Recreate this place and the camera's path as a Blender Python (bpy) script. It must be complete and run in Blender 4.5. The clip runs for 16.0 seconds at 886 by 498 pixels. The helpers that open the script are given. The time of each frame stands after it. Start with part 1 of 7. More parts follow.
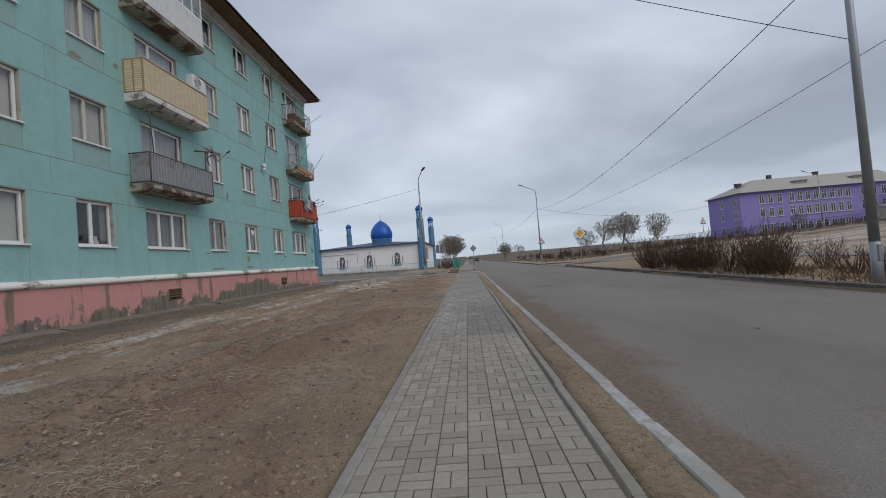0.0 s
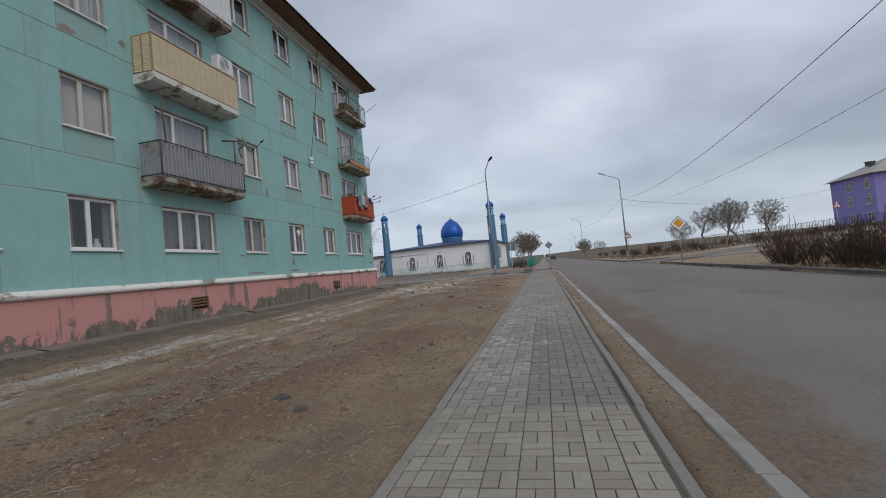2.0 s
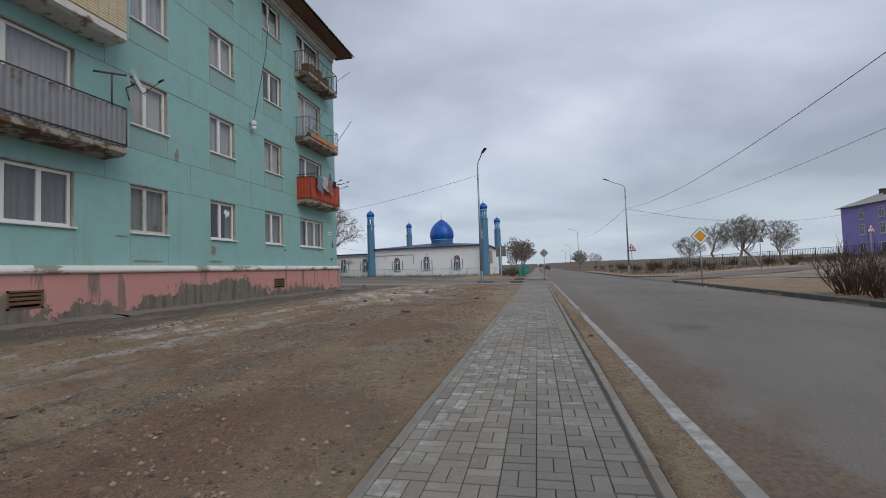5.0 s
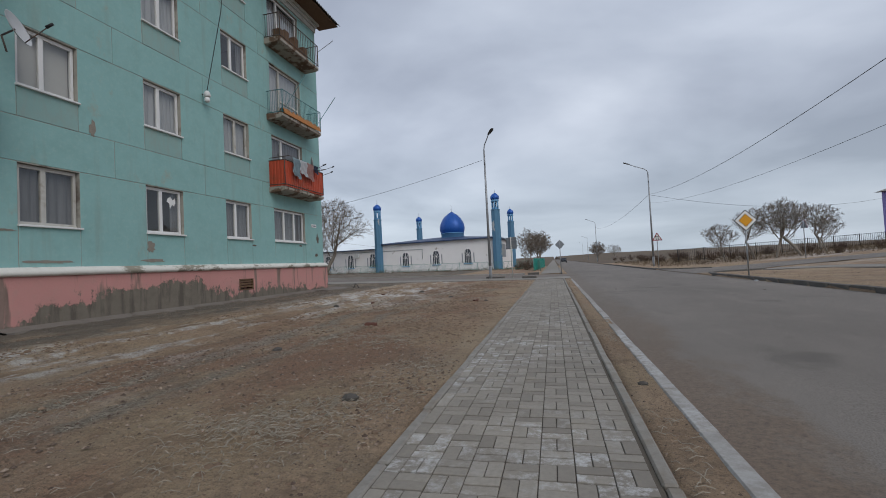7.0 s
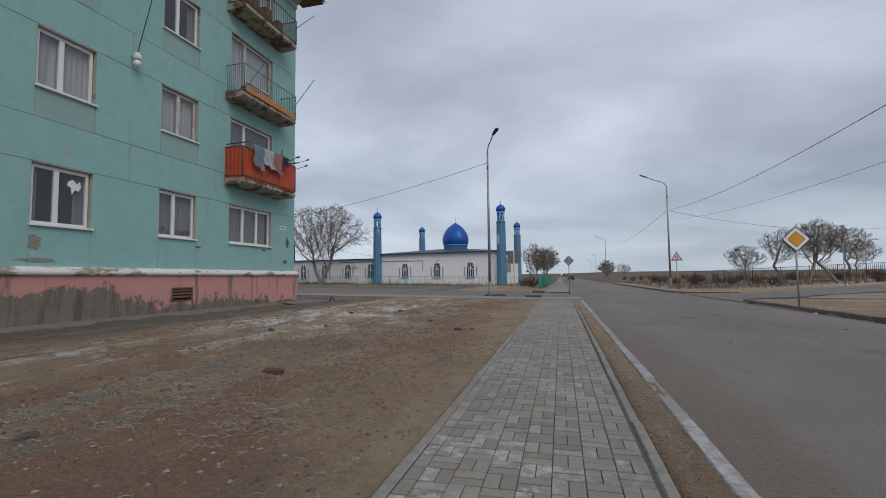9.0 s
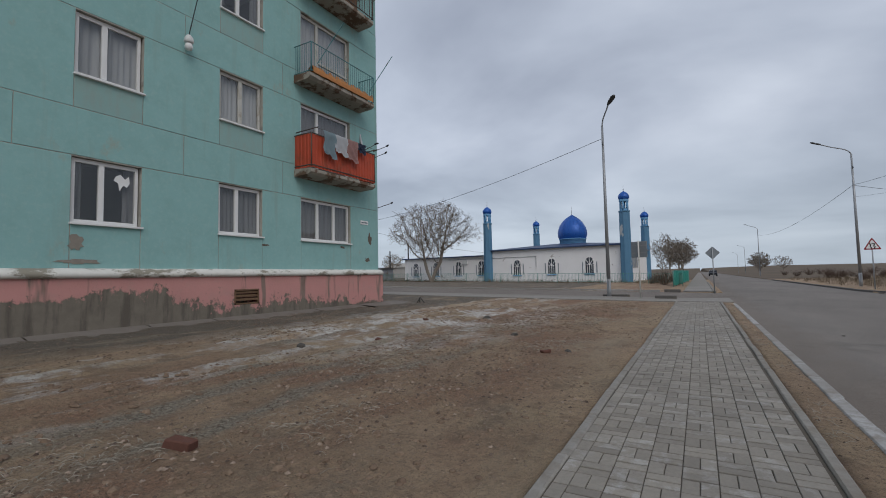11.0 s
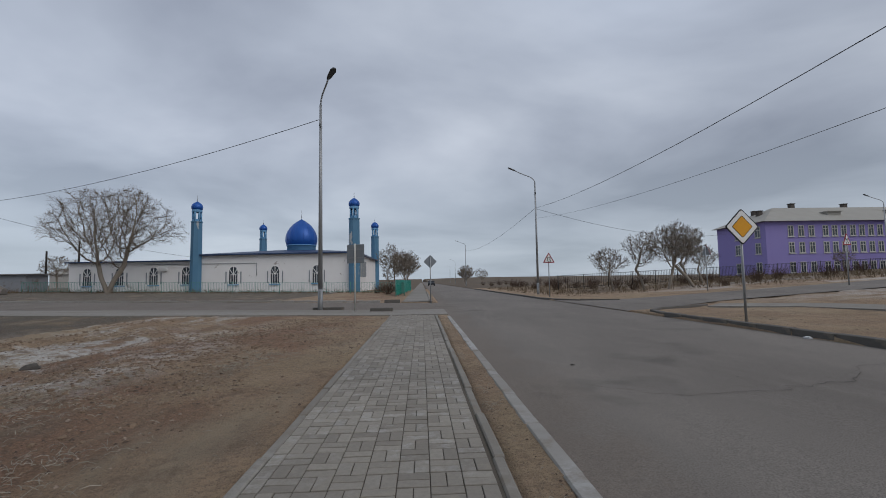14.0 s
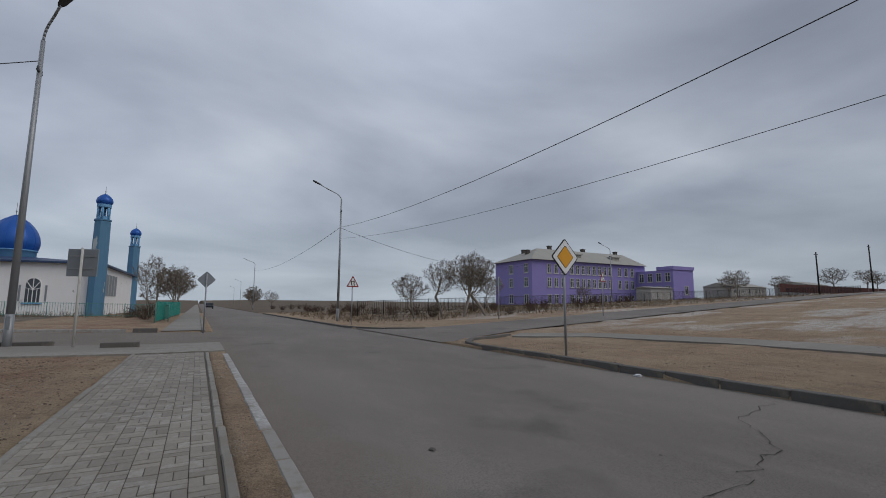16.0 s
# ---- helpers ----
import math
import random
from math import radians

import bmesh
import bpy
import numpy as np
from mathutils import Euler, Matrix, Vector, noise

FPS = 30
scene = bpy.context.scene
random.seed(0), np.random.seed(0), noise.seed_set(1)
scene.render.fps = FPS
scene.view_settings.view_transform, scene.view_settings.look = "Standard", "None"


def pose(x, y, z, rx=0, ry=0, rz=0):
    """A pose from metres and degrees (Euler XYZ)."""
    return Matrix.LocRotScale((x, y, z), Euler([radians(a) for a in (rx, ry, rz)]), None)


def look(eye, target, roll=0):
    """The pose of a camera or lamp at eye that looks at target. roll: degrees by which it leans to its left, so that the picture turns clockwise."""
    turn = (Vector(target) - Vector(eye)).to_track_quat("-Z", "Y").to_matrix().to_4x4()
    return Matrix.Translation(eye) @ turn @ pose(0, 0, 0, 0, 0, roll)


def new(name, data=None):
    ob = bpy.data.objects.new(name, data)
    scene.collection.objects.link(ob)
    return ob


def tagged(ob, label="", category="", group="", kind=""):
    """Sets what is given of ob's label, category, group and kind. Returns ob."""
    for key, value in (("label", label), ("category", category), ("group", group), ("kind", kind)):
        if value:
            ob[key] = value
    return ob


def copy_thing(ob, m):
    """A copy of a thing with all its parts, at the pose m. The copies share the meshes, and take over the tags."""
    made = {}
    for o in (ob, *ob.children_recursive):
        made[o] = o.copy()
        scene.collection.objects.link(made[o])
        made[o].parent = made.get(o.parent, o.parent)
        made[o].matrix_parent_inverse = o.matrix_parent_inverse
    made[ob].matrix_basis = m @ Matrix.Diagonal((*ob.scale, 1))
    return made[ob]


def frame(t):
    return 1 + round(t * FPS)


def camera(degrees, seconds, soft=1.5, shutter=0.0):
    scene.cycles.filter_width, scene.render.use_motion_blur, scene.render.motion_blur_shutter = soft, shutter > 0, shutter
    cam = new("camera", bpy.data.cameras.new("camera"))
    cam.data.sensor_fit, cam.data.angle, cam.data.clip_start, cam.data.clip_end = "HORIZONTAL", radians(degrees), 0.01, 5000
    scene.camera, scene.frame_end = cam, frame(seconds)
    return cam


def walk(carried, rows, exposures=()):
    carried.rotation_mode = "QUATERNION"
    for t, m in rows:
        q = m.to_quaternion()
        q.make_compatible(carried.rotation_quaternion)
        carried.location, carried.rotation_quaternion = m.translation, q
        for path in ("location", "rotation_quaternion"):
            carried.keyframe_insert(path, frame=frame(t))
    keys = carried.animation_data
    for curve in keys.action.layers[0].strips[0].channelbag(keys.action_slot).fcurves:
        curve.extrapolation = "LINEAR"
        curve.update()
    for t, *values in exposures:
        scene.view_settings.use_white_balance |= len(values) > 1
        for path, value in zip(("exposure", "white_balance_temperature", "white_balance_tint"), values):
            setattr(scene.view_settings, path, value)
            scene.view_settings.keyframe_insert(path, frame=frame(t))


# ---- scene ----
cam = camera(89.0, 16.0, 0.95)
PATH = [
    (0, (-0.048, 1.675, 1.239), (-0.15, 3.672, 1.291), -4.7),
    (0.5, (-0.062, 2.697, 1.218), (-0.289, 4.684, 1.244), -4.3),
    (1, (0.047, 3.533, 1.215), (-0.181, 5.519, 1.259), -5.2),
    (1.5, (0.08, 4.456, 1.209), (-0.272, 6.424, 1.253), -5.4),
    (2, (0.122, 5.282, 1.2), (-0.308, 7.234, 1.279), -5.7),
    (2.5, (0.114, 6.135, 1.198), (-0.425, 8.058, 1.294), -4.4),
    (3, (0.134, 6.884, 1.214), (-0.41, 8.806, 1.32), -4.2),
    (3.5, (0.125, 7.704, 1.22), (-0.372, 9.639, 1.323), -3.7),
    (4, (0.116, 8.527, 1.172), (-0.336, 10.473, 1.267), -3.1),
    (4.5, (0.099, 9.338, 1.168), (-0.305, 11.295, 1.262), -1.9),
    (7, (0.199, 13.497, 1.178), (-0.275, 15.438, 1.247), -2.9),
    (7.5, (0.208, 14.288, 1.227), (-0.344, 16.208, 1.324), -1.4),
    (8, (0.177, 15.033, 1.234), (-0.338, 16.962, 1.347), -0.4),
    (10.5, (0.059, 19.351, 1.2), (-0.438, 21.284, 1.342), -1.3),
    (11, (0.009, 19.906, 1.262), (-0.975, 21.643, 1.383), -1.2),
    (11.5, (0.04, 20.786, 1.224), (-0.887, 22.552, 1.37), -2.3),
    (12, (0.049, 21.662, 1.191), (-0.521, 23.574, 1.339), -1.6),
    (12.5, (0.126, 22.468, 1.166), (-0.119, 24.448, 1.3), -1.7),
    (13, (0.115, 23.291, 1.178), (-0.014, 25.284, 1.284), -1.9),
    (13.5, (0.175, 24.085, 1.178), (0.131, 26.082, 1.287), -1.7),
    (14, (0.213, 24.908, 1.185), (0.31, 26.9, 1.327), -1.0),
    (14.5, (0.274, 25.628, 1.219), (0.614, 27.59, 1.407), -0.5),
    (15, (0.346, 26.356, 1.229), (0.956, 28.248, 1.454), 0.1),
    (15.5, (0.383, 26.98, 1.223), (1.176, 28.801, 1.462), 0.3),
    (16, (0.425, 27.654, 1.255), (1.368, 29.401, 1.499), 0.3),
]
walk(cam, [(t, look(eye, target, roll)) for t, eye, target, roll in PATH],
     exposures=[(0, 0.28), (8, 0.2), (11, 0.12), (13.5, 0.02), (14.5, -0.05), (16, -0.1)])

# ---------------------------------------------------------------- sky and light
SUN_EL, SUN_AZ = radians(42), radians(132)
SUN_DIR = Vector((math.sin(SUN_AZ) * math.cos(SUN_EL), math.cos(SUN_AZ) * math.cos(SUN_EL), math.sin(SUN_EL)))
world = bpy.data.worlds.new("overcast")
scene.world = world
world.use_nodes = True
wn, wl = world.node_tree.nodes, world.node_tree.links
wn.clear()
w_out = wn.new("ShaderNodeOutputWorld")
w_bg = wn.new("ShaderNodeBackground")
w_sky = wn.new("ShaderNodeTexSky")
w_sky.sky_type, w_sky.sun_disc = "NISHITA", False
w_sky.sun_elevation, w_sky.sun_rotation = SUN_EL, SUN_AZ
w_sky.air_density, w_sky.dust_density = 1.0, 2.0
w_co = wn.new("ShaderNodeTexCoord")


def wmath(op, a, b=None, c=None):
    n = wn.new("ShaderNodeMath")
    n.operation = op
    for k, v in enumerate((a, b, c)):
        if v is None:
            continue
        if isinstance(v, (int, float)):
            n.inputs[k].default_value = v
        else:
            wl.new(v, n.inputs[k])
    return n.outputs[0]


w_sep = wn.new("ShaderNodeSeparateXYZ")
wl.new(w_co.outputs["Generated"], w_sep.inputs[0])
# clouds on a high flat layer: direction divided by its height
den = wmath("ADD", wmath("MAXIMUM", w_sep.outputs[2], 0.0), 0.16)
w_cmb = wn.new("ShaderNodeCombineXYZ")
wl.new(wmath("DIVIDE", w_sep.outputs[0], den), w_cmb.inputs[0])
wl.new(wmath("DIVIDE", w_sep.outputs[1], den), w_cmb.inputs[1])
w_n1 = wn.new("ShaderNodeTexNoise")
w_n1.inputs["Scale"].default_value, w_n1.inputs["Detail"].default_value = 0.62, 6
w_n1.inputs["Roughness"].default_value, w_n1.inputs["Distortion"].default_value = 0.48, 0.3
wl.new(w_cmb.outputs[0], w_n1.inputs["Vector"])
w_ramp = wn.new("ShaderNodeValToRGB")
e = w_ramp.color_ramp.elements
e[0].position, e[0].color = 0.36, (0.285, 0.322, 0.405, 1)
e[1].position, e[1].color = 0.68, (0.66, 0.715, 0.815, 1)
m1 = e.new(0.5)
m1.color = (0.445, 0.495, 0.592, 1)
wl.new(w_n1.outputs["Fac"], w_ramp.inputs[0])
# clearer, paler and bluer band near the horizon
w_hor = wn.new("ShaderNodeMapRange")
w_hor.inputs["From Min"].default_value, w_hor.inputs["From Max"].default_value = 0.0, 0.28
w_hor.inputs["To Min"].default_value, w_hor.inputs["To Max"].default_value = 0.7, 0.0
wl.new(w_sep.outputs[2], w_hor.inputs["Value"])
w_mixh = wn.new("ShaderNodeMix")
w_mixh.data_type = "RGBA"
wl.new(w_hor.outputs[0], w_mixh.inputs["Factor"])
wl.new(w_ramp.outputs[0], w_mixh.inputs["A"])
w_mixh.inputs["B"].default_value = (0.47, 0.55, 0.625, 1)
w_skys = wn.new("ShaderNodeMix")
w_skys.data_type, w_skys.blend_type = "RGBA", "MULTIPLY"
w_skys.inputs["Factor"].default_value = 1
wl.new(w_sky.outputs[0], w_skys.inputs["A"])
w_skys.inputs["B"].default_value = (0.06, 0.06, 0.06, 1)
w_mix = wn.new("ShaderNodeMix")
w_mix.data_type = "RGBA"
w_mix.inputs["Factor"].default_value = 0.9
wl.new(w_skys.outputs["Result"], w_mix.inputs["A"])
wl.new(w_mixh.outputs["Result"], w_mix.inputs["B"])
# the veiled sun brightens the cloud round it
w_dot = wn.new("ShaderNodeVectorMath")
w_dot.operation = "DOT_PRODUCT"
wl.new(w_co.outputs["Generated"], w_dot.inputs[0])
w_dot.inputs[1].default_value = SUN_DIR
glow = wmath("MULTIPLY", wmath("POWER", wmath("MAXIMUM", w_dot.outputs["Value"], 0.0), 8.0), 0.3)
# a thinner, brighter break in the cloud over the school
w_gap = wn.new("ShaderNodeVectorMath")
w_gap.operation = "DOT_PRODUCT"
wl.new(w_co.outputs["Generated"], w_gap.inputs[0])
w_gap.inputs[1].default_value = (0.383, 0.637, 0.669)
glow = wmath("ADD", glow, wmath("MULTIPLY", wmath("POWER", wmath("MAXIMUM", w_gap.outputs["Value"], 0.0), 30.0), 0.55))
w_gain = wn.new("ShaderNodeVectorMath")
w_gain.operation = "SCALE"
wl.new(w_mix.outputs["Result"], w_gain.inputs[0])
# cloud cover thickens towards the east
thick = wmath("ADD", wmath("MULTIPLY", w_sep.outputs[0], -0.17), 1.0)
wl.new(wmath("MULTIPLY", wmath("ADD", glow, 1.0), thick), w_gain.inputs["Scale"])
wl.new(w_gain.outputs[0], w_bg.inputs["Color"])
w_bg.inputs["Strength"].default_value = 1.0
wl.new(w_bg.outputs[0], w_out.inputs[0])

sun = new("sun", bpy.data.lights.new("sun", "SUN"))
sun.data.energy, sun.data.angle, sun.data.color = 0.95, radians(40), (1.0, 0.955, 0.90)
sun.matrix_world = look(SUN_DIR * 100, (0, 0, 0))


# ---------------------------------------------------------------- materials
class Mat:
    """A node material under construction."""

    def __init__(self, name, rough=0.85, metal=0.0, spec=0.3, coords="Object"):
        self.m = bpy.data.materials.new(name)
        self.m.use_nodes = True
        self.n, self.l = self.m.node_tree.nodes, self.m.node_tree.links
        self.b = self.n["Principled BSDF"]
        self.b.inputs["Roughness"].default_value = rough
        self.b.inputs["Metallic"].default_value = metal
        self.b.inputs["Specular IOR Level"].default_value = spec
        self.co = self.n.new("ShaderNodeTexCoord").outputs[coords]

    def put(self, v, sock):
        if isinstance(v, (int, float)):
            sock.default_value = v
        elif isinstance(v, tuple):
            sock.default_value = (*v, 1) if len(v) == 3 else v
        else:
            self.l.new(v, sock)

    def noise(self, scale, detail=4, rough=0.55, stretch=(1, 1, 1), dist=0.0, shift=(0, 0, 0)):
        mp = self.n.new("ShaderNodeMapping")
        mp.inputs["Scale"].default_value = stretch
        mp.inputs["Location"].default_value = shift
        self.l.new(self.co, mp.inputs[0])
        t = self.n.new("ShaderNodeTexNoise")
        t.inputs["Scale"].default_value, t.inputs["Detail"].default_value = scale, detail
        t.inputs["Roughness"].default_value, t.inputs["Distortion"].default_value = rough, dist
        self.l.new(mp.outputs[0], t.inputs["Vector"])
        return t.outputs["Fac"]

    def voro(self, scale, feature="F1", out="Distance"):
        t = self.n.new("ShaderNodeTexVoronoi")
        t.feature = feature
        t.inputs["Scale"].default_value = scale
        self.l.new(self.co, t.inputs["Vector"])
        return t.outputs[out]

    def axis(self, k):
        s = self.n.new("ShaderNodeSeparateXYZ")
        self.l.new(self.co, s.inputs[0])
        return s.outputs[k]

    def ramp(self, v, lo, hi, a=0.0, b=1.0):
        r = self.n.new("ShaderNodeMapRange")
        self.put(v, r.inputs["Value"])
        for k, x in (("From Min", lo), ("From Max", hi), ("To Min", a), ("To Max", b)):
            r.inputs[k].default_value = x
        return r.outputs[0]

    def math(self, op, a, b=0.0):
        n = self.n.new("ShaderNodeMath")
        n.operation = op
        self.put(a, n.inputs[0])
        self.put(b, n.inputs[1])
        return n.outputs[0]

    def mix(self, f, a, b, blend="MIX"):
        n = self.n.new("ShaderNodeMix")
        n.data_type, n.blend_type = "RGBA", blend
        self.put(f, n.inputs["Factor"])
        self.put(a, n.inputs["A"])
        self.put(b, n.inputs["B"])
        return n.outputs["Result"]

    def random(self):
        return self.n.new("ShaderNodeObjectInfo").outputs["Random"]

    def island(self):
        return self.n.new("ShaderNodeNewGeometry").outputs["Random Per Island"]

    def bump(self, h, strength=0.3, dist=0.01):
        n = self.n.new("ShaderNodeBump")
        n.inputs["Strength"].default_value, n.inputs["Distance"].default_value = strength, dist
        self.put(h, n.inputs["Height"])
        self.l.new(n.outputs[0], self.b.inputs["Normal"])
        return self

    def color(self, c):
        self.put(c, self.b.inputs["Base Color"])
        return self


def simple(name, col, rough=0.8, metal=0.0, var=0.25, scale=6.0, dirt=None, dirt_at=(0.55, 0.7), bump=0.15, spec=0.3):
    """Paint, metal or plaster with grain at one scale and blotches at another."""
    m = Mat(name, rough, metal, spec)
    c2 = tuple(x * (1 - var) for x in col)
    c = m.mix(m.noise(scale, 5), col, c2)
    if dirt:
        c = m.mix(m.ramp(m.noise(scale * 0.35, 6, 0.65, shift=(3, 7, 1)), *dirt_at), c, dirt)
    m.color(c)
    if bump:
        m.bump(m.noise(scale * 6, 4), bump, 0.01)
    return m.m


M = {}


def make_materials():
    # ---- mint wall paint with seams of damp and grime
    m = Mat("mint_paint", 0.9)
    base = m.mix(m.noise(0.5, 4), (0.225, 0.41, 0.40), (0.272, 0.465, 0.45))
    base = m.mix(m.ramp(m.noise(2.2, 7, 0.7), 0.45, 0.70, 0, 0.4), base, (0.195, 0.335, 0.315))
    base = m.mix(m.ramp(m.noise(9, 7, 0.75, shift=(1, 2, 8)), 0.5, 0.72, 0, 0.5), base, (0.335, 0.49, 0.46))
    streak = m.ramp(m.noise(1.0, 5, 0.6, (1, 2.5, 0.22), shift=(0, 5, 2)), 0.55, 0.68, 0, 0.45)
    base = m.mix(streak, base, (0.235, 0.32, 0.29))
    rust = m.ramp(m.noise(0.7, 8, 0.72, (1, 1, 0.7), shift=(4, 1, 9)), 0.61, 0.69, 0, 0.6)
    base = m.mix(rust, base, (0.33, 0.31, 0.24))
    m.color(base).bump(m.noise(30, 5), 0.2, 0.008)
    M["mint"] = m.m
    # faded, washed-out paint under the upper windows
    m = Mat("faded_mint_paint", 0.9)
    base = m.mix(m.noise(0.7, 5), (0.225, 0.36, 0.345), (0.265, 0.415, 0.395))
    base = m.mix(m.ramp(m.noise(3, 7, 0.7, (1, 1.5, 0.6)), 0.45, 0.66, 0, 0.6), base, (0.27, 0.335, 0.30))
    m.color(base).bump(m.noise(30, 5), 0.2, 0.008)
    M["mint_faded"] = m.m
    M["reveal"] = simple("grey_reveal_plaster", (0.42, 0.41, 0.36), 0.95, var=0.35, scale=5, dirt=(0.16, 0.14, 0.12), bump=0.3)
    # ---- pink plinth paint, flaked to grey plaster from the ground up
    m = Mat("pink_plinth_paint", 0.9)
    pink = m.mix(m.noise(1.2, 6), (0.58, 0.285, 0.26), (0.47, 0.235, 0.215))
    pink = m.mix(m.ramp(m.noise(3.5, 7, 0.7, shift=(2, 8, 5)), 0.5, 0.68, 0, 0.5), pink, (0.44, 0.27, 0.235))
    grey = m.mix(m.noise(4, 6, 0.65), (0.125, 0.11, 0.088), (0.235, 0.205, 0.168))
    lvl = m.math("ADD", m.ramp(m.axis(2), 0.2, 1.5, 0.30, -0.24), m.math("MULTIPLY", m.noise(0.55, 7, 0.62, (1, 1, 1.3)), 1.05))
    bare = m.math("MULTIPLY", m.ramp(m.axis(1), 19.0, 22.5), m.ramp(m.axis(1), 29.5, 25.5))
    lvl = m.math("ADD", lvl, m.math("ADD", m.math("MULTIPLY", bare, 0.12), m.ramp(m.axis(1), 17.0, 13.0, 0.0, -0.13)))
    lvl = m.math("ADD", lvl, m.ramp(m.noise(3.5, 8, 0.75, (1, 1, 0.7), shift=(0, 3, 1)), 0.3, 0.7, -0.14, 0.14))
    patch = m.ramp(lvl, 0.64, 0.69)
    drip = m.ramp(m.noise(0.9, 4, 0.6, (1, 2.2, 0.3), shift=(0, 2, 0)), 0.57, 0.63)
    grey = m.mix(m.ramp(m.noise(1.6, 6, 0.65, (1, 2.4, 0.35), shift=(3, 1, 4)), 0.48, 0.62, 0, 0.7), grey, (0.085, 0.074, 0.06))
    m.color(m.mix(m.math("MAXIMUM", patch, m.math("MULTIPLY", drip, 0.8)), pink, grey))
    m.bump(m.math("ADD", m.math("MULTIPLY", patch, -0.6), m.noise(18, 6)), 0.5, 0.015)
    M["pink"] = m.m
    # ---- whitewashed ledge
    m = Mat("whitewashed_ledge", 0.9)
    flake = m.ramp(m.noise(1.4, 8, 0.7, (1, 0.6, 1.5)), 0.53, 0.58)
    m.color(m.mix(flake, m.mix(m.noise(6), (0.74, 0.73, 0.68), (0.6, 0.59, 0.54)), (0.27, 0.25, 0.2)))
    m.bump(m.noise(20, 6), 0.5, 0.01)
    M["ledge"] = m.m
    # ---- yard soil: sand, red gravel, grey grit and salt
    m = Mat("dry_soil", 0.95, spec=0.15)
    sand = m.mix(m.ramp(m.noise(0.7, 6, 0.62), 0.35, 0.65), (0.42, 0.302, 0.202), (0.295, 0.207, 0.138))
    sand = m.mix(m.ramp(m.noise(0.35, 5, 0.6, shift=(8, 8, 0)), 0.48, 0.62, 0, 0.5), sand, (0.42, 0.33, 0.21))
    sand = m.mix(m.ramp(m.noise(14, 6, 0.7), 0.42, 0.7, 0, 0.6), sand, (0.215, 0.158, 0.112))
    ax = m.axis(0)
    mid = m.math("MULTIPLY", m.ramp(ax, -7.5, -5.0), m.ramp(ax, -1.0, -2.2))
    red = m.math("MULTIPLY", m.ramp(m.noise(0.6, 6, 0.65, (1, 0.55, 1), shift=(9, 2, 0)), 0.45, 0.56), mid)
    sand = m.mix(m.math("MULTIPLY", red, 0.8), sand, m.mix(m.ramp(m.noise(38, 4, 0.75), 0.35, 0.65), (0.36, 0.21, 0.14), (0.15, 0.092, 0.066)))
    grit = m.ramp(m.noise(1.3, 6, 0.68, (1, 0.5, 1), shift=(1, 7, 3)), 0.54, 0.66, 0, 0.4)
    grit = m.math("MAXIMUM", grit, m.math("MULTIPLY", m.ramp(ax, -8.5, -9.1, 0, 1.0), m.ramp(m.noise(0.8, 6, 0.65, (1, 0.4, 1)), 0.28, 0.46)))
    sand = m.mix(grit, sand, m.mix(m.ramp(m.noise(60, 3, 0.75), 0.35, 0.65), (0.225, 0.2, 0.165), (0.075, 0.064, 0.052)))
    # salt crust and wheel tracks run along the house
    band = m.math("MULTIPLY", m.ramp(ax, -9.0, -8.2), m.ramp(ax, -3.4, -6.4))
    band = m.math("MULTIPLY", band, m.ramp(m.axis(1), 60, 45))
    salt = m.math("MULTIPLY", m.ramp(m.noise(0.75, 9, 0.7, (1.9, 0.4, 1), shift=(3, 3, 0)), 0.52, 0.58), band)
    far = m.math("MULTIPLY", m.ramp(ax, 13, 22), m.ramp(m.noise(0.09, 7, 0.66, (1, 2.2, 1), shift=(5, 1, 0)), 0.50, 0.56))
    salt = m.math("MAXIMUM", salt, far)
    salt = m.math("MULTIPLY", salt, m.ramp(m.noise(5, 7, 0.75), 0.36, 0.55))
    sand = m.mix(m.math("MULTIPLY", salt, 0.85), sand, m.mix(m.noise(9, 5), (0.68, 0.66, 0.63), (0.46, 0.44, 0.41)))
    sand = m.mix(m.ramp(m.noise(24, 6, 0.8, shift=(7, 1, 1)), 0.53, 0.64, 0, 0.7), sand, (0.13, 0.1, 0.078))
    sand = m.mix(m.ramp(m.noise(70, 5, 0.8, shift=(1, 1, 1)), 0.54, 0.64, 0, 0.8), sand, (0.105, 0.08, 0.062))
    sand = m.mix(m.ramp(m.noise(100, 4, 0.8, shift=(4, 1, 1)), 0.6, 0.68, 0, 0.6), sand, (0.5, 0.46, 0.41))
    # broken salt crust by the corner of the house
    crust = m.math("MULTIPLY", m.math("MULTIPLY", m.ramp(m.axis(1), 24.5, 27.5), m.ramp(m.axis(1), 38, 34)), m.math("MULTIPLY", m.ramp(ax, -9.4, -7.6), m.ramp(ax, -3.0, -4.6)))
    crust = m.math("MULTIPLY", crust, m.ramp(m.noise(0.9, 9, 0.72, (1, 0.7, 1), shift=(1, 4, 0)), 0.47, 0.56))
    sand = m.mix(m.math("MULTIPLY", m.math("MULTIPLY", crust, m.ramp(m.noise(6, 7, 0.75, shift=(2, 0, 0)), 0.36, 0.54)), 0.9), sand, (0.64, 0.62, 0.59))
    # grey churned grit along the wheel tracks, its contrast also painting in rut shading
    wob = m.math("MULTIPLY", m.ramp(m.noise(0.16, 3, 0.5, (0, 1, 0)), 0.0, 1.0, -1.0, 1.0), 1.1)
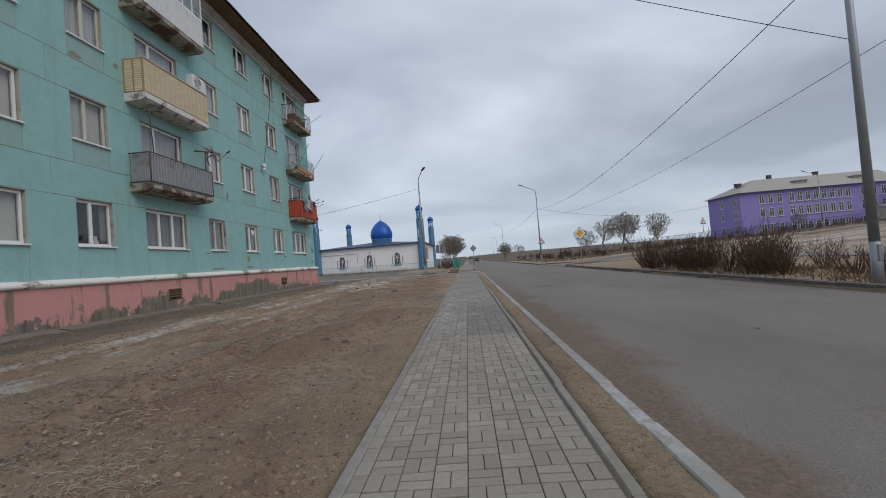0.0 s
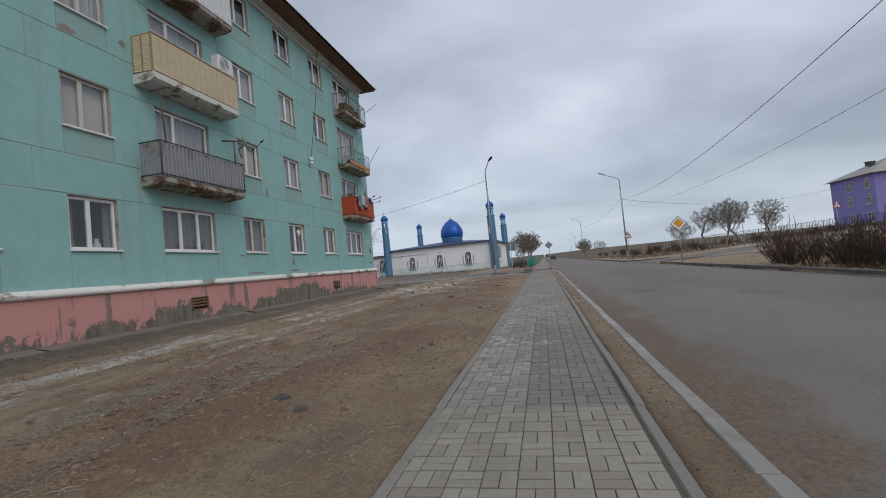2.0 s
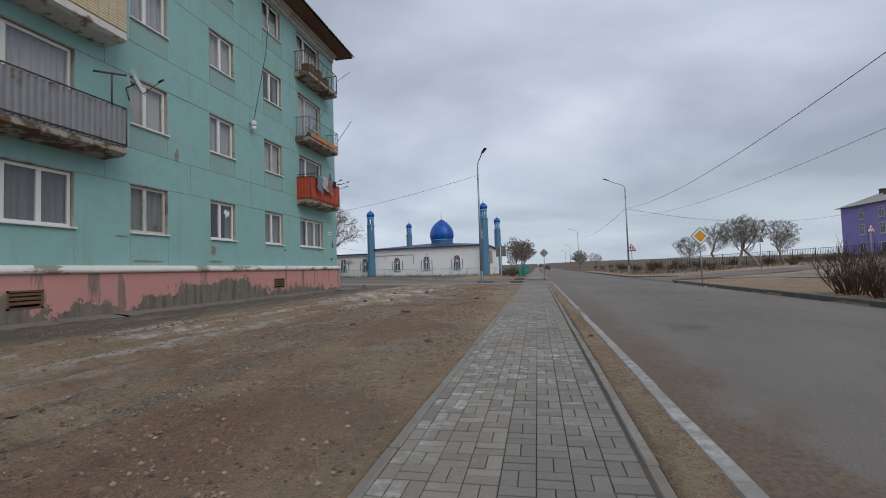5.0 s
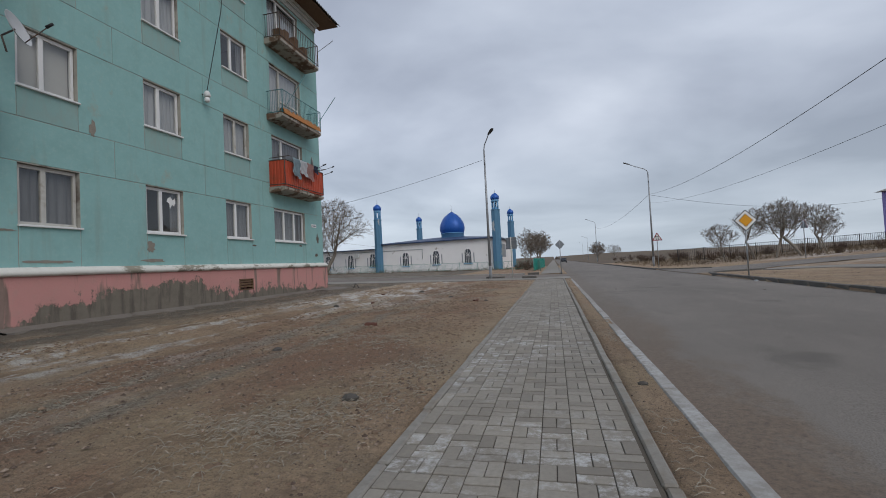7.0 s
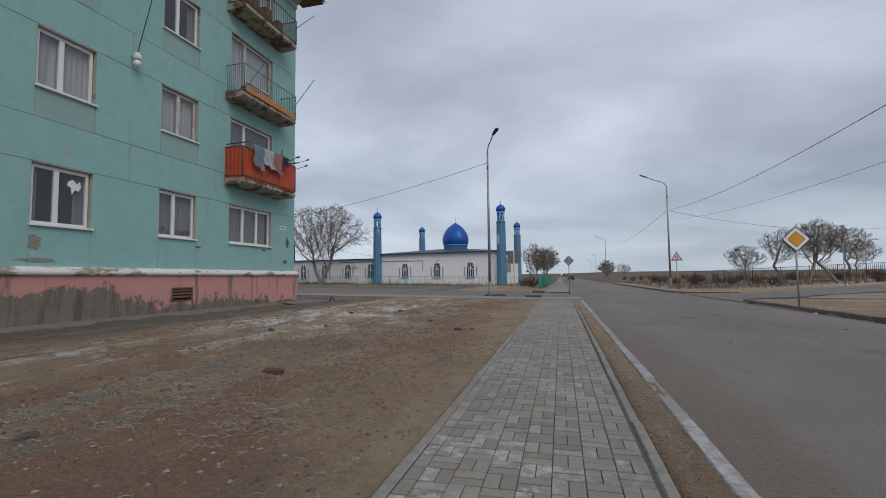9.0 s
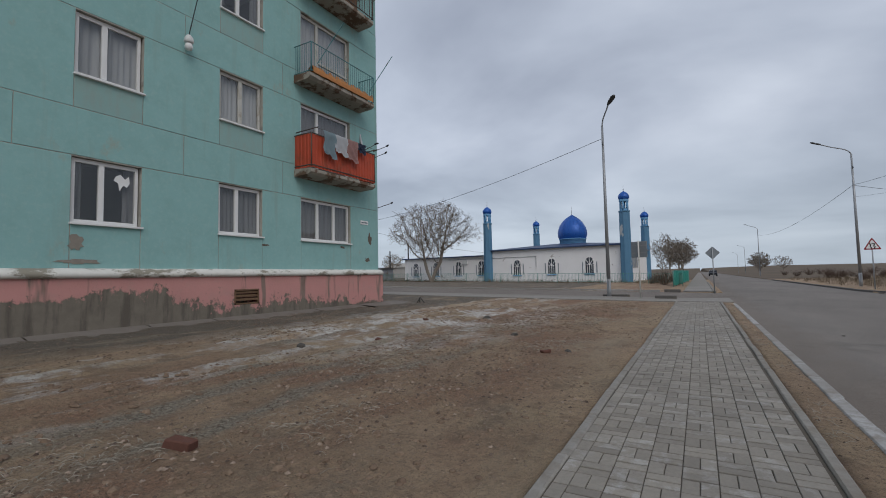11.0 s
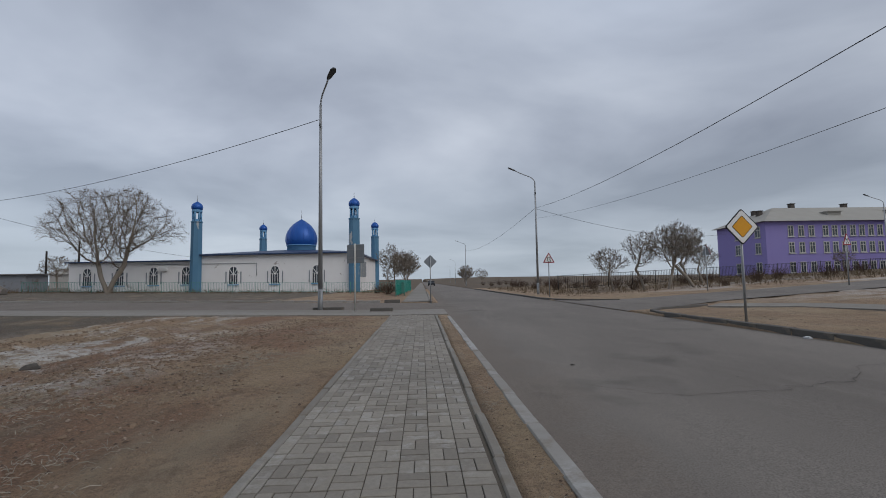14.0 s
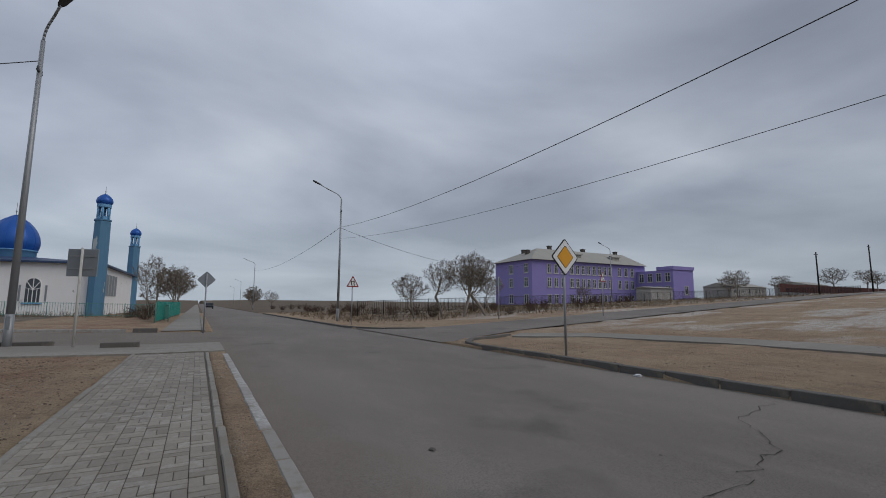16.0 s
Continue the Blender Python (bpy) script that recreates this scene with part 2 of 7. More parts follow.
    for at, half in ((8.4, 0.2), (6.9, 0.22), (5.4, 0.16), (4.5, 0.3), (3.6, 0.22)):
        d = m.math("ABSOLUTE", m.math("ADD", m.math("ADD", ax, at), wob))
        track = m.math("MULTIPLY", m.ramp(d, half, half * 0.35), m.ramp(m.noise(2.4, 8, 0.75, (1, 0.45, 1), shift=(at, 1, 0)), 0.36, 0.54, 0, 0.95))
        track = m.math("MULTIPLY", track, m.ramp(m.axis(1), 33, 26))
        sand = m.mix(track, sand, m.mix(m.ramp(m.noise(30, 5, 0.8), 0.38, 0.62), (0.095, 0.078, 0.06), (0.37, 0.325, 0.26)))
    # dead grass and scrub litter beyond the side street
    scrub = m.math("MULTIPLY", m.math("MULTIPLY", m.ramp(ax, 10, 15), m.ramp(m.axis(1), 57, 64)), m.ramp(m.noise(0.4, 7, 0.7, shift=(4, 4, 4)), 0.36, 0.52, 0, 0.85))
    sand = m.mix(scrub, sand, m.mix(m.noise(6, 6, 0.7), (0.15, 0.115, 0.082), (0.085, 0.066, 0.05)))
    # pale straw-coloured drifts of blown dust
    sand = m.mix(m.ramp(m.noise(0.45, 7, 0.66, (1.5, 0.35, 1), shift=(5, 9, 2)), 0.55, 0.68, 0, 0.5), sand, (0.40, 0.33, 0.235))
    sand = m.mix(m.ramp(m.noise(3.2, 7, 0.72, (1, 0.7, 1), shift=(2, 5, 7)), 0.54, 0.66, 0, 0.65), sand, (0.175, 0.125, 0.09))
    m.color(sand)
    h = m.math("ADD", m.noise(7, 8, 0.7), m.math("MULTIPLY", m.noise(45, 4, 0.7), 0.5))
    m.bump(h, 1.0, 0.07)
    M["soil"] = m.m
    # ---- dry steppe far off
    m = Mat("dry_steppe", 0.95, spec=0.1)
    c = m.mix(m.noise(0.05, 6, 0.6), (0.17, 0.135, 0.10), (0.105, 0.08, 0.06))
    c = m.mix(m.ramp(m.noise(0.012, 6, 0.6, (1, 3, 1)), 0.5, 0.62, 0, 0.6), c, (0.09, 0.075, 0.06))
    m.color(c)
    M["steppe"] = m.m
    # ---- asphalt, dusty along the kerbs
    m = Mat("worn_asphalt", 0.9, spec=0.2)
    c = m.mix(m.ramp(m.noise(0.3, 7, 0.62, (1, 0.35, 1)), 0.35, 0.65), (0.255, 0.228, 0.202), (0.186, 0.165, 0.146))
    c = m.mix(m.ramp(m.noise(1.6, 6, 0.7, (1, 0.4, 1), shift=(5, 5, 0)), 0.5, 0.68, 0, 0.5), c, (0.275, 0.245, 0.215))
    c = m.mix(m.ramp(m.noise(80, 3, 0.85), 0.4, 0.66, 0, 0.8), c, (0.085, 0.077, 0.07))
    edge = m.math("ADD", m.ramp(m.axis(0), 2.35, 1.3), m.ramp(m.noise(1.3, 6, 0.65, (1, 0.5, 1)), 0.3, 0.7, -0.45, 0.45))
    edge = m.math("MULTIPLY", m.ramp(edge, 0.3, 0.75), m.ramp(m.axis(1), 27, 14, 0.25, 1.0))
    c = m.mix(m.math("MULTIPLY", edge, 0.85), c, m.mix(m.ramp(m.noise(22, 5, 0.75), 0.35, 0.65), (0.2, 0.143, 0.1), (0.1, 0.072, 0.053)))
    c = m.mix(m.ramp(m.noise(0.5, 4, 0.5, shift=(2, 9, 0)), 0.62, 0.7, 0, 0.5), c, (0.085, 0.078, 0.07))
    m.color(c).bump(m.noise(120, 3, 0.8), 0.5, 0.008)
    M["asphalt"] = m.m
    # ---- concrete of different ages
    for key, lo, hi, worn in (("kerb", (0.235, 0.22, 0.2), (0.32, 0.305, 0.285), (0.47, 0.47, 0.47)), ("kerb_grey", (0.185, 0.168, 0.146), (0.265, 0.245, 0.218), (0.3, 0.285, 0.26))):
        m = Mat("weathered_" + key, 0.9)
        m.co = m.n.new("ShaderNodeNewGeometry").outputs["Position"]
        c = m.mix(m.noise(9, 6, 0.65), lo, hi)
        c = m.mix(m.math("MULTIPLY", m.random(), 0.35), c, lo)
        # limewash survives on some stretches
        wash = m.math("MULTIPLY", m.ramp(m.noise(0.35, 4, 0.6, (0.2, 1, 0.2), shift=(1, 3, 0)), 0.45, 0.58), m.ramp(m.noise(8, 7, 0.75, shift=(3, 0, 0)), 0.4, 0.58))
        c = m.mix(m.math("MULTIPLY", wash, 0.75), c, worn)
        c = m.mix(m.ramp(m.noise(2.5, 7, 0.7, shift=(0, 9, 0)), 0.52, 0.66, 0, 0.6), c, (0.19, 0.155, 0.118))
        m.color(c).bump(m.noise(45, 6, 0.7), 0.4, 0.008)
        M[key] = m.m
    M["kerb_dark"] = simple("dark_weathered_kerb", (0.135, 0.125, 0.115), 0.9, var=0.3, scale=8, dirt=(0.2, 0.17, 0.14), bump=0.4)
    M["slab"] = simple("balcony_concrete", (0.36, 0.33, 0.28), 0.9, var=0.35, scale=5, dirt=(0.12, 0.075, 0.05), dirt_at=(0.48, 0.55), bump=0.6)
    M["slab_white"] = simple("whitewashed_concrete", (0.62, 0.61, 0.58), 0.9, var=0.2, scale=5, dirt=(0.2, 0.16, 0.12), dirt_at=(0.52, 0.6), bump=0.5)
    M["apron"] = simple("cracked_concrete", (0.21, 0.185, 0.16), 0.95, var=0.3, scale=3, dirt=(0.13, 0.1, 0.08), bump=0.6)
    for name, random_of in (("paver", "random"), ("paver_far", "island")):
        m = Mat(name, 0.85)
        m.co = m.n.new("ShaderNodeNewGeometry").outputs["Position"]
        r = m.random() if random_of == "random" else m.island()
        px, py = m.axis(0), m.axis(1)
        c = m.mix(m.ramp(r, 0, 1), (0.25, 0.22, 0.182), (0.335, 0.303, 0.255))
        # later stretches were laid with greyer blocks
        late = m.ramp(py, 9.0, 9.02, 0, 0.45)
        c = m.mix(late, c, m.mix(r, (0.175, 0.16, 0.143), (0.29, 0.265, 0.232)))
        # darker blocks on the road side from y 9, fading out by y 15
        dark_patch = m.math("MULTIPLY", m.ramp(px, -0.16, -0.15), m.math("MULTIPLY", m.ramp(py, 9.0, 9.02), m.ramp(py, 15.0, 12.0)))
        c = m.mix(m.math("MULTIPLY", dark_patch, 0.6), c, (0.15, 0.145, 0.142))
        c = m.mix(m.ramp(m.noise(0.5, 4, shift=(2, 2, 2)), 0.45, 0.65, 0, 0.35), c, (0.17, 0.158, 0.142))
        c = m.mix(m.ramp(m.noise(25, 5, 0.7), 0.4, 0.8, 0, 0.5), c, (0.15, 0.135, 0.118))
        c = m.mix(m.ramp(m.noise(5, 6, 0.7, shift=(8, 2, 0)), 0.55, 0.72, 0, 0.5), c, (0.30, 0.265, 0.21))
        lime = m.math("MULTIPLY", m.ramp(m.noise(9, 7, 0.75), 0.46, 0.62), m.ramp(m.noise(0.55, 3, shift=(6, 3, 3)), 0.42, 0.56))
        lime = m.math("MULTIPLY", lime, m.ramp(m.math("FRACT", m.math("MULTIPLY", r, 7.0)), 0.45, 0.65))
        lime = m.math("MULTIPLY", lime, m.math("MULTIPLY", m.ramp(py, 9.3, 11.0), m.ramp(py, 24.0, 19.0, 0.35, 1.0)))
        c = m.mix(m.math("MULTIPLY", lime, 0.75), c, (0.55, 0.55, 0.55))
        m.color(c).bump(m.noise(120, 4, 0.8), 0.3, 0.004)
        M[name] = m.m
    M["joint"] = simple("sandy_joint", (0.115, 0.098, 0.078), 0.95, var=0.3, scale=30)
    # ---- windows
    M["pvc"] = simple("white_window_frame", (0.72, 0.72, 0.71), 0.5, var=0.1, scale=3, bump=0.03)
    M["oldpaint"] = simple("weathered_white_paint", (0.55, 0.54, 0.5), 0.7, var=0.25, scale=6, dirt=(0.3, 0.26, 0.2))
    m = Mat("window_glass", 0.03, spec=0.5)
    tr, gl, fr = m.n.new("ShaderNodeBsdfTransparent"), m.n.new("ShaderNodeBsdfGlossy"), m.n.new("ShaderNodeFresnel")
    tr.inputs[0].default_value = (0.8, 0.83, 0.85, 1)
    gl.inputs["Roughness"].default_value = 0.02
    fr.inputs[0].default_value = 2.0
    ms = m.n.new("ShaderNodeMixShader")
    m.l.new(fr.outputs[0], ms.inputs[0])
    m.l.new(tr.outputs[0], ms.inputs[1])
    m.l.new(gl.outputs[0], ms.inputs[2])
    m.l.new(ms.outputs[0], m.n["Material Output"].inputs[0])
    M["glass"] = m.m
    M["room"] = simple("dim_room_wall", (0.34, 0.31, 0.28), 0.9, var=0.3, scale=1.0)
    m = Mat("net_curtain", 0.9)
    m.color(m.mix(m.noise(3, 4, 0.5, (1, 6, 0.4)), (0.62, 0.63, 0.64), (0.42, 0.43, 0.45)))
    M["curtain"] = m.m
    m = Mat("grey_curtain", 0.9)
    m.color(m.mix(m.noise(3, 4, 0.5, (1, 6, 0.4)), (0.3, 0.3, 0.31), (0.17, 0.17, 0.18)))
    M["curtain_grey"] = m.m
    M["blind"] = simple("roller_blind", (0.66, 0.65, 0.62), 0.9, var=0.08, scale=1)
    # ---- balconies
    M["sheet_grey"] = simple("grey_corrugated_sheet", (0.3, 0.31, 0.33), 0.6, 0.1, var=0.3, scale=4, dirt=(0.16, 0.12, 0.09), dirt_at=(0.56, 0.68))
    M["sheet_red"] = simple("red_painted_sheet", (0.47, 0.075, 0.035), 0.55, var=0.25, scale=4, dirt=(0.25, 0.06, 0.03))
    M["sheet_white"] = simple("white_profiled_sheet", (0.6, 0.61, 0.62), 0.55, var=0.15, scale=4, dirt=(0.35, 0.33, 0.3), dirt_at=(0.6, 0.75))
    m = Mat("cream_siding", 0.6)
    m.color(m.mix(m.random(), (0.58, 0.49, 0.33), (0.65, 0.565, 0.4)))
    M["cream"] = m.m
    M["cream_back"] = simple("brown_siding_joint", (0.4, 0.29, 0.15), 0.8)
    M["rail"] = simple("rusty_rail", (0.12, 0.1, 0.09), 0.7, 0.3, var=0.4, scale=12, dirt=(0.18, 0.08, 0.04))
    M["rail_blue"] = simple("teal_rail", (0.1, 0.25, 0.27), 0.6, 0.1, var=0.3, scale=12, dirt=(0.16, 0.1, 0.06))
    M["wood"] = simple("old_brown_boards", (0.17, 0.1, 0.06), 0.85, var=0.4, scale=8)
    M["cloth_o"] = simple("orange_cloth", (0.5, 0.22, 0.08), 0.95, var=0.4, scale=10)
    M["cloth_w"] = simple("white_cloth", (0.72, 0.74, 0.77), 0.95, var=0.15, scale=5)
    M["cloth_b"] = simple("pale_blue_cloth", (0.34, 0.45, 0.5), 0.95, var=0.25, scale=5)
    M["cloth_p"] = simple("pink_patterned_cloth", (0.6, 0.36, 0.33), 0.95, var=0.4, scale=20)
    M["cloth_d"] = simple("dark_blue_cloth", (0.06, 0.08, 0.13), 0.95, var=0.3, scale=8)
    M["dish"] = simple("grey_dish_enamel", (0.5, 0.51, 0.52), 0.5, var=0.12, scale=3)
    M["black"] = simple("black_plastic", (0.02, 0.02, 0.022), 0.5)
    M["ac"] = simple("white_enamel", (0.66, 0.66, 0.65), 0.5, var=0.1, scale=4)
    M["slate"] = simple("grey_roof_slate", (0.16, 0.15, 0.14), 0.9, var=0.3, scale=3, dirt=(0.08, 0.07, 0.06))
    M["cornice"] = simple("limewashed_cornice", (0.5, 0.5, 0.47), 0.9, var=0.25, scale=2, dirt=(0.3, 0.28, 0.24))
    M["vent"] = simple("rusty_vent", (0.2, 0.12, 0.07), 0.8, var=0.5, scale=15)
    # ---- mosque
    m = Mat("white_render", 0.9)
    c = m.mix(m.noise(0.8, 6), (0.82, 0.80, 0.79), (0.72, 0.70, 0.68))
    c = m.mix(m.ramp(m.noise(0.8, 8, 0.72, shift=(3, 1, 2)), 0.63, 0.67, 0, 0.8), c, (0.3, 0.26, 0.22))
    m.color(c).bump(m.noise(9, 6), 0.5, 0.02)
    M["render"] = m.m
    m = Mat("blue_render", 0.8)
    c = m.mix(m.noise(1.2, 6), (0.075, 0.185, 0.295), (0.11, 0.23, 0.345))
    c = m.mix(m.ramp(m.noise(0.8, 8, 0.7, (1.3, 1.3, 0.45), shift=(2, 6, 3)), 0.60, 0.64, 0, 0.85), c, (0.5, 0.5, 0.49))
    m.color(c).bump(m.noise(14, 5), 0.4, 0.02)
    M["blue_render"] = m.m
    m = Mat("blue_dome_metal", 0.42, 0.25, 0.5)
    c = m.mix(m.noise(1.2, 5), (0.008, 0.075, 0.32), (0.012, 0.10, 0.40))
    m.color(c).bump(m.noise(5, 3), 0.2, 0.02)
    M["dome"] = m.m
    M["lightblue"] = simple("pale_blue_paint", (0.16, 0.36, 0.58), 0.7, var=0.2, scale=3)
    M["roofblue"] = simple("dark_blue_roof_sheet", (0.05, 0.08, 0.16), 0.5, 0.3, var=0.3, scale=2)
    M["gold"] = simple("dull_finial_metal", (0.25, 0.25, 0.26), 0.4, 0.8)
    M["green_rail"] = simple("green_fence_paint", (0.09, 0.26, 0.22), 0.6, var=0.25, scale=6)
    M["green_sheet"] = simple("teal_green_sheet", (0.01, 0.23, 0.18), 0.5, var=0.2, scale=2)
    M["dark_fence"] = simple("dark_iron_fence", (0.035, 0.034, 0.035), 0.7, 0.2, var=0.3, scale=6)
    # ---- school
    m = Mat("violet_render", 0.9)
    c = m.mix(m.noise(0.15, 6), (0.235, 0.198, 0.45), (0.27, 0.232, 0.485))
    c = m.mix(m.ramp(m.noise(0.5, 6, 0.7, (1, 1, 0.4)), 0.5, 0.75, 0, 0.4), c, (0.235, 0.19, 0.43))
    m.color(c)
    M["violet"] = m.m
    M["school_roof"] = simple("pale_slate_roof", (0.36, 0.345, 0.31), 0.9, var=0.2, scale=0.6, dirt=(0.27, 0.25, 0.22))
    M["brick_dark"] = simple("sooty_chimney_brick", (0.1, 0.085, 0.075), 0.9, var=0.3, scale=4)
    M["dark_glass"] = simple("dark_far_pane", (0.05, 0.06, 0.075), 0.12, spec=0.6, bump=0)
    # ---- street furniture
    M["galv"] = simple("galvanised_pole", (0.33, 0.34, 0.35), 0.5, 0.5, var=0.2, scale=5)
    M["galv_dull"] = simple("grey_sign_back", (0.27, 0.29, 0.31), 0.55, 0.4, var=0.15, scale=4)
    M["lampgrey"] = simple("lamp_housing", (0.08, 0.085, 0.09), 0.5, 0.2)
    M["wire"] = simple("black_cable", (0.025, 0.025, 0.027), 0.6, bump=0)
    M["s_white"] = simple("sign_white", (0.75, 0.75, 0.74), 0.45, var=0.06, bump=0)
    M["s_black"] = simple("sign_black", (0.02, 0.02, 0.02), 0.45, bump=0)
    M["s_yellow"] = simple("sign_yellow", (0.72, 0.33, 0.02), 0.45, var=0.06, bump=0)
    M["s_red"] = simple("sign_red", (0.26, 0.022, 0.03), 0.45, var=0.06, bump=0)
    M["creosote"] = simple("tarred_wood_pole", (0.035, 0.03, 0.026), 0.9, var=0.4, scale=9)
    # ---- plants
    m = Mat("grey_bark", 0.95, spec=0.1)
    c = m.mix(m.noise(5, 6, 0.7, (1, 1, 0.3)), (0.3, 0.26, 0.215), (0.17, 0.145, 0.12))
    m.color(c).bump(m.noise(16, 5, 0.7, (1, 1, 0.25)), 0.6, 0.02)
    M["bark"] = m.m
    M["limewash"] = simple("limewashed_bark", (0.62, 0.61, 0.58), 0.95, var=0.25, scale=7, dirt=(0.25, 0.22, 0.18))
    M["twig"] = simple("bare_twig", (0.23, 0.19, 0.155), 0.95, var=0.4, scale=3, bump=0, spec=0.1)
    M["twig_red"] = simple("brown_shrub_twig", (0.115, 0.078, 0.06), 0.95, var=0.45, scale=3, bump=0, spec=0.1)
    M["weed"] = simple("dry_weeds", (0.2, 0.145, 0.09), 0.95, var=0.5, scale=0.7, bump=0, spec=0.1)
    M["straw"] = simple("bleached_straw", (0.43, 0.385, 0.315), 0.95, var=0.4, scale=9, bump=0)
    m = Mat("mixed_pebbles", 0.9)
    m.color(m.mix(m.math("POWER", m.island(), 1.6), (0.085, 0.058, 0.044), (0.34, 0.26, 0.2)))
    M["pebble"] = m.m
    m = Mat("earth_clod", 0.95, spec=0.1)
    m.color(m.mix(m.noise(60, 4), m.mix(m.island(), (0.165, 0.112, 0.08), (0.3, 0.215, 0.15)), (0.14, 0.1, 0.073)))
    M["clod"] = m.m
    M["brickbat"] = simple("broken_brick", (0.15, 0.068, 0.05), 0.95, var=0.4, scale=20, bump=0.6)
    M["rock"] = simple("dark_stone", (0.11, 0.1, 0.09), 0.95, var=0.4, scale=20, bump=0.6)
    M["litter"] = simple("white_litter", (0.65, 0.65, 0.66), 0.6)
    M["car"] = simple("dark_car_paint", (0.03, 0.033, 0.04), 0.3, 0.3, bump=0, spec=0.5)
    M["tyre"] = simple("tyre_rubber", (0.02, 0.02, 0.02), 0.9)
    M["cream_house"] = simple("pale_house_wall", (0.42, 0.4, 0.37), 0.9, var=0.2, scale=1)
    M["brown_fence"] = simple("brown_board_fence", (0.12, 0.05, 0.045), 0.9, var=0.3, scale=2)


make_materials()


# ---------------------------------------------------------------- mesh helpers
def box(bm, x0, x1, y0, y1, z0, z1, bevel=0.0):
    geo = bmesh.ops.create_cube(bm, size=1)
    for v in geo["verts"]:
        v.co = Vector((x0 + (v.co.x + 0.5) * (x1 - x0), y0 + (v.co.y + 0.5) * (y1 - y0), z0 + (v.co.z + 0.5) * (z1 - z0)))
    if bevel:
        edges = list({ed for v in geo["verts"] for ed in v.link_edges})
        bmesh.ops.bevel(bm, geom=edges, offset=bevel, segments=1, affect="EDGES")
    return geo["verts"]


def frame_ring(bm, x0, x1, y0, y1, z0, z1, t, ty=None):
    """A rectangular frame in the y-z plane as one closed mesh."""
    ty = t if ty is None else ty
    o = [(y0, z0), (y1, z0), (y1, z1), (y0, z1)]
    i = [(y0 + t, z0 + ty), (y1 - t, z0 + ty), (y1 - t, z1 - ty), (y0 + t, z1 - ty)]
    vs = {}
    for x in (x0, x1):
        for k in range(4):
            vs[x, 0, k] = bm.verts.new((x, *o[k]))
            vs[x, 1, k] = bm.verts.new((x, *i[k]))
    for k in range(4):
        j = (k + 1) % 4
        bm.faces.new((vs[x1, 0, k], vs[x1, 0, j], vs[x1, 1, j], vs[x1, 1, k]))
        bm.faces.new((vs[x0, 0, j], vs[x0, 0, k], vs[x0, 1, k], vs[x0, 1, j]))
        bm.faces.new((vs[x0, 0, k], vs[x0, 0, j], vs[x1, 0, j], vs[x1, 0, k]))
        bm.faces.new((vs[x1, 1, k], vs[x1, 1, j], vs[x0, 1, j], vs[x0, 1, k]))


def tube(bm, a, b, r0, r1=None, sides=8, cap=True):
    """A tapered round bar from a to b."""
    a, b = Vector(a), Vector(b)
    r1 = r0 if r1 is None else r1
    d = (b - a).normalized()
    u = d.orthogonal().normalized()
    w = d.cross(u)
    rings = []
    for p, r in ((a, r0), (b, r1)):
        rings.append([bm.verts.new(p + (u * math.cos(2 * math.pi * k / sides) + w * math.sin(2 * math.pi * k / sides)) * r) for k in range(sides)])
    for k in range(sides):
        f = bm.faces.new((rings[0][k], rings[0][(k + 1) % sides], rings[1][(k + 1) % sides], rings[1][k]))
        f.smooth = sides > 5
    if cap:
        bm.faces.new(rings[0][::-1])
        bm.faces.new(rings[1])


def lathe(bm, profile, cx=0, cy=0, sides=24, smooth=True):
    """Turn a list of (radius, z) about the upright axis at cx, cy."""
    rings = []
    for r, z in profile:
        if r < 1e-4:
            rings.append([bm.verts.new((cx, cy, z))])
        else:
            rings.append([bm.verts.new((cx + r * math.cos(2 * math.pi * k / sides), cy + r * math.sin(2 * math.pi * k / sides), z)) for k in range(sides)])
    for a, b in zip(rings, rings[1:]):
        for k in range(sides):
            k2 = (k + 1) % sides
            if len(a) == 1 and len(b) == 1:
                continue
            if len(a) == 1:
                f = bm.faces.new((a[0], b[k2], b[k]))
            elif len(b) == 1:
                f = bm.faces.new((a[k], a[k2], b[0]))
            else:
                f = bm.faces.new((a[k], a[k2], b[k2], b[k]))
            f.smooth = smooth
    return rings


def prism(bm, outline, z0, z1):
    """An upright prism on a flat outline of (x, y), anticlockwise."""
    lo = [bm.verts.new((x, y, z0)) for x, y in outline]
    hi = [bm.verts.new((x, y, z1)) for x, y in outline]
    n = len(lo)
    for k in range(n):
        bm.faces.new((lo[k], lo[(k + 1) % n], hi[(k + 1) % n], hi[k]))
    bm.faces.new(hi)
    bm.faces.new(lo[::-1])


def to_mesh(name, bm, material):
    me = bpy.data.meshes.new(name)
    bm.normal_update()
    bm.to_mesh(me)
    bm.free()
    me.materials.append(material)
    return me


def thing(name, bm, material, label, category, group="", kind=""):
    return tagged(new(name, to_mesh(name, bm, material)), label, category, group, kind)


def empty(name, at, label, category, group="", kind=""):
    ob = new(name)
    ob.location = at
    ob.empty_display_size = 0.2
    return tagged(ob, label, category, group, kind)


def part(name, bm, material, parent, label=""):
    """One mesh under a thing or a part; bm is in the parent's own coordinates."""
    ob = new(name, to_mesh(name, bm, material))
    ob.parent = parent
    if label:
        ob["label"] = label
    return ob


def piece(name, mesh, parent, at, turn=0.0, scale=(1, 1, 1)):
    ob = new(name, mesh)
    ob.parent = parent
    ob.location, ob.rotation_euler, ob.scale = at, (0, 0, turn), scale
    return ob


def pydata(name, verts, faces, material, smooth=False):
    me = bpy.data.meshes.new(name)
    me.from_pydata(verts, [], faces)
    me.materials.append(material)
    if smooth:
        me.polygons.foreach_set("use_smooth", [True] * len(me.polygons))
    me.update()
    return me


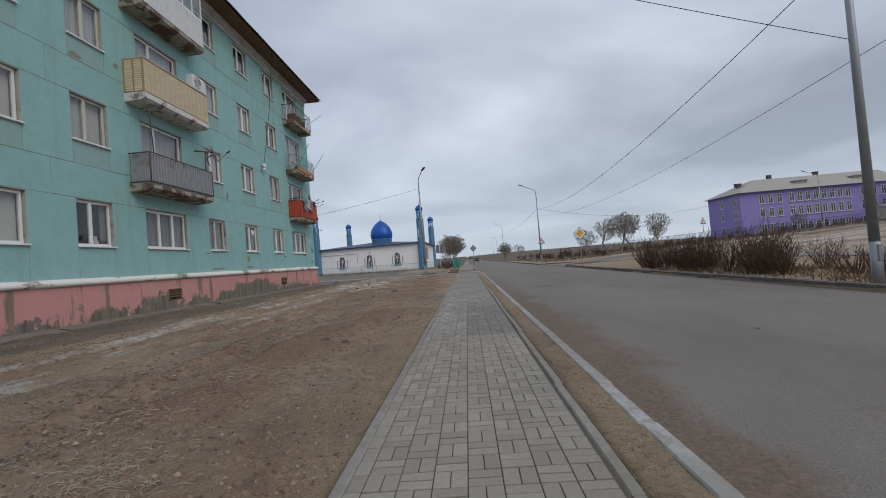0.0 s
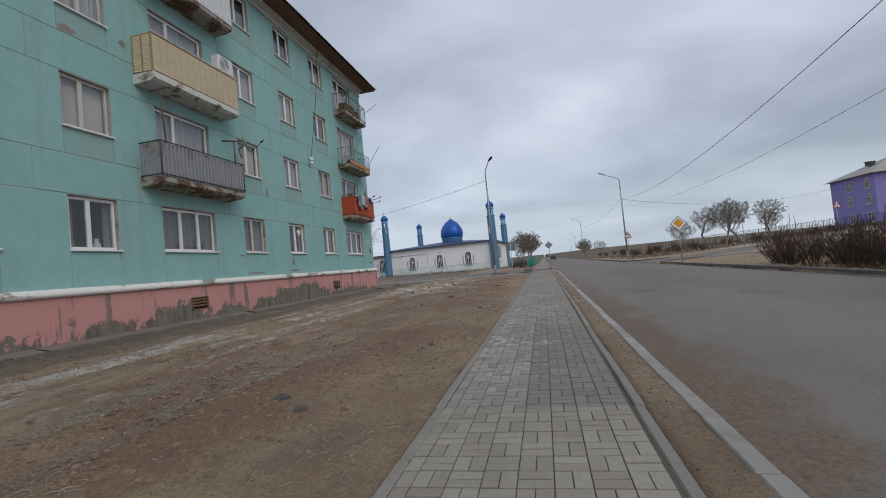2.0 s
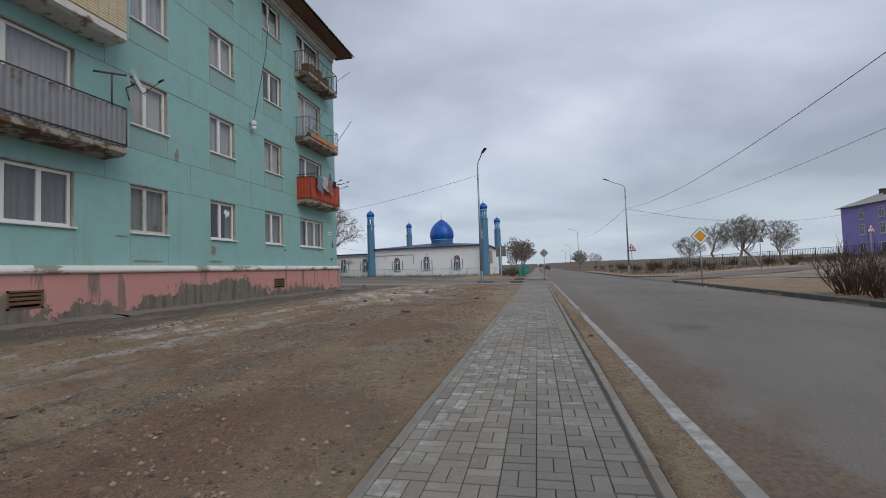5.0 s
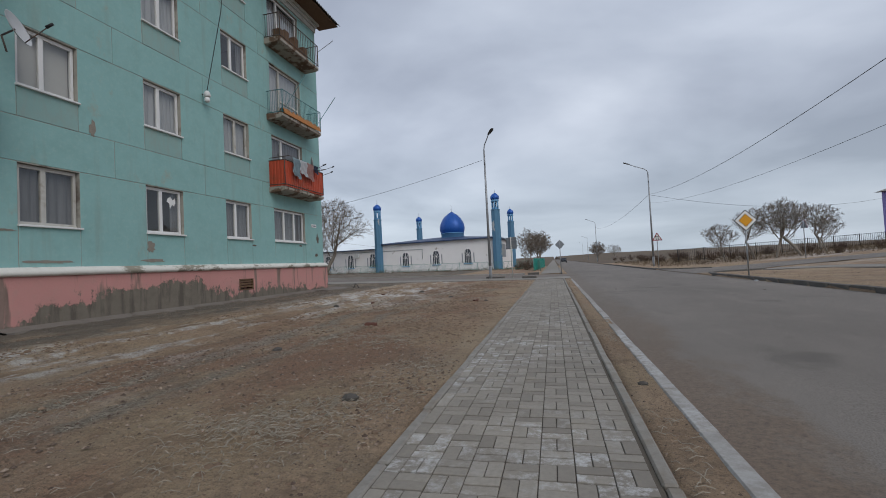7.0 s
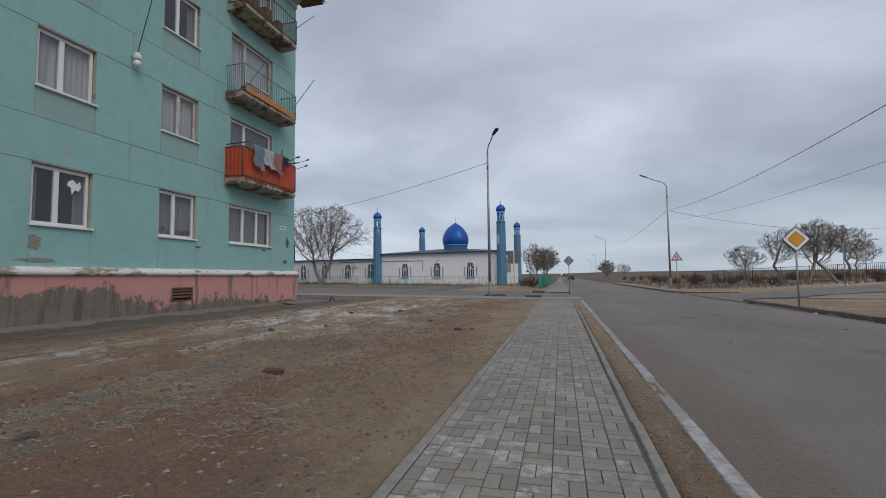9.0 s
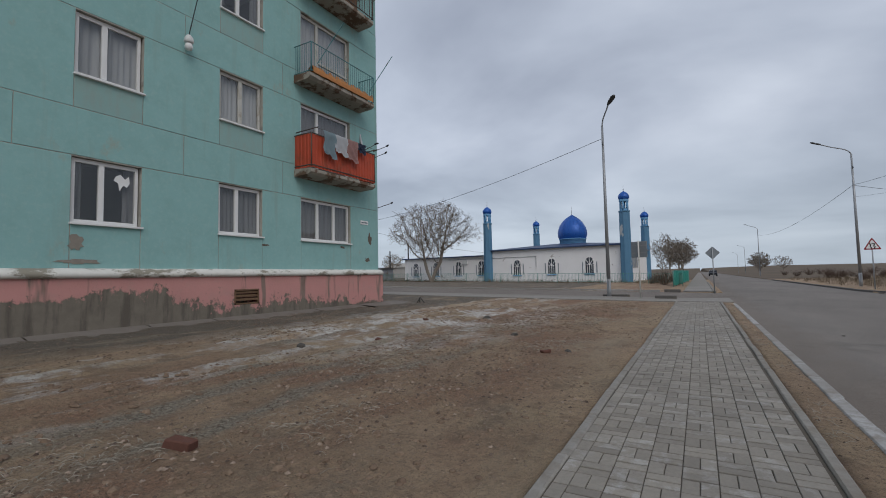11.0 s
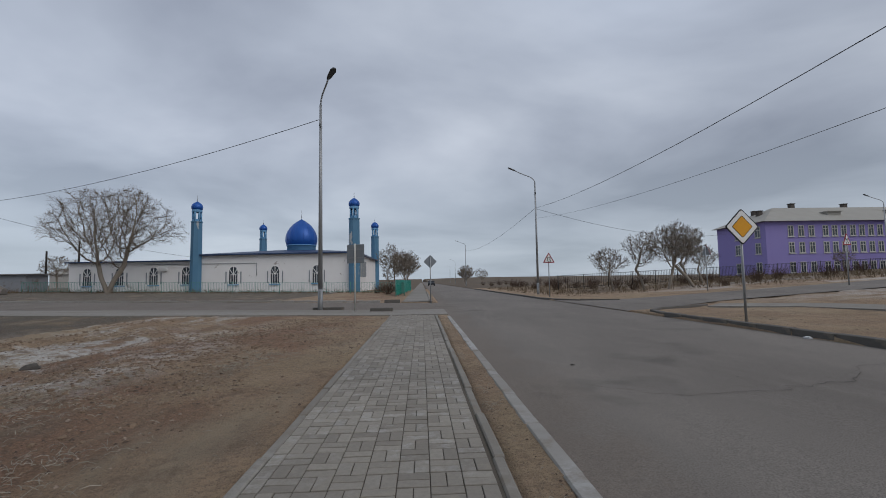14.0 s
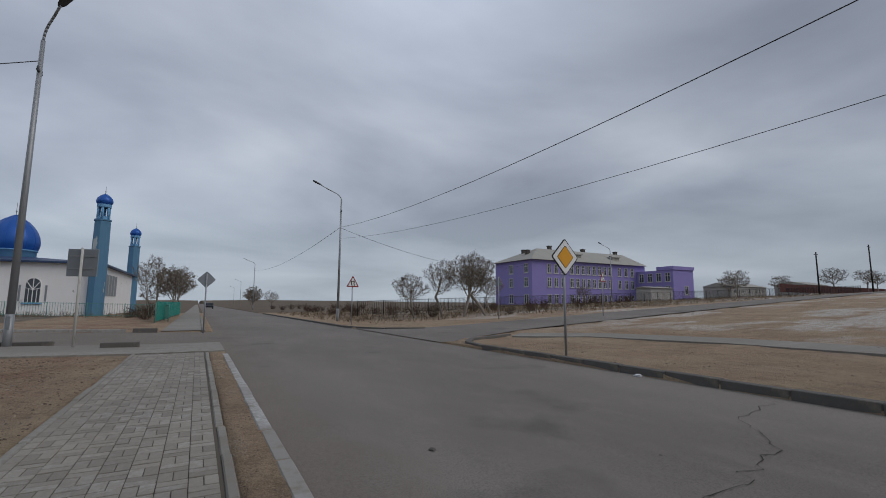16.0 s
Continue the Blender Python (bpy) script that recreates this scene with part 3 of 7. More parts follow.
# ---------------------------------------------------------------- lie of the land
def smooth(a, b, x):
    t = min(1.0, max(0.0, (x - a) / (b - a)))
    return t * t * (3 - 2 * t)


def land(x, y):
    """Height of the undisturbed ground."""
    h = 0.018 * max(0.0, min(-x - 1.0, 60))
    if x > 12:
        h += 0.05 * min(x - 12, 130) * min(1.0, max(0.35, 1.15 - y / 180))
    d = math.hypot(x, y)
    if d > 350:
        h += 9.0 * smooth(350, 1500, d) * (0.6 + 0.4 * math.sin(x * 0.004 + 1.0))
    return h


ROAD_Z = -0.10


# ---------------------------------------------------------------- ground
def side_centre(x):
    return 46.6 + 0.16 * (x - 8)


def side_half(x):
    return 2.7 + 2.4 * max(0.0, 1 - (x - 8) / 7) ** 2


def in_street(x, y):
    if 1.15 < x < 8.0:
        return True
    if x <= 1.15 and 44.2 < y < 51.4:
        return True
    return x >= 8.0 and abs(y - side_centre(x)) < side_half(x) - 0.1


def ground_z(x, y):
    h = land(x, y)
    if 1.15 < x < 8.0:
        return -0.3
    if in_street(x, y):
        return h - 0.12
    if -0.91 < x < 0.74 and -20 < y < 41:
        return -0.2
    v = Vector((x, y, 0))
    if -11.5 < x < -0.9 and -12 < y < 40.6:
        near = smooth(-0.9, -2.4, x)
        r = 0.035 * noise.fractal(v * 0.7, 1.0, 2.0, 5) + 0.026 * noise.fractal(v * 3.5, 1.0, 2.1, 4)
        for rut, depth in ((-8.7, 0.09), (-7.1, 0.085), (-5.6, 0.05), (-4.5, 0.075 * smooth(20, 13, y)), (-3.6, 0.06 * smooth(16, 11, y))):
            wob = rut + 0.35 * noise.noise(Vector((0, y * 0.12, rut)))
            r -= depth * math.exp(-((x - wob) / 0.22) ** 2)
            r += depth * 0.5 * math.exp(-((abs(x - wob) - 0.38) / 0.16) ** 2)
        r += 0.05 * noise.fractal(v * 5.5, 1.0, 2.1, 3) * math.exp(-((x + 4.2) / 1.1) ** 2) * smooth(20, 12, y)
        r += 0.05 * smooth(-9.6, -10.8, x)
        return h - 0.03 + near * r + 0.02 * near
    if 0.74 <= x <= 1.15 and y < 41:
        return -0.016 + 0.014 * noise.noise(v * 3)
    return h - 0.02 + (0.05 * noise.fractal(v * 0.25, 1.0, 2.0, 4) + 0.03 * max(0, noise.noise(v * 1.3)) if 8 < x < 60 or x < -0.9 else 0)


def span(a, b, step):
    n = max(1, round((b - a) / step))
    return [a + (b - a) * k / n for k in range(n)]


def build_ground():
    far = [3000, 2000, 1400, 1000, 700, 500, 380, 300, 240, 190, 150]
    xs = [-f for f in far] + span(-120, -40, 8) + span(-40, -11.6, 1.4) + span(-11.6, -0.93, 0.13) + [-0.93, -0.90, 0.73, 0.755, 0.85, 0.95, 1.05, 1.14, 1.16]
    xs += span(1.3, 7.9, 1.6) + [7.99, 8.01] + span(8.15, 30, 0.5) + span(30, 60, 2) + span(60, 120, 5) + far[::-1]
    ys = [-f for f in far[:7]] + span(-260, -20, 20) + span(-20, -1, 1.5) + span(-1, 40.55, 0.13) + [40.6] + span(40.9, 44.1, 0.6) + [44.19, 44.21]
    ys += span(44.8, 51.2, 0.6) + [51.39, 51.41] + span(51.8, 100, 1.2) + span(100, 150, 5) + far[::-1]
    verts = [(x, y, ground_z(x, y)) for y in ys for x in xs]
    nx = len(xs)
    faces = [(j * nx + i, j * nx + i + 1, (j + 1) * nx + i + 1, (j + 1) * nx + i) for j in range(len(ys) - 1) for i in range(nx - 1)]
    me = pydata("ground", verts, faces, M["soil"], True)
    me.materials.append(M["steppe"])
    far_faces = []
    for fa in faces:
        x, y = verts[fa[0]][0], verts[fa[0]][1]
        far_faces.append(1 if (y > 95 or abs(x) > 125 or y < -60) else 0)
    me.polygons.foreach_set("material_index", far_faces)
    tagged(new("ground", me), "bare dry sandy soil with gravel and salt crust", "ground", kind="structure")


build_ground()


def sheet(name, xs, ys, zf, mat, label):
    verts = [(x, y, zf(x, y)) for y in ys for x in xs]
    nx = len(xs)
    faces = [(j * nx + i, j * nx + i + 1, (j + 1) * nx + i + 1, (j + 1) * nx + i) for j in range(len(ys) - 1) for i in range(nx - 1)]
    return tagged(new(name, pydata(name, verts, faces, mat, True)), label, name.split("_")[0], kind="structure")


sheet("road", [1.16, 2.5, 4.5, 6.5, 8.0], [-80, 0, 20, 40, 60, 100, 200, 400, 900], lambda x, y: ROAD_Z + 0.05 * math.exp(-((x - 4.6) / 3) ** 2), M["asphalt"], "worn grey asphalt road with dusty edges")
sheet("road_cross", [-60, -40, -25, -15, -8, -3, 0, 1.16], [44.2, 46, 48, 50, 51.4], lambda x, y: land(x, y) + (ROAD_Z + 0.05) * smooth(-6, 1.16, x) - 0.01 + 0.001, M["asphalt"], "grey asphalt side street")


def build_side_street():
    verts, faces = [], []
    xs = span(8.0, 20, 0.6) + span(20, 130, 4) + [130]
    for x in xs:
        for k in range(7):
            y = side_centre(x) + side_half(x) * (k / 3 - 1)
            verts.append((x, y, land(x, y) + (ROAD_Z + 0.03) * smooth(14, 8, x) + 0.012))
    for i in range(len(xs) - 1):
        for k in range(6):
            a = i * 7 + k
            faces.append((a, a + 7, a + 8, a + 1))
    tagged(new("road_side", pydata("road_side", verts, faces, M["asphalt"], True)), "rising asphalt side street", "road", kind="structure")


build_side_street()


def strip(name, line, width, mat, label, lift=0.015, thick=0.06):
    """A paved path along a line of (x, y)."""
    verts, faces = [], []
    pts = [Vector((x, y, 0)) for x, y in line]
    fine = []
    for a, b in zip(pts, pts[1:]):
        n = max(1, int((b - a).length / 1.0))
        fine += [a.lerp(b, k / n) for k in range(n)]
    fine.append(pts[-1])
    for k, p in enumerate(fine):
        d = (fine[min(k + 1, len(fine) - 1)] - fine[max(k - 1, 0)]).normalized()
        side = Vector((-d.y, d.x, 0)) * width / 2
        for q in (p + side, p - side):
            z = land(q.x, q.y)
            verts.append((q.x, q.y, z + lift))
            verts.append((q.x, q.y, z - thick))
    for k in range(len(fine) - 1):
        a, b = 4 * k, 4 * k + 4
        faces += [(a, a + 2, b + 2, b), (a, b, b + 1, a + 1), (a + 2, a + 3, b + 3, b + 2)]
    ob = tagged(new(name, pydata(name, verts, faces, mat)), label, "pavement", kind="structure")
    return ob


strip("pavement_cross", [(-45, 42.65), (1.14, 42.65)], 2.9, M["kerb_grey"], "grey concrete cross pavement")
strip("pavement_far", [(-0.1, 51.6), (-0.1, 400)], 1.65, M["kerb_grey"], "long grey pavement beside the road")
strip("pavement_east", [(12.2, 43.0), (14.2, 40.5), (15.3, 36), (15.6, 30), (15.6, -30)], 1.5, M["kerb_grey"], "grey path across bare ground")


# ---------------------------------------------------------------- kerbs
def stone_mesh(name, w, l, h, mat, bevel=0.012):
    bm = bmesh.new()
    box(bm, -w / 2, w / 2, -l / 2, l / 2, -h, 0, bevel)
    return to_mesh(name, bm, mat)


def kerb_run(name, line, w, top, h, mat, label, category="kerb", step=1.0, zf=None):
    """A row of kerb stones, each a piece, along a line of (x, y)."""
    root = empty(name, (line[0][0], line[0][1], 0), label, category, kind="structure")
    base = Vector((line[0][0], line[0][1], 0))
    stone = stone_mesh("kerb_stone", w, step - 0.012, h, mat)
    for a, b in zip(line, line[1:]):
        a, b = Vector((*a, 0)), Vector((*b, 0))
        n = max(1, round((b - a).length / step))
        ang = math.atan2(b.y - a.y, b.x - a.x) - math.pi / 2
        for k in range(n):
            p = a.lerp(b, (k + 0.5) / n)
            z = top + (zf(p.x, p.y) if zf else 0) + random.uniform(-0.008, 0.008)
            piece("kerb_stone", stone, root, p - base + Vector((random.uniform(-0.006, 0.006), 0, z)), ang + random.uniform(-0.008, 0.008), (1, (b - a).length / n / step, 1))
    return root


kerb_run("kerb_road_west", [(1.12, -3), (1.12, 40.6)], 0.13, -0.005, 0.25, M["kerb"], "limewashed concrete kerb stones along the road")
kerb_run("kerb_walk_west", [(-0.88, -3), (-0.88, 41.2)], 0.08, 0.007, 0.2, M["kerb_grey"], "thin grey concrete edging of the pavement")
kerb_run("kerb_walk_east", [(0.71, -3), (0.71, 41.0)], 0.08, 0.007, 0.2, M["kerb_grey"], "thin grey concrete edging of the pavement")
kerb_run("kerb_road_east", [(8.1, -6), (8.1, 39.2), (8.35, 40.6), (9.2, 41.7), (12.0, 43.2)], 0.18, 0.06, 0.3, M["kerb_dark"], "dark weathered kerb stones of the far roadside")
kerb_run("kerb_corner_east", [(7.9, 90), (7.9, 53.5), (8.2, 51.6), (9.2, 50.3), (11.2, 49.6)], 0.16, 0.03, 0.25, M["kerb_dark"], "weathered kerb stones round the street corner")
kerb_run("kerb_cross_north", [(-40, 51.5), (-2.2, 51.5)], 0.16, 0.1, 0.25, M["kerb"], "worn pale kerb stones of the cross street", zf=land)
kerb_run("kerb_walk_far", [(0.75, 51.0), (0.75, 75)], 0.14, 0.06, 0.25, M["kerb_grey"], "grey kerb stones beside the far pavement")


# ---------------------------------------------------------------- block of flats
W = -11.2
Y_END, Y_BACK = 34.4, -8.0
flats = empty("apartment_building", (-17, 14, 0.2), "four-storey block of flats with peeling mint paint over a pink plinth", "building")


def wpart(name, bm, mat, root, label=""):
    """A part whose mesh is given in world coordinates, under a thing that only stands somewhere."""
    ob = part(name, bm, mat, root, label)
    ob.location = -root.location
    return ob


SILLS = (2.53, 5.69, 8.85, 11.98)
WIN_H = 1.4
COLS = dict(A=(11.25, 12.65), B=(14.15, 15.5), C=(17.0, 19.3), D=(20.9, 22.25), E=(24.15, 25.5), F=(27.45, 28.85), G=(30.35, 32.75))
BALCONY = ("C", "G")
holes = []
for col, (ya, yb) in COLS.items():
    for st, z in enumerate(SILLS):
        if col in BALCONY and st:
            holes.append((col, st, ya, yb, z - 0.95, z + WIN_H))
        else:
            holes.append((col, st, ya, yb, z, z + WIN_H))


def build_wall():
    """The facade behind the panels, pierced by every window."""
    ys = sorted({Y_BACK, Y_END, *[v for h in holes for v in h[2:4]]})
    zs = sorted({1.5, 14.3, *[v for h in holes for v in h[4:6]]})
    bm = bmesh.new()
    x = W - 0.012
    for a, b in zip(ys, ys[1:]):
        for c, d in zip(zs, zs[1:]):
            my, mz = (a + b) / 2, (c + d) / 2
            if any(h[2] < my < h[3] and h[4] < mz < h[5] for h in holes):
                continue
            bm.faces.new([bm.verts.new(p) for p in ((x, a, c), (x, b, c), (x, b, d), (x, a, d))])
    for _, _, a, b, c, d in holes:
        q = [(a, c), (b, c), (b, d), (a, d)]
        for (y0, z0), (y1, z1) in zip(q, q[1:] + q[:1]):
            bm.faces.new([bm.verts.new(p) for p in ((x, y0, z0), (x - 0.4, y0, z0), (x - 0.4, y1, z1), (x, y1, z1))])
    # gable, back and top
    for q in (((x, Y_END, 0), (-23, Y_END, 0), (-23, Y_END, 14.3), (x, Y_END, 14.3)), ((-23, Y_END, 0), (-23, Y_BACK, 0), (-23, Y_BACK, 14.3), (-23, Y_END, 14.3)),
              ((-23, Y_BACK, 0), (x, Y_BACK, 0), (x, Y_BACK, 14.3), (-23, Y_BACK, 14.3)), ((x, Y_BACK, 14.3), (x, Y_END, 14.3), (-23, Y_END, 14.3), (-23, Y_BACK, 14.3))):
        bm.faces.new([bm.verts.new(p) for p in q])
    wpart("wall", bm, M["reveal"], flats, "grey mortar and plaster behind the panels")


build_wall()


def block(y0, y1, z0, z1, gap=0.008, mat="mint"):
    """One wall panel, proud of the wall behind it."""
    bm = bmesh.new()
    box(bm, W - 0.03, W + random.uniform(-0.004, 0.004), y0 + gap, y1 - gap, z0 + gap, z1 - gap, 0.006)
    wpart("wall_panel", bm, M[mat], flats)


def build_panels():
    cols = sorted(COLS.values())
    mids = [(a[1] + b[0]) / 2 for a, b in zip(cols, cols[1:])]
    edges = [Y_BACK, -4.0, 0.0, 4.0, 8.0, 9.6] + mids + [Y_END]
    lows = [1.56] + [s - 0.72 for s in SILLS[1:]]
    for st, sill in enumerate(SILLS):
        top = sill + WIN_H
        low = lows[st]
        # lintel course above the windows
        lint = lows[st + 1] if st < 3 else 13.5
        for a, b in zip(edges, edges[1:]):
            block(a, b, top + 0.02, lint)
        # pier course with the windows
        prev = Y_BACK
        for col, (ya, yb) in COLS.items():
            hole = next(h for h in holes if h[0] == col and h[1] == st)
            for a, b in ((prev, (prev + ya) / 2), ((prev + ya) / 2, ya)) if prev < 0 else ((prev, ya),):
                block(a, b, low, top + 0.02)
            if hole[4] > low + 0.05:
                block(ya, yb, low, hole[4], mat="mint_faded" if st else "mint")
            prev = yb
        block(prev, Y_END, low, top + 0.02)


build_panels()


def build_plinth():
    bm = bmesh.new()
    vents = [(17.75, 18.5), (27.85, 28.65)]
    x = W + 0.12
    ys = [Y_BACK] + [v for p in vents for v in p] + [Y_END + 0.12]
    zs = [-0.3, 0.6, 1.02, 1.4]
    for a, b in zip(ys, ys[1:]):
        for c, d in zip(zs, zs[1:]):
            xx = x - 0.3 if any(p[0] <= a < p[1] for p in vents) and c == 0.6 else x
            bm.faces.new([bm.verts.new(p) for p in ((xx, a, c), (xx, b, c), (xx, b, d), (xx, a, d))])
    for a, b in vents:
        for q in (((a, 0.6), (b, 0.6)), ((b, 0.6), (b, 1.02)), ((b, 1.02), (a, 1.02)), ((a, 1.02), (a, 0.6))):
            bm.faces.new([bm.verts.new(p) for p in ((x, *q[0]), (x - 0.3, *q[0]), (x - 0.3, *q[1]), (x, *q[1]))])
    ye = Y_END + 0.12
    bm.faces.new([bm.verts.new(p) for p in ((x, ye, -0.3), (-23, ye, -0.3), (-23, ye, 1.4), (x, ye, 1.4))])
    bm.faces.new([bm.verts.new(p) for p in ((x, Y_BACK, 1.4), (x, ye, 1.4), (-23, ye, 1.4), (-23, Y_BACK, 1.4))])
    bmesh.ops.remove_doubles(bm, verts=bm.verts, dist=0.001)
    wpart("plinth", bm, M["pink"], flats, "pink plinth flaked to grey plaster")
    for a, b in vents:
        bm = bmesh.new()
        for y0, y1, z0, z1 in ((a, a + 0.05, 0.6, 1.02), (b - 0.05, b, 0.6, 1.02), (a, b, 0.6, 0.64), (a, b, 0.98, 1.02)):
            box(bm, x - 0.08, x + 0.01, y0, y1, z0, z1)
        vent = wpart("vent", bm, M["vent"], flats, "rusty louvred cellar vent")
        for k in range(3):
            bm = bmesh.new()
            z = 0.7 + k * 0.1
            vs = box(bm, x - 0.07, x - 0.005, a + 0.05, b - 0.05, z, z + 0.045)
            for v in vs:
                v.co.z -= (v.co.x - x) * 0.5
            part("louvre", bm, M["vent"], vent)
    # rounded ledge, built as a swept profile with a wavering edge
    bm = bmesh.new()
    prof = [(0.0, 1.36), (0.17, 1.38), (0.215, 1.43), (0.2, 1.5), (0.1, 1.57), (0.0, 1.585)]
    rows = []
    y = Y_BACK
    while y <= Y_END + 0.13:
        j = 0.012 * noise.noise(Vector((0, y * 2.1, 3)))
        rows.append([bm.verts.new((W + px + j, y, pz + j * 0.7)) for px, pz in prof])
        y += 0.22
    for a, b in zip(rows, rows[1:]):
        for k in range(len(prof) - 1):
            bm.faces.new((a[k], b[k], b[k + 1], a[k + 1])).smooth = True
    bm.faces.new(rows[-1][::-1])
    wpart("ledge", bm, M["ledge"], flats, "flaking whitewashed ledge")


build_plinth()


def build_window(col, st, ya, yb, za, zb):
    """One window unit: frame, panes, sill, the room behind it and what hangs there."""
    rnd = random.Random(f"{col}{st}")
    balcony = col in BALCONY and st > 0
    x0, x1 = W - 0.17, W - 0.10
    bm = bmesh.new()
    t = 0.065
    frame_ring(bm, x0, x1, ya + 0.03, yb - 0.03, za + 0.01, zb - 0.01, t, t + 0.015)
    w = yb - ya
    if balcony:
        cuts = [ya + w * 0.34]
    elif w > 2:
        cuts = [ya + w * 0.34, ya + w * 0.67]
    else:
        cuts = [ya + w * (0.43 if rnd.random() < 0.7 else 0.5)]
    frame_mat = M["pvc"] if rnd.random() < 0.8 else M["oldpaint"]
    win = wpart("window", bm, frame_mat, flats, "white-framed balcony door and window" if balcony else "white plastic casement window")
    for c in cuts:
        bm = bmesh.new()
        box(bm, x0 - 0.004, x1 + 0.006, c - 0.055, c + 0.055, za + t + 0.025, zb - t - 0.025, 0.006)
        part("mullion", bm, frame_mat, win)
    if balcony:
        bm = bmesh.new()
        box(bm, x0 + 0.001, x1 - 0.001, cuts[0] + 0.055, yb - 0.03 - t, za + 0.9, za + 0.98)
        part("transom", bm, frame_mat, win)
    lims = [ya + 0.03 + t] + cuts + [yb - 0.03 - t]
    for a, b in zip(lims, lims[1:]):
        bm = bmesh.new()
        bm.faces.new([bm.verts.new(p) for p in ((x0 + 0.035, a, za + 0.05), (x0 + 0.035, b, za + 0.05), (x0 + 0.035, b, zb - 0.05), (x0 + 0.035, a, zb - 0.05))])
        pane = part("pane", bm, M["glass"], win)
        pane.visible_shadow = False
    if not balcony:
        bm = bmesh.new()
        vs = box(bm, W - 0.16, W + 0.07, ya - 0.03, yb + 0.03, za - 0.035, za + 0.01, 0.006)
        for v in vs:
            if v.is_valid:
                v.co.z -= max(0, v.co.x - W + 0.1) * 0.12
        part("sill", bm, M["pvc"], win, "white metal sill")
    # dim room
    bm = bmesh.new()
    xr, xb = W - 0.43, W - 2.2
    q = [((xb, ya - 0.6), (xb, yb + 0.6)), ((xr, ya - 0.6), (xb, ya - 0.6)), ((xb, yb + 0.6), (xr, yb + 0.6))]
    for (xa, y0), (xc, y1) in q:
        bm.faces.new([bm.verts.new(p) for p in ((xa, y0, za - 0.9), (xc, y1, za - 0.9), (xc, y1, zb + 0.3), (xa, y0, zb + 0.3))])
    for z in (za - 0.9, zb + 0.3):
        bm.faces.new([bm.verts.new(p) for p in ((xr, ya - 0.6, z), (xr, yb + 0.6, z), (xb, yb + 0.6, z), (xb, ya - 0.6, z))])
    part("interior", bm, M["room"], win)
    # curtains or blind
    kind = rnd.choice(["net", "net", "net", "side", "grey", "blind"])
    if (col, st) in (("A", 0), ("B", 1), ("A", 1)):
        kind = "blind"
    if (col, st) in (("E", 1), ("F", 1), ("E", 2)):
        kind = "net"
    # ground-floor grey curtains also stand in for sky grey reflected in the panes
    if st == 0 and col in "BCDEFG":
        kind = "side" if col in "BE" else "grey"
    spans = {"net": [(ya + 0.01, yb - 0.01)], "grey": [(ya + 0.01, yb - 0.01)], "side": [(ya + 0.01, ya + w * 0.2), (yb - w * 0.2, yb - 0.01)], "none": [], "blind": [(ya + 0.05, yb - 0.05)]}[kind]
    for a, b in spans:
        bm = bmesh.new()
        n = max(4, int((b - a) / 0.03))
        z0 = za + 0.02 if kind != "blind" or rnd.random() < 0.6 else za + 0.55
        cols = []
        for k in range(n + 1):
            y = a + (b - a) * k / n
            dx = 0 if kind == "blind" else 0.035 * math.sin(y * 38 + 2 * math.sin(y * 7)) + 0.01 * math.sin(y * 91)
            cols.append((bm.verts.new((W - 0.26 + dx * 0.6, y, zb - 0.02)), bm.verts.new((W - 0.26 + dx, y, z0))))
        for p, q2 in zip(cols, cols[1:]):
            bm.faces.new((p[0], q2[0], q2[1], p[1])).smooth = True
        part("curtain", bm, {"net": M["curtain"], "grey": M["curtain_grey"], "side": M["curtain_grey"], "blind": M["blind"]}[kind], win)


for h in holes:
    build_window(*h)


def build_roof():
    bm = bmesh.new()
    # cornice under the eaves
    for k, (out, z0, z1) in enumerate(((0.05, 13.51, 13.74), (0.12, 13.74, 13.88), (0.22, 13.88, 14.0))):
        box(bm, W - 0.05, W + out, Y_BACK, Y_END + out * 0.6, z0, z1, 0.01)
    wpart("cornice", bm, M["cornice"], flats, "pale stepped cornice")
    bm = bmesh.new()
    box(bm, W - 0.1, W + 1.0, Y_BACK, Y_END + 0.7, 14.0, 14.04)
    wpart("soffit", bm, M["wood"], flats, "dark boarded soffit")
    # corrugated slate, wavy along the eave
    verts, faces = [], []
    xe, xr, ze, zr = W + 1.12, -17.1, 14.06, 17.0
    n = int((Y_END + 0.8 - Y_BACK) / 0.045)
    for k in range(n + 1):
        y = Y_BACK + k * 0.045
        dz = 0.028 * math.sin(y * 2 * math.pi / 0.18) + 0.02 * noise.noise(Vector((0, y * 0.7, 0)))
        verts += [(xe + 0.03 * noise.noise(Vector((5, int(y / 1.1), 0))), y, ze + dz), (xr, y, zr + dz), (-24, y, ze + dz), (xe, y, ze + dz - 0.035)]
    for k in range(n):
        a, b = 4 * k, 4 * k + 4
        faces += [(a, b, b + 1, a + 1), (a + 1, b + 1, b + 2, a + 2), (a + 3, b + 3, b, a)]
    ob = new("roof", pydata("roof", verts, faces, M["slate"], True))
    ob.parent, ob.location = flats, -flats.location
    ob["label"] = "weathered corrugated slate roof"
    bm = bmesh.new()
    ye = Y_END + 0.05
    bm.faces.new([bm.verts.new(p) for p in ((W, ye, 14.0), (-23, ye, 14.0), (xr, ye, zr - 0.1))])
    wpart("gable", bm, M["wood"], flats)


build_roof()


# ---------------------------------------------------------------- balconies
XF = -10.45


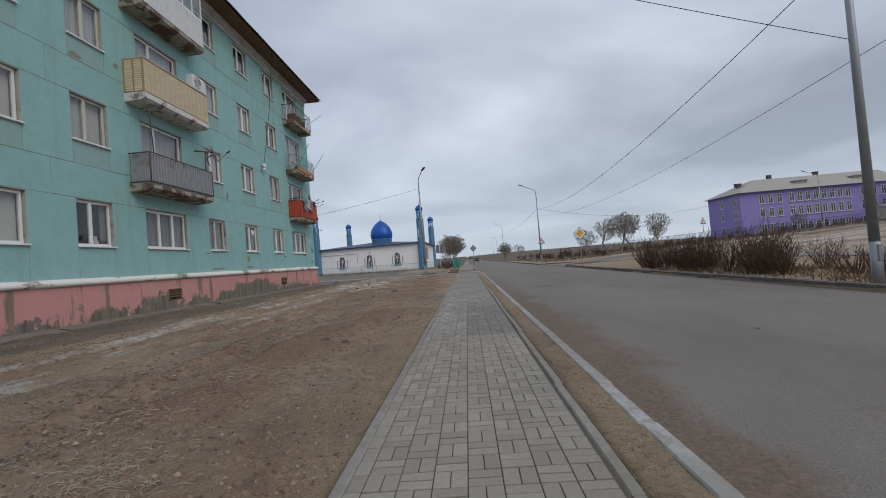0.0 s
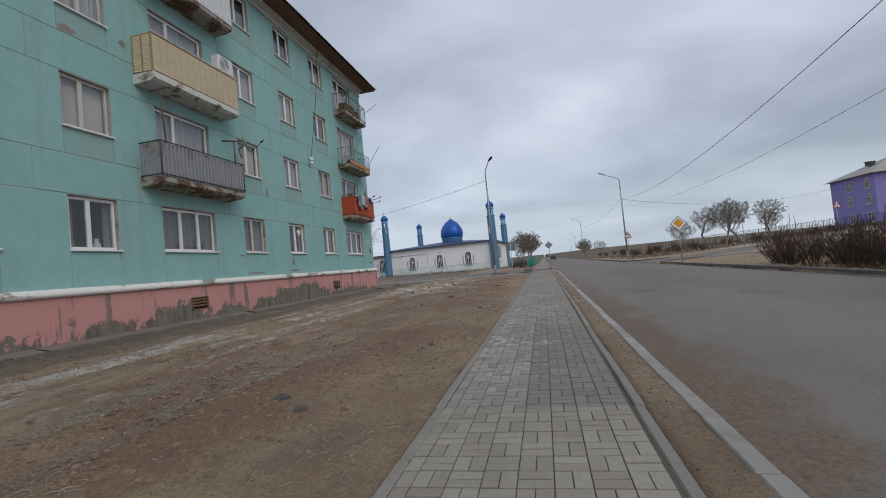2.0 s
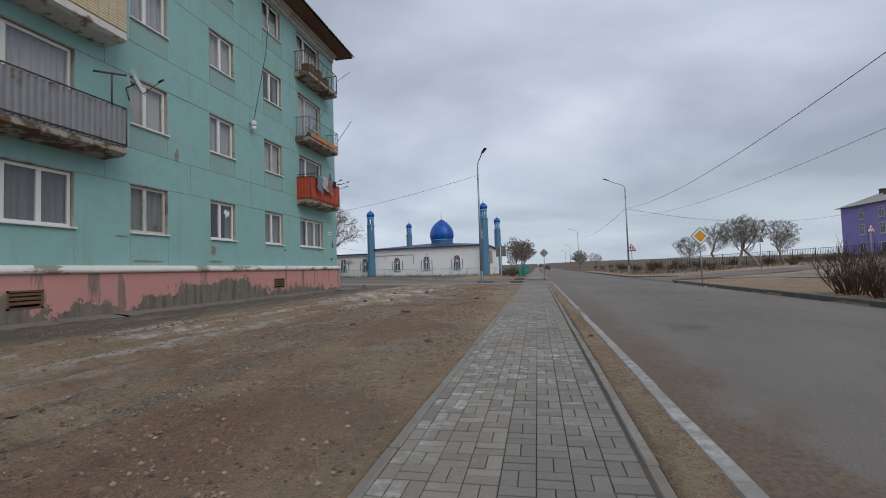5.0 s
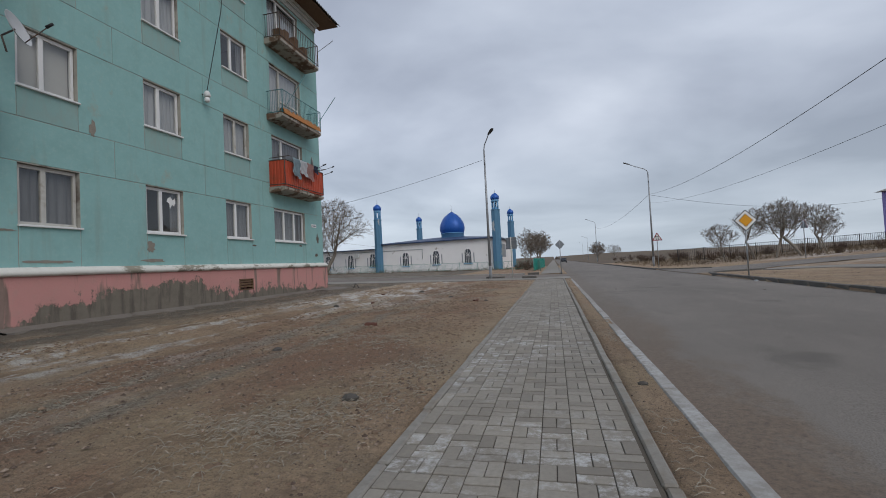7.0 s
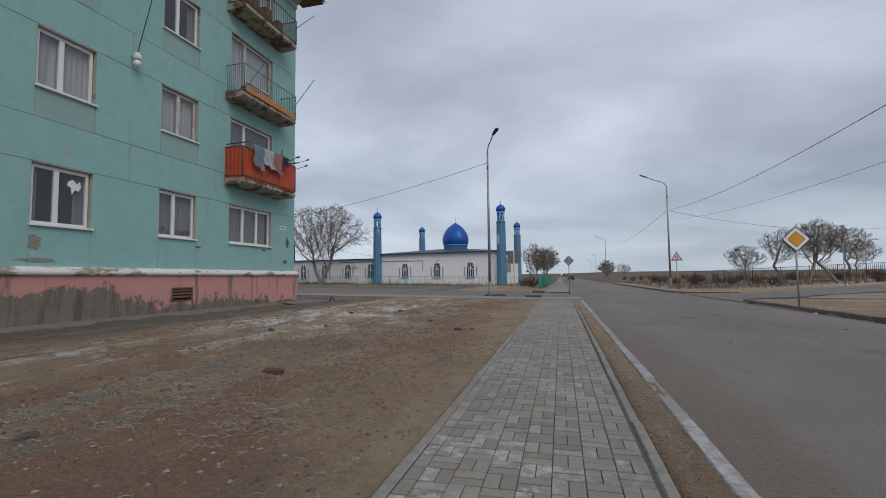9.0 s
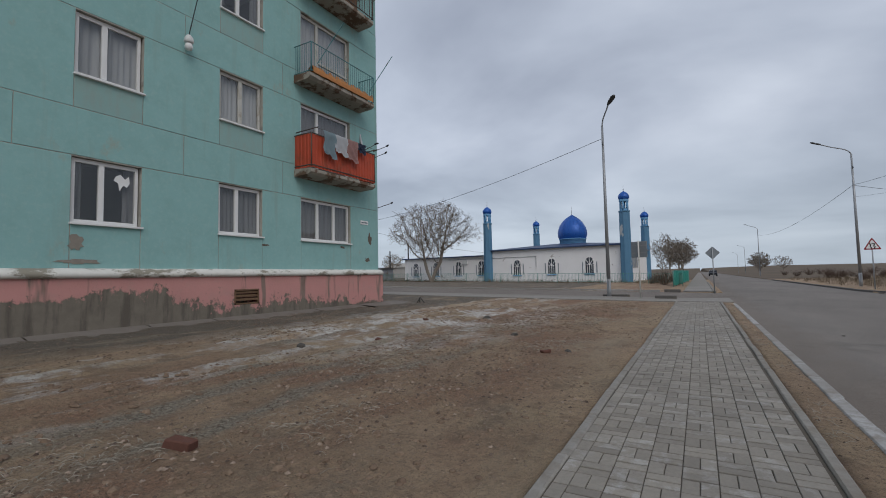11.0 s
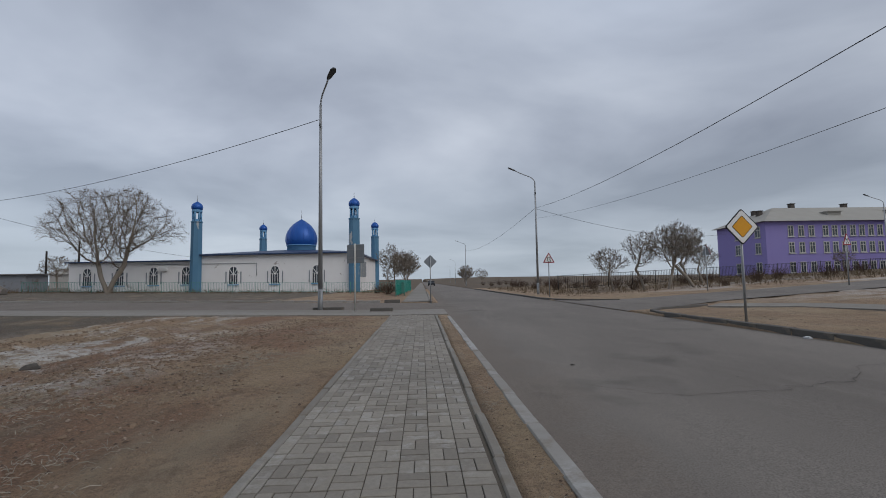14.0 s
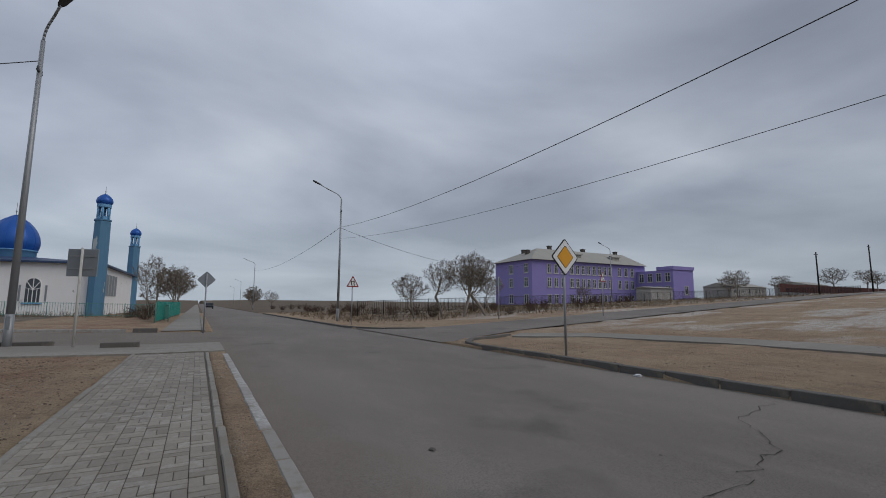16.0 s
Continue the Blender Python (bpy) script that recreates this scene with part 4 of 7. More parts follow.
def ragged_slab(y0, y1, z0, z1, seed):
    """A concrete slab with a chipped front edge."""
    bm = bmesh.new()
    rnd = random.Random(seed)
    n = 26
    rows = []
    for k in range(n + 1):
        y = y0 + (y1 - y0) * k / n
        c = rnd.uniform(0, 0.035)
        d = rnd.uniform(0, 0.05)
        rows.append([bm.verts.new(p) for p in ((W - 0.05, y, z0 + 0.02), (XF - 0.1 - d, y, z0 + 0.05), (XF - c * 0.3, y, z0 + 0.1 + c), (XF - c * 0.5, y, z1 - 0.02), (XF - 0.03, y, z1), (W - 0.05, y, z1 + 0.03))])
    for a, b in zip(rows, rows[1:]):
        for k in range(5):
            bm.faces.new((a[k], b[k], b[k + 1], a[k + 1]))
    bm.faces.new(rows[0])
    bm.faces.new(rows[-1][::-1])
    return bm


def corrugated(y0, y1, z0, z1, x, pitch=0.09, depth=0.018, along="y"):
    """A ribbed sheet with ribs of trapezoid section."""
    bm = bmesh.new()
    pos, k = [], 0
    y = y0
    while y < y1 - 1e-6:
        for f, d in ((0, 0), (0.42, 0), (0.5, depth), (0.92, depth)):
            if y + f * pitch <= y1:
                pos.append((y + f * pitch, d))
        y += pitch
    pos.append((y1, 0))
    prev = None
    for yy, d in pos:
        co = ((x + d, yy, z0), (x + d, yy, z1)) if along == "y" else ((yy, x - d, z0), (yy, x - d, z1))
        cur = [bm.verts.new(co[0]), bm.verts.new(co[1])]
        if prev:
            bm.faces.new((prev[0], cur[0], cur[1], prev[1]))
        prev = cur
    return bm


def bars_frame(bm, y0, y1, z0, z1, r=0.018):
    for z in (z0, z1):
        tube(bm, (XF, y0, z), (XF, y1, z), r, sides=6)
        for y in (y0, y1):
            tube(bm, (W, y, z), (XF, y, z), r, sides=6)
    for y in (y0, y1):
        tube(bm, (XF, y, z0 - 0.05), (XF, y, z1), r, sides=6)


def slab_part(y0, y1, z0, z1, seed, mat, label):
    return wpart("balcony", ragged_slab(y0, y1, z0, z1, seed), mat, flats, label)


CY, GY = (16.3, 20.1), (30.05, 33.3)
# grey ribbed balcony, second floor
b = slab_part(*CY, 4.41, 4.67, 1, M["slab"], "crumbling balcony with grey ribbed sheeting")
for nm, bm in (("panel", corrugated(CY[0] + 0.02, CY[1] - 0.02, 4.69, 5.71, XF - 0.05, 0.15, 0.045)), ("panel", corrugated(W + 0.02, XF - 0.02, 4.69, 5.71, CY[0] + 0.04, along="x")), ("panel", corrugated(W + 0.02, XF - 0.02, 4.69, 5.71, CY[1] - 0.02, along="x"))):
    part(nm, bm, M["sheet_grey"], b, "grey ribbed metal sheet")
bm = bmesh.new()
bars_frame(bm, CY[0] + 0.03, CY[1] - 0.03, 4.75, 5.74, 0.022)
for y in (CY[0] + 0.25,):
    tube(bm, (XF, y, 5.71), (XF - 0.02, y - 0.1, 7.29), 0.018, sides=6)
    tube(bm, (XF - 0.35, y - 0.1, 7.29), (XF + 0.2, y - 0.1, 7.31), 0.02, sides=6)
tube(bm, (XF, CY[1] - 0.45, 5.71), (XF, CY[1] - 0.45, 6.50), 0.022, sides=6)
tube(bm, (XF - 0.3, CY[1] - 0.7, 6.53), (XF + 0.2, CY[1] - 0.2, 6.55), 0.03, sides=6)
part("railing", bm, M["rail"], b, "rusty clothes-line posts and top rail")
# cream sided balcony, third floor
b = slab_part(*CY, 7.50, 7.82, 2, M["slab_white"], "whitewashed balcony clad in cream siding")
bm = bmesh.new()
box(bm, XF - 0.05, XF - 0.015, CY[0], CY[1], 7.82, 8.99)
box(bm, W, XF - 0.05, CY[0], CY[0] + 0.04, 7.82, 8.99)
box(bm, W, XF - 0.05, CY[1] - 0.04, CY[1], 7.82, 8.99)
back = part("panel", bm, M["cream_back"], b)
bm = bmesh.new()
box(bm, -0.008, 0.008, -0.13, 0.13, -0.03, 0.03, 0.006)
tile = to_mesh("siding_tile", bm, M["cream"])
nrow = 15
for r in range(nrow):
    z = 7.88 + r * 0.0725
    n = 14
    for k in range(n):
        y = CY[0] + 0.14 + (k + (0.0 if r % 2 else 0.02)) * (CY[1] - CY[0] - 0.28) / (n - 1)
        piece("siding_tile", tile, b, (XF - 0.008, y, z))
    for k in range(2):
        piece("siding_tile", tile, b, (W + 0.2 + k * 0.33, CY[0] - 0.006, z), math.pi / 2)
bm = bmesh.new()
box(bm, XF - 0.07, XF + 0.015, CY[0] - 0.02, CY[1] + 0.02, 8.99, 9.03)
part("railing", bm, M["oldpaint"], b, "pale capping rail")
# glazed white balcony, fourth floor
b = slab_part(*CY, 10.78, 11.05, 3, M["slab"], "balcony enclosed with white sheeting and glazing")
part("panel", corrugated(CY[0], CY[1], 11.07, 12.17, XF - 0.02, 0.14, 0.02), M["sheet_white"], b, "white ribbed sheet")
part("panel", corrugated(W, XF, 11.07, 12.17, CY[0] + 0.02, 0.14, 0.02, "x"), M["sheet_white"], b, "white ribbed sheet")
part("panel", corrugated(W, XF, 11.07, 12.17, CY[1], 0.14, 0.02, "x"), M["sheet_white"], b, "white ribbed sheet")
bm = bmesh.new()
for z0, z1 in ((12.17, 12.25), (13.80, 13.91)):
    box(bm, XF - 0.06, XF, CY[0], CY[1], z0, z1)
for k in range(7):
    y = CY[0] + k * (CY[1] - CY[0] - 0.06) / 6
    box(bm, XF - 0.055, XF - 0.005, y, y + 0.06, 12.25, 13.80)
for y in CY:
    box(bm, W, XF - 0.06, y - 0.03, y + 0.03, 12.17, 12.25)
    box(bm, W, XF - 0.06, y - 0.03, y + 0.03, 13.80, 13.91)
    box(bm, W, XF - 0.06, y - 0.02, y + 0.02, 13.91, 13.95)
box(bm, W, XF + 0.03, CY[0], CY[1], 13.95, 13.99)
fr = part("glazing_frame", bm, M["pvc"], b, "white glazing bars")
bm = bmesh.new()
bm.faces.new([bm.verts.new(p) for p in ((XF - 0.03, CY[0] + 0.05, 12.25), (XF - 0.03, CY[1] - 0.05, 12.25), (XF - 0.03, CY[1] - 0.05, 13.80), (XF - 0.03, CY[0] + 0.05, 13.80))])
part("pane", bm, M["glass"], b).visible_shadow = False
# red balcony, second floor
b = slab_part(*GY, 4.54, 4.77, 4, M["slab"], "crumbling balcony with red ribbed sheeting")
part("panel", corrugated(GY[0] + 0.02, GY[1] - 0.02, 4.80, 5.88, XF - 0.02, 0.16, 0.02), M["sheet_red"], b, "red painted ribbed sheet")
part("panel", corrugated(W, XF, 4.80, 5.88, GY[0] + 0.04, 0.16, 0.02, "x"), M["sheet_red"], b, "red painted ribbed sheet")
part("panel", corrugated(W, XF, 4.80, 5.88, GY[1] - 0.02, 0.16, 0.02, "x"), M["sheet_red"], b, "red painted ribbed sheet")
bm = bmesh.new()
bars_frame(bm, GY[0] + 0.03, GY[1] - 0.03, 4.88, 5.90, 0.02)
tube(bm, (W, GY[0] + 0.1, 6.03), (XF + 0.2, GY[0] + 0.1, 6.05), 0.018, sides=6)
tube(bm, (W, GY[1] - 0.1, 6.03), (XF + 0.2, GY[1] - 0.1, 6.05), 0.018, sides=6)
tube(bm, (XF + 0.14, GY[0] + 0.1, 6.05), (XF + 0.14, GY[1] - 0.1, 6.03), 0.006, sides=4)
part("railing", bm, M["rail"], b, "top rail and clothes line")
# open balcony with thin bars, third floor
b = slab_part(*GY, 7.63, 7.88, 5, M["slab"], "open balcony with thin teal bars")
bar_spans = []
bm = bmesh.new()
bars_frame(bm, GY[0] + 0.03, GY[1] - 0.03, 7.94, 8.87, 0.016)
for k in range(30):
    y = GY[0] + 0.06 + k * (GY[1] - GY[0] - 0.12) / 29
    bar_spans.append(((XF, y, 7.94), (XF, y, 8.87)))
for k in range(9):
    x = W + 0.06 + k * 0.08
    for y in (GY[0] + 0.03, GY[1] - 0.03):
        bar_spans.append(((x, y, 7.94), (x, y, 8.87)))
tube(bm, (XF, GY[0] + 0.3, 8.24), (XF + 0.6, GY[0] + 0.9, 9.71), 0.016, sides=5)
tube(bm, (XF, GY[1] - 0.3, 8.24), (XF + 0.75, GY[1] + 0.15, 9.60), 0.016, sides=5)
part("railing", bm, M["rail_blue"], b, "thin teal iron bars")
for lo, hi in bar_spans:
    bm = bmesh.new()
    tube(bm, lo, hi, 0.007, sides=4)
    part("bar", bm, M["rail_blue"], b)
# rusty balcony, fourth floor
b = slab_part(*GY, 10.88, 11.13, 6, M["slab"], "open balcony with rusty bars")
bar_spans = []
bm = bmesh.new()
bars_frame(bm, GY[0] + 0.03, GY[1] - 0.03, 11.20, 12.17, 0.02)
for k in range(22):
    y = GY[0] + 0.08 + k * (GY[1] - GY[0] - 0.16) / 21
    bar_spans.append(((XF, y, 11.20), (XF, y, 12.17)))
for k in range(7):
    x = W + 0.07 + k * 0.1
    for y in (GY[0] + 0.03, GY[1] - 0.03):
        bar_spans.append(((x, y, 11.20), (x, y, 12.17)))
tube(bm, (XF, GY[1] - 0.1, 11.81), (XF + 0.8, GY[1] + 0.1, 12.38), 0.014, sides=5)
part("railing", bm, M["rail"], b, "rusty iron bars")
for lo, hi in bar_spans:
    bm = bmesh.new()
    tube(bm, lo, hi, 0.009, sides=4)
    part("bar", bm, M["rail"], b)


# ---------------------------------------------------------------- mosque
MQ = empty("mosque", (-7.34, 76.4, 0), "white single-storey mosque with blue dome and four blue minarets", "mosque")
MQ.rotation_euler = (0, 0, math.pi - math.atan2(1.4, 18.2))
# local axes: x runs along the front away from the road, y runs back towards the viewer's side (so the house body has negative y)


def arch_outline(w, h, n=8):
    """A pointed-arch outline from the foot, anticlockwise, centred on 0."""
    pts = [(-w / 2, 0), (w / 2, 0), (w / 2, h - w * 0.55)]
    for k in range(1, n):
        a = k / n * math.pi
        pts.append((w / 2 * math.cos(a), h - w * 0.55 + w * 0.55 * math.sin(a) ** 0.9))
    pts.append((-w / 2, h - w * 0.55))
    return pts


def mq_window(x, z, y=0.0):
    """An arched window: dark pane, white tracery and a sill, on the front wall."""
    w, h = 1.05, 2.05
    out = arch_outline(w, h)
    bm = bmesh.new()
    bm.faces.new([bm.verts.new((x + a, y + 0.012, z + b)) for a, b in out])
    win = part("window", bm, M["dark_glass"], MQ, "arched window with white tracery")
    bm = bmesh.new()
    n = len(out)
    for k in range(n):
        a, b = out[k], out[(k + 1) % n]
        tube(bm, (x + a[0], y + 0.03, z + a[1]), (x + b[0], y + 0.03, z + b[1]), 0.045, sides=4)
    tube(bm, (x, y + 0.03, z), (x, y + 0.03, z + h), 0.035, sides=4)
    for sx in (-1, 1):
        tube(bm, (x, y + 0.03, z + h * 0.52), (x + sx * w * 0.42, y + 0.03, z + h * 0.86), 0.032, sides=4)
        tube(bm, (x, y + 0.03, z + h * 0.52), (x + sx * w * 0.5, y + 0.03, z + h * 0.60), 0.028, sides=4)
        tube(bm, (x + sx * w * 0.26, y + 0.03, z), (x + sx * w * 0.26, y + 0.03, z + h * 0.55), 0.026, sides=4)
    part("tracery", bm, M["render"], win, "white tracery")
    bm = bmesh.new()
    box(bm, x - w / 2 - 0.12, x + w / 2 + 0.12, y, y + 0.14, z - 0.1, z)
    part("sill", bm, M["lightblue"], win, "pale blue sill")
    for sx in (-1, 1):
        bm = bmesh.new()
        box(bm, x + sx * 0.86 - 0.07, x + sx * 0.86 + 0.07, y - 0.05, y + 0.015, z + 0.1, z + 1.45)
        part("niche", bm, M["galv_dull"], win, "narrow grey niche")


def build_mosque():
    L, D, H = 18.2, 20.5, 4.55
    wing = 15.0
    bm = bmesh.new()
    box(bm, 0.0, L, -D, 0, -0.4, H)
    part("wall", bm, M["render"], MQ, "chipped white rendered wall")
    bm = bmesh.new()
    box(bm, L + 0.003, L + wing, -9, -0.06, -0.2, 3.95)
    part("wall", bm, M["render"], MQ, "chipped white rendered wall of the lower wing")
    # hipped low roof and fascia
    bm = bmesh.new()
    o = 0.45
    lo = [bm.verts.new(p) for p in ((-o, o, H), (L + o, o, H), (L + o, -D - o, H), (-o, -D - o, H))]
    lo2 = [bm.verts.new(p) for p in ((-o, o, H + 0.14), (L + o, o, H + 0.14), (L + o, -D - o, H + 0.14), (-o, -D - o, H + 0.14))]
    top = [bm.verts.new(p) for p in ((L * 0.42, -8, H + 1.1), (L * 0.6, -8, H + 1.1), (L * 0.6, -12, H + 1.1), (L * 0.42, -12, H + 1.1))]
    for k in range(4):
        bm.faces.new((lo[k], lo[(k + 1) % 4], lo2[(k + 1) % 4], lo2[k]))
        bm.faces.new((lo2[k], lo2[(k + 1) % 4], top[(k + 1) % 4], top[k]))
    bm.faces.new(top)
    bm.faces.new(lo)
    bmesh.ops.recalc_face_normals(bm, faces=bm.faces)
    part("roof", bm, M["roofblue"], MQ, "dark blue metal roof")
    bm = bmesh.new()
    vs = box(bm, L + 0.7, L + wing + 0.3, -9.3, 0.3, 3.955, 4.1)
    part("roof", bm, M["roofblue"], MQ, "dark roof edge of the lower wing")
    # dome
    bm = bmesh.new()
    cx, cy = 8.4, -8.2
    lathe(bm, [(1.85, 4.6), (1.85, 6.1), (1.95, 6.12), (1.95, 6.22), (1.8, 6.25)], cx, cy, 32)
    part("drum", bm, M["lightblue"], MQ, "pale blue drum")
    bm = bmesh.new()
    prof = [(1.9, 6.22), (2.03, 6.6), (2.07, 7.0), (2.0, 7.5), (1.82, 8.0), (1.52, 8.5), (1.12, 8.95), (0.7, 9.28), (0.32, 9.52), (0.1, 9.66), (0.0, 9.7)]
    lathe(bm, prof, cx, cy, 40)
    dome = part("dome", bm, M["dome"], MQ, "glossy deep blue dome")
    bm = bmesh.new()
    for k in range(16):
        a = 2 * math.pi * k / 16
        for (r0, z0), (r1, z1) in zip(prof, prof[1:-1]):
            tube(bm, (cx + r0 * math.cos(a), cy + r0 * math.sin(a), z0), (cx + r1 * math.cos(a), cy + r1 * math.sin(a), z1), 0.022, sides=4, cap=False)
    part("seam", bm, M["dome"], dome)
    bm = bmesh.new()
    tube(bm, (cx, cy, 9.6), (cx, cy, 10.9), 0.03, 0.02, 6)
    lathe(bm, [(0, 9.95), (0.09, 10.02), (0, 10.1)], cx, cy, 8)
    part("finial", bm, M["gold"], dome, "dull metal finial")
    # minarets
    for px, py in ((0, 0.1), (L, 0.1), (0.1, -D - 0.3), (L, -D - 0.3)):
        bm = bmesh.new()
        lathe(bm, [(0.66, -0.3), (0.64, 4.0), (0.6, 8.35), (0.66, 8.38), (0.66, 8.5), (0.4, 8.52)], px, py, 8, False)
        mn = part("minaret", bm, M["blue_render"], MQ, "peeling blue eight-sided minaret")
        for k in range(6):
            bm = bmesh.new()
            a = 2 * math.pi * (k + 0.5) / 6
            tube(bm, (px + 0.42 * math.cos(a), py + 0.42 * math.sin(a), 8.5), (px + 0.42 * math.cos(a), py + 0.42 * math.sin(a), 9.75), 0.11, sides=6)
            part("pillar", bm, M["lightblue"], mn)
        bm = bmesh.new()
        lathe(bm, [(0.5, 9.55), (0.55, 9.6), (0.55, 9.85), (0.0, 9.86)], px, py, 12, False)
        part("lantern", bm, M["lightblue"], mn, "pale blue open lantern")
        bm = bmesh.new()
        lathe(bm, [(0.5, 8.5), (0.5, 8.75), (0.0, 8.76)], px, py, 12, False)
        part("lantern_foot", bm, M["lightblue"], mn)
        bm = bmesh.new()
        lathe(bm, [(0.5, 9.84), (0.62, 10.0), (0.63, 10.2), (0.55, 10.42), (0.38, 10.62), (0.18, 10.76), (0.04, 10.84), (0, 10.86)], px, py, 20)
        part("cap", bm, M["dome"], mn, "glossy blue onion cap")
        bm = bmesh.new()
        tube(bm, (px, py, 10.8), (px, py, 11.5), 0.022, 0.015, 6)
        lathe(bm, [(0, 10.95), (0.07, 11.02), (0, 11.09)], px, py, 8)
        part("finial", bm, M["gold"], mn)
    for x in (4.3, 9.1, 13.9):
        mq_window(x, 1.22)
    for x, z in ((L + 1.2, 1.3), (L + 5.0, 1.3), (L + 9.0, 1.3), (L + 12.8, 1.3)):
        mq_window(x, z, -0.06)
    # sheeted-over opening in the wall towards the road
    bm = bmesh.new()
    box(bm, -0.06, 0.02, -9.2, -3.4, 1.9, 3.9, 0.015)
    part("boarding", bm, M["galv_dull"], MQ, "grey sheet over a side window")
    for yb in (-7.75, -6.3, -4.85):
        bm = bmesh.new()
        box(bm, -0.09, -0.058, yb - 0.04, yb + 0.04, 1.92, 3.88)
        part("batten", bm, M["oldpaint"], MQ)
    # pipe along the wall and a cooling unit
    bm = bmesh.new()
    tube(bm, (L - 7.0, 0.06, 2.2), (L - 7.0, 0.06, 3.6), 0.03, sides=6)
    tube(bm, (L - 7.0, 0.06, 3.6), (L + 6.5, 0.06, 3.65), 0.03, sides=6)
    part("pipe", bm, M["galv_dull"], MQ, "thin grey wall pipe")
    bm = bmesh.new()
    box(bm, L + 3.4, L + 4.2, -0.06, 0.25, 2.9, 3.45, 0.02)
    part("cooling_unit", bm, M["ac"], MQ, "white wall-hung cooling unit")


build_mosque()
# the side walls stand a little out of square with the front
for ob in list(MQ.children_recursive):
    for v in ob.data.vertices:
        if v.co.y < 0:
            v.co.x -= v.co.y * 0.063


# ---------------------------------------------------------------- school
def school_window(parent, along, a, fixed, z, w=1.25, h=1.75):
    """A white casement on a wall; along is the axis in which the wall runs."""
    def quad(u, v):
        return (u, fixed - v, 0) if along == "x" else (fixed - v, u, 0)

    def bar(bm, u0, u1, z0, z1, d0, d1):
        p, q = quad(u0, d0), quad(u1, d1)
        box(bm, min(p[0], q[0]), max(p[0], q[0]), min(p[1], q[1]), max(p[1], q[1]), z0, z1)
    bm = bmesh.new()
    t = 0.1
    frame_ring(bm, -0.03, 0.05, a, a + w, z, z + h, t)
    for v in bm.verts:
        d, u, zz = v.co
        p = quad(u, d)
        v.co = Vector((p[0], p[1], zz))
    bmesh.ops.recalc_face_normals(bm, faces=bm.faces)
    win = part("window", bm, M["oldpaint"], parent, "white casement window")
    bm = bmesh.new()
    bar(bm, a + w / 2 - 0.05, a + w / 2 + 0.05, z + t, z + h - t, -0.03, 0.045)
    part("mullion", bm, M["oldpaint"], win)
    bm = bmesh.new()
    bar(bm, a + t, a + w - t, z + h * 0.66, z + h * 0.66 + 0.07, -0.03, 0.04)
    part("transom", bm, M["oldpaint"], win)
    bm = bmesh.new()
    bar(bm, a - 0.1, a + w + 0.1, z - 0.1, z, -0.03, 0.14)
    part("sill", bm, M["oldpaint"], win)
    bm = bmesh.new()
    bar(bm, a + t, a + w - t, z + t, z + h - t, -0.02, 0.012)
    part("pane", bm, M["dark_glass"], win)


def build_school():
    gz = 1.0
    sc = empty("school", (70, 98, 0), "violet three-storey school with a pale slate roof", "school")
    org = Vector((70, 98, 0))

    def local(bm):
        bmesh.ops.translate(bm, verts=bm.verts, vec=-org)
        return bm
    bm = bmesh.new()
    box(bm, 54, 85, 92.5, 104, -1, 9.6)
    part("wall", local(bm), M["violet"], sc, "violet rendered wall")
    bm = bmesh.new()
    box(bm, 82.2, 88.6, 84, 92.45, -1, 8.3)
    box(bm, 82.0, 88.7, 83.8, 87.5, 8.3, 9.0)
    part("wall", local(bm), M["violet"], sc, "violet rendered wing with a parapet")
    # hipped roof
    bm = bmesh.new()
    z0, z1, o = 9.6, 12.6, 0.7
    lo = [bm.verts.new(p) for p in ((54 - o, 92.5 - o, z0), (85, 92.5 - o, z0), (85, 104 + o, z0), (54 - o, 104 + o, z0))]
    hi = [bm.verts.new(p) for p in ((60, 98.2, z1), (85, 98.2, z1))]
    bm.faces.new((lo[0], lo[1], hi[1], hi[0]))
    bm.faces.new((lo[1], lo[2], hi[1]))
    bm.faces.new((lo[2], lo[3], hi[0], hi[1]))
    bm.faces.new((lo[3], lo[0], hi[0]))
    bm.faces.new(lo[::-1])
    part("roof", local(bm), M["school_roof"], sc, "pale slate hipped roof")
    for x, y, h in ((56.6, 97.0, 11.9), (57.6, 99.4, 12.2), (64, 99.0, 13.4), (73, 98.5, 13.2), (83, 98.5, 13.2)):
        bm = bmesh.new()
        box(bm, x, x + 0.7, y, y + 0.7, h - 2.2, h)
        box(bm, x - 0.08, x + 0.78, y - 0.08, y + 0.78, h, h + 0.12)
        part("chimney", local(bm), M["brick_dark"], sc, "sooty brick chimney")
    for x in (66, 77):
        bm = bmesh.new()
        box(bm, x, x + 2.2, 94.2, 97, 10.4, 11.3)
        vs = box(bm, x - 0.2, x + 2.4, 93.9, 97.5, 11.3, 11.42)
        part("dormer", local(bm), M["school_roof"], sc, "low dormer")
    rows = (1.5, 4.6, 7.2)
    for z in rows:
        for x in (57.6, 59.3, 61.0) + tuple(63.3 + 1.5 * k for k in range(8)) + (76.6, 78.6, 80.4):
            school_window(sc, "x", x - 70, 92.5 - 98, z, 0.95)
        for y in (93.6, 98.2):
            school_window(sc, "y", y - 98, 54 - 70, z, 1.2)
    for z in (3.4, 6.0):
        for y in (84.6, 86.6, 88.6, 90.6):
            school_window(sc, "y", y - 98, 82.2 - 70, z, 1.15)
    school_window(sc, "x", 85.6 - 70, 84 - 98, 3.4, 1.2)


build_school()


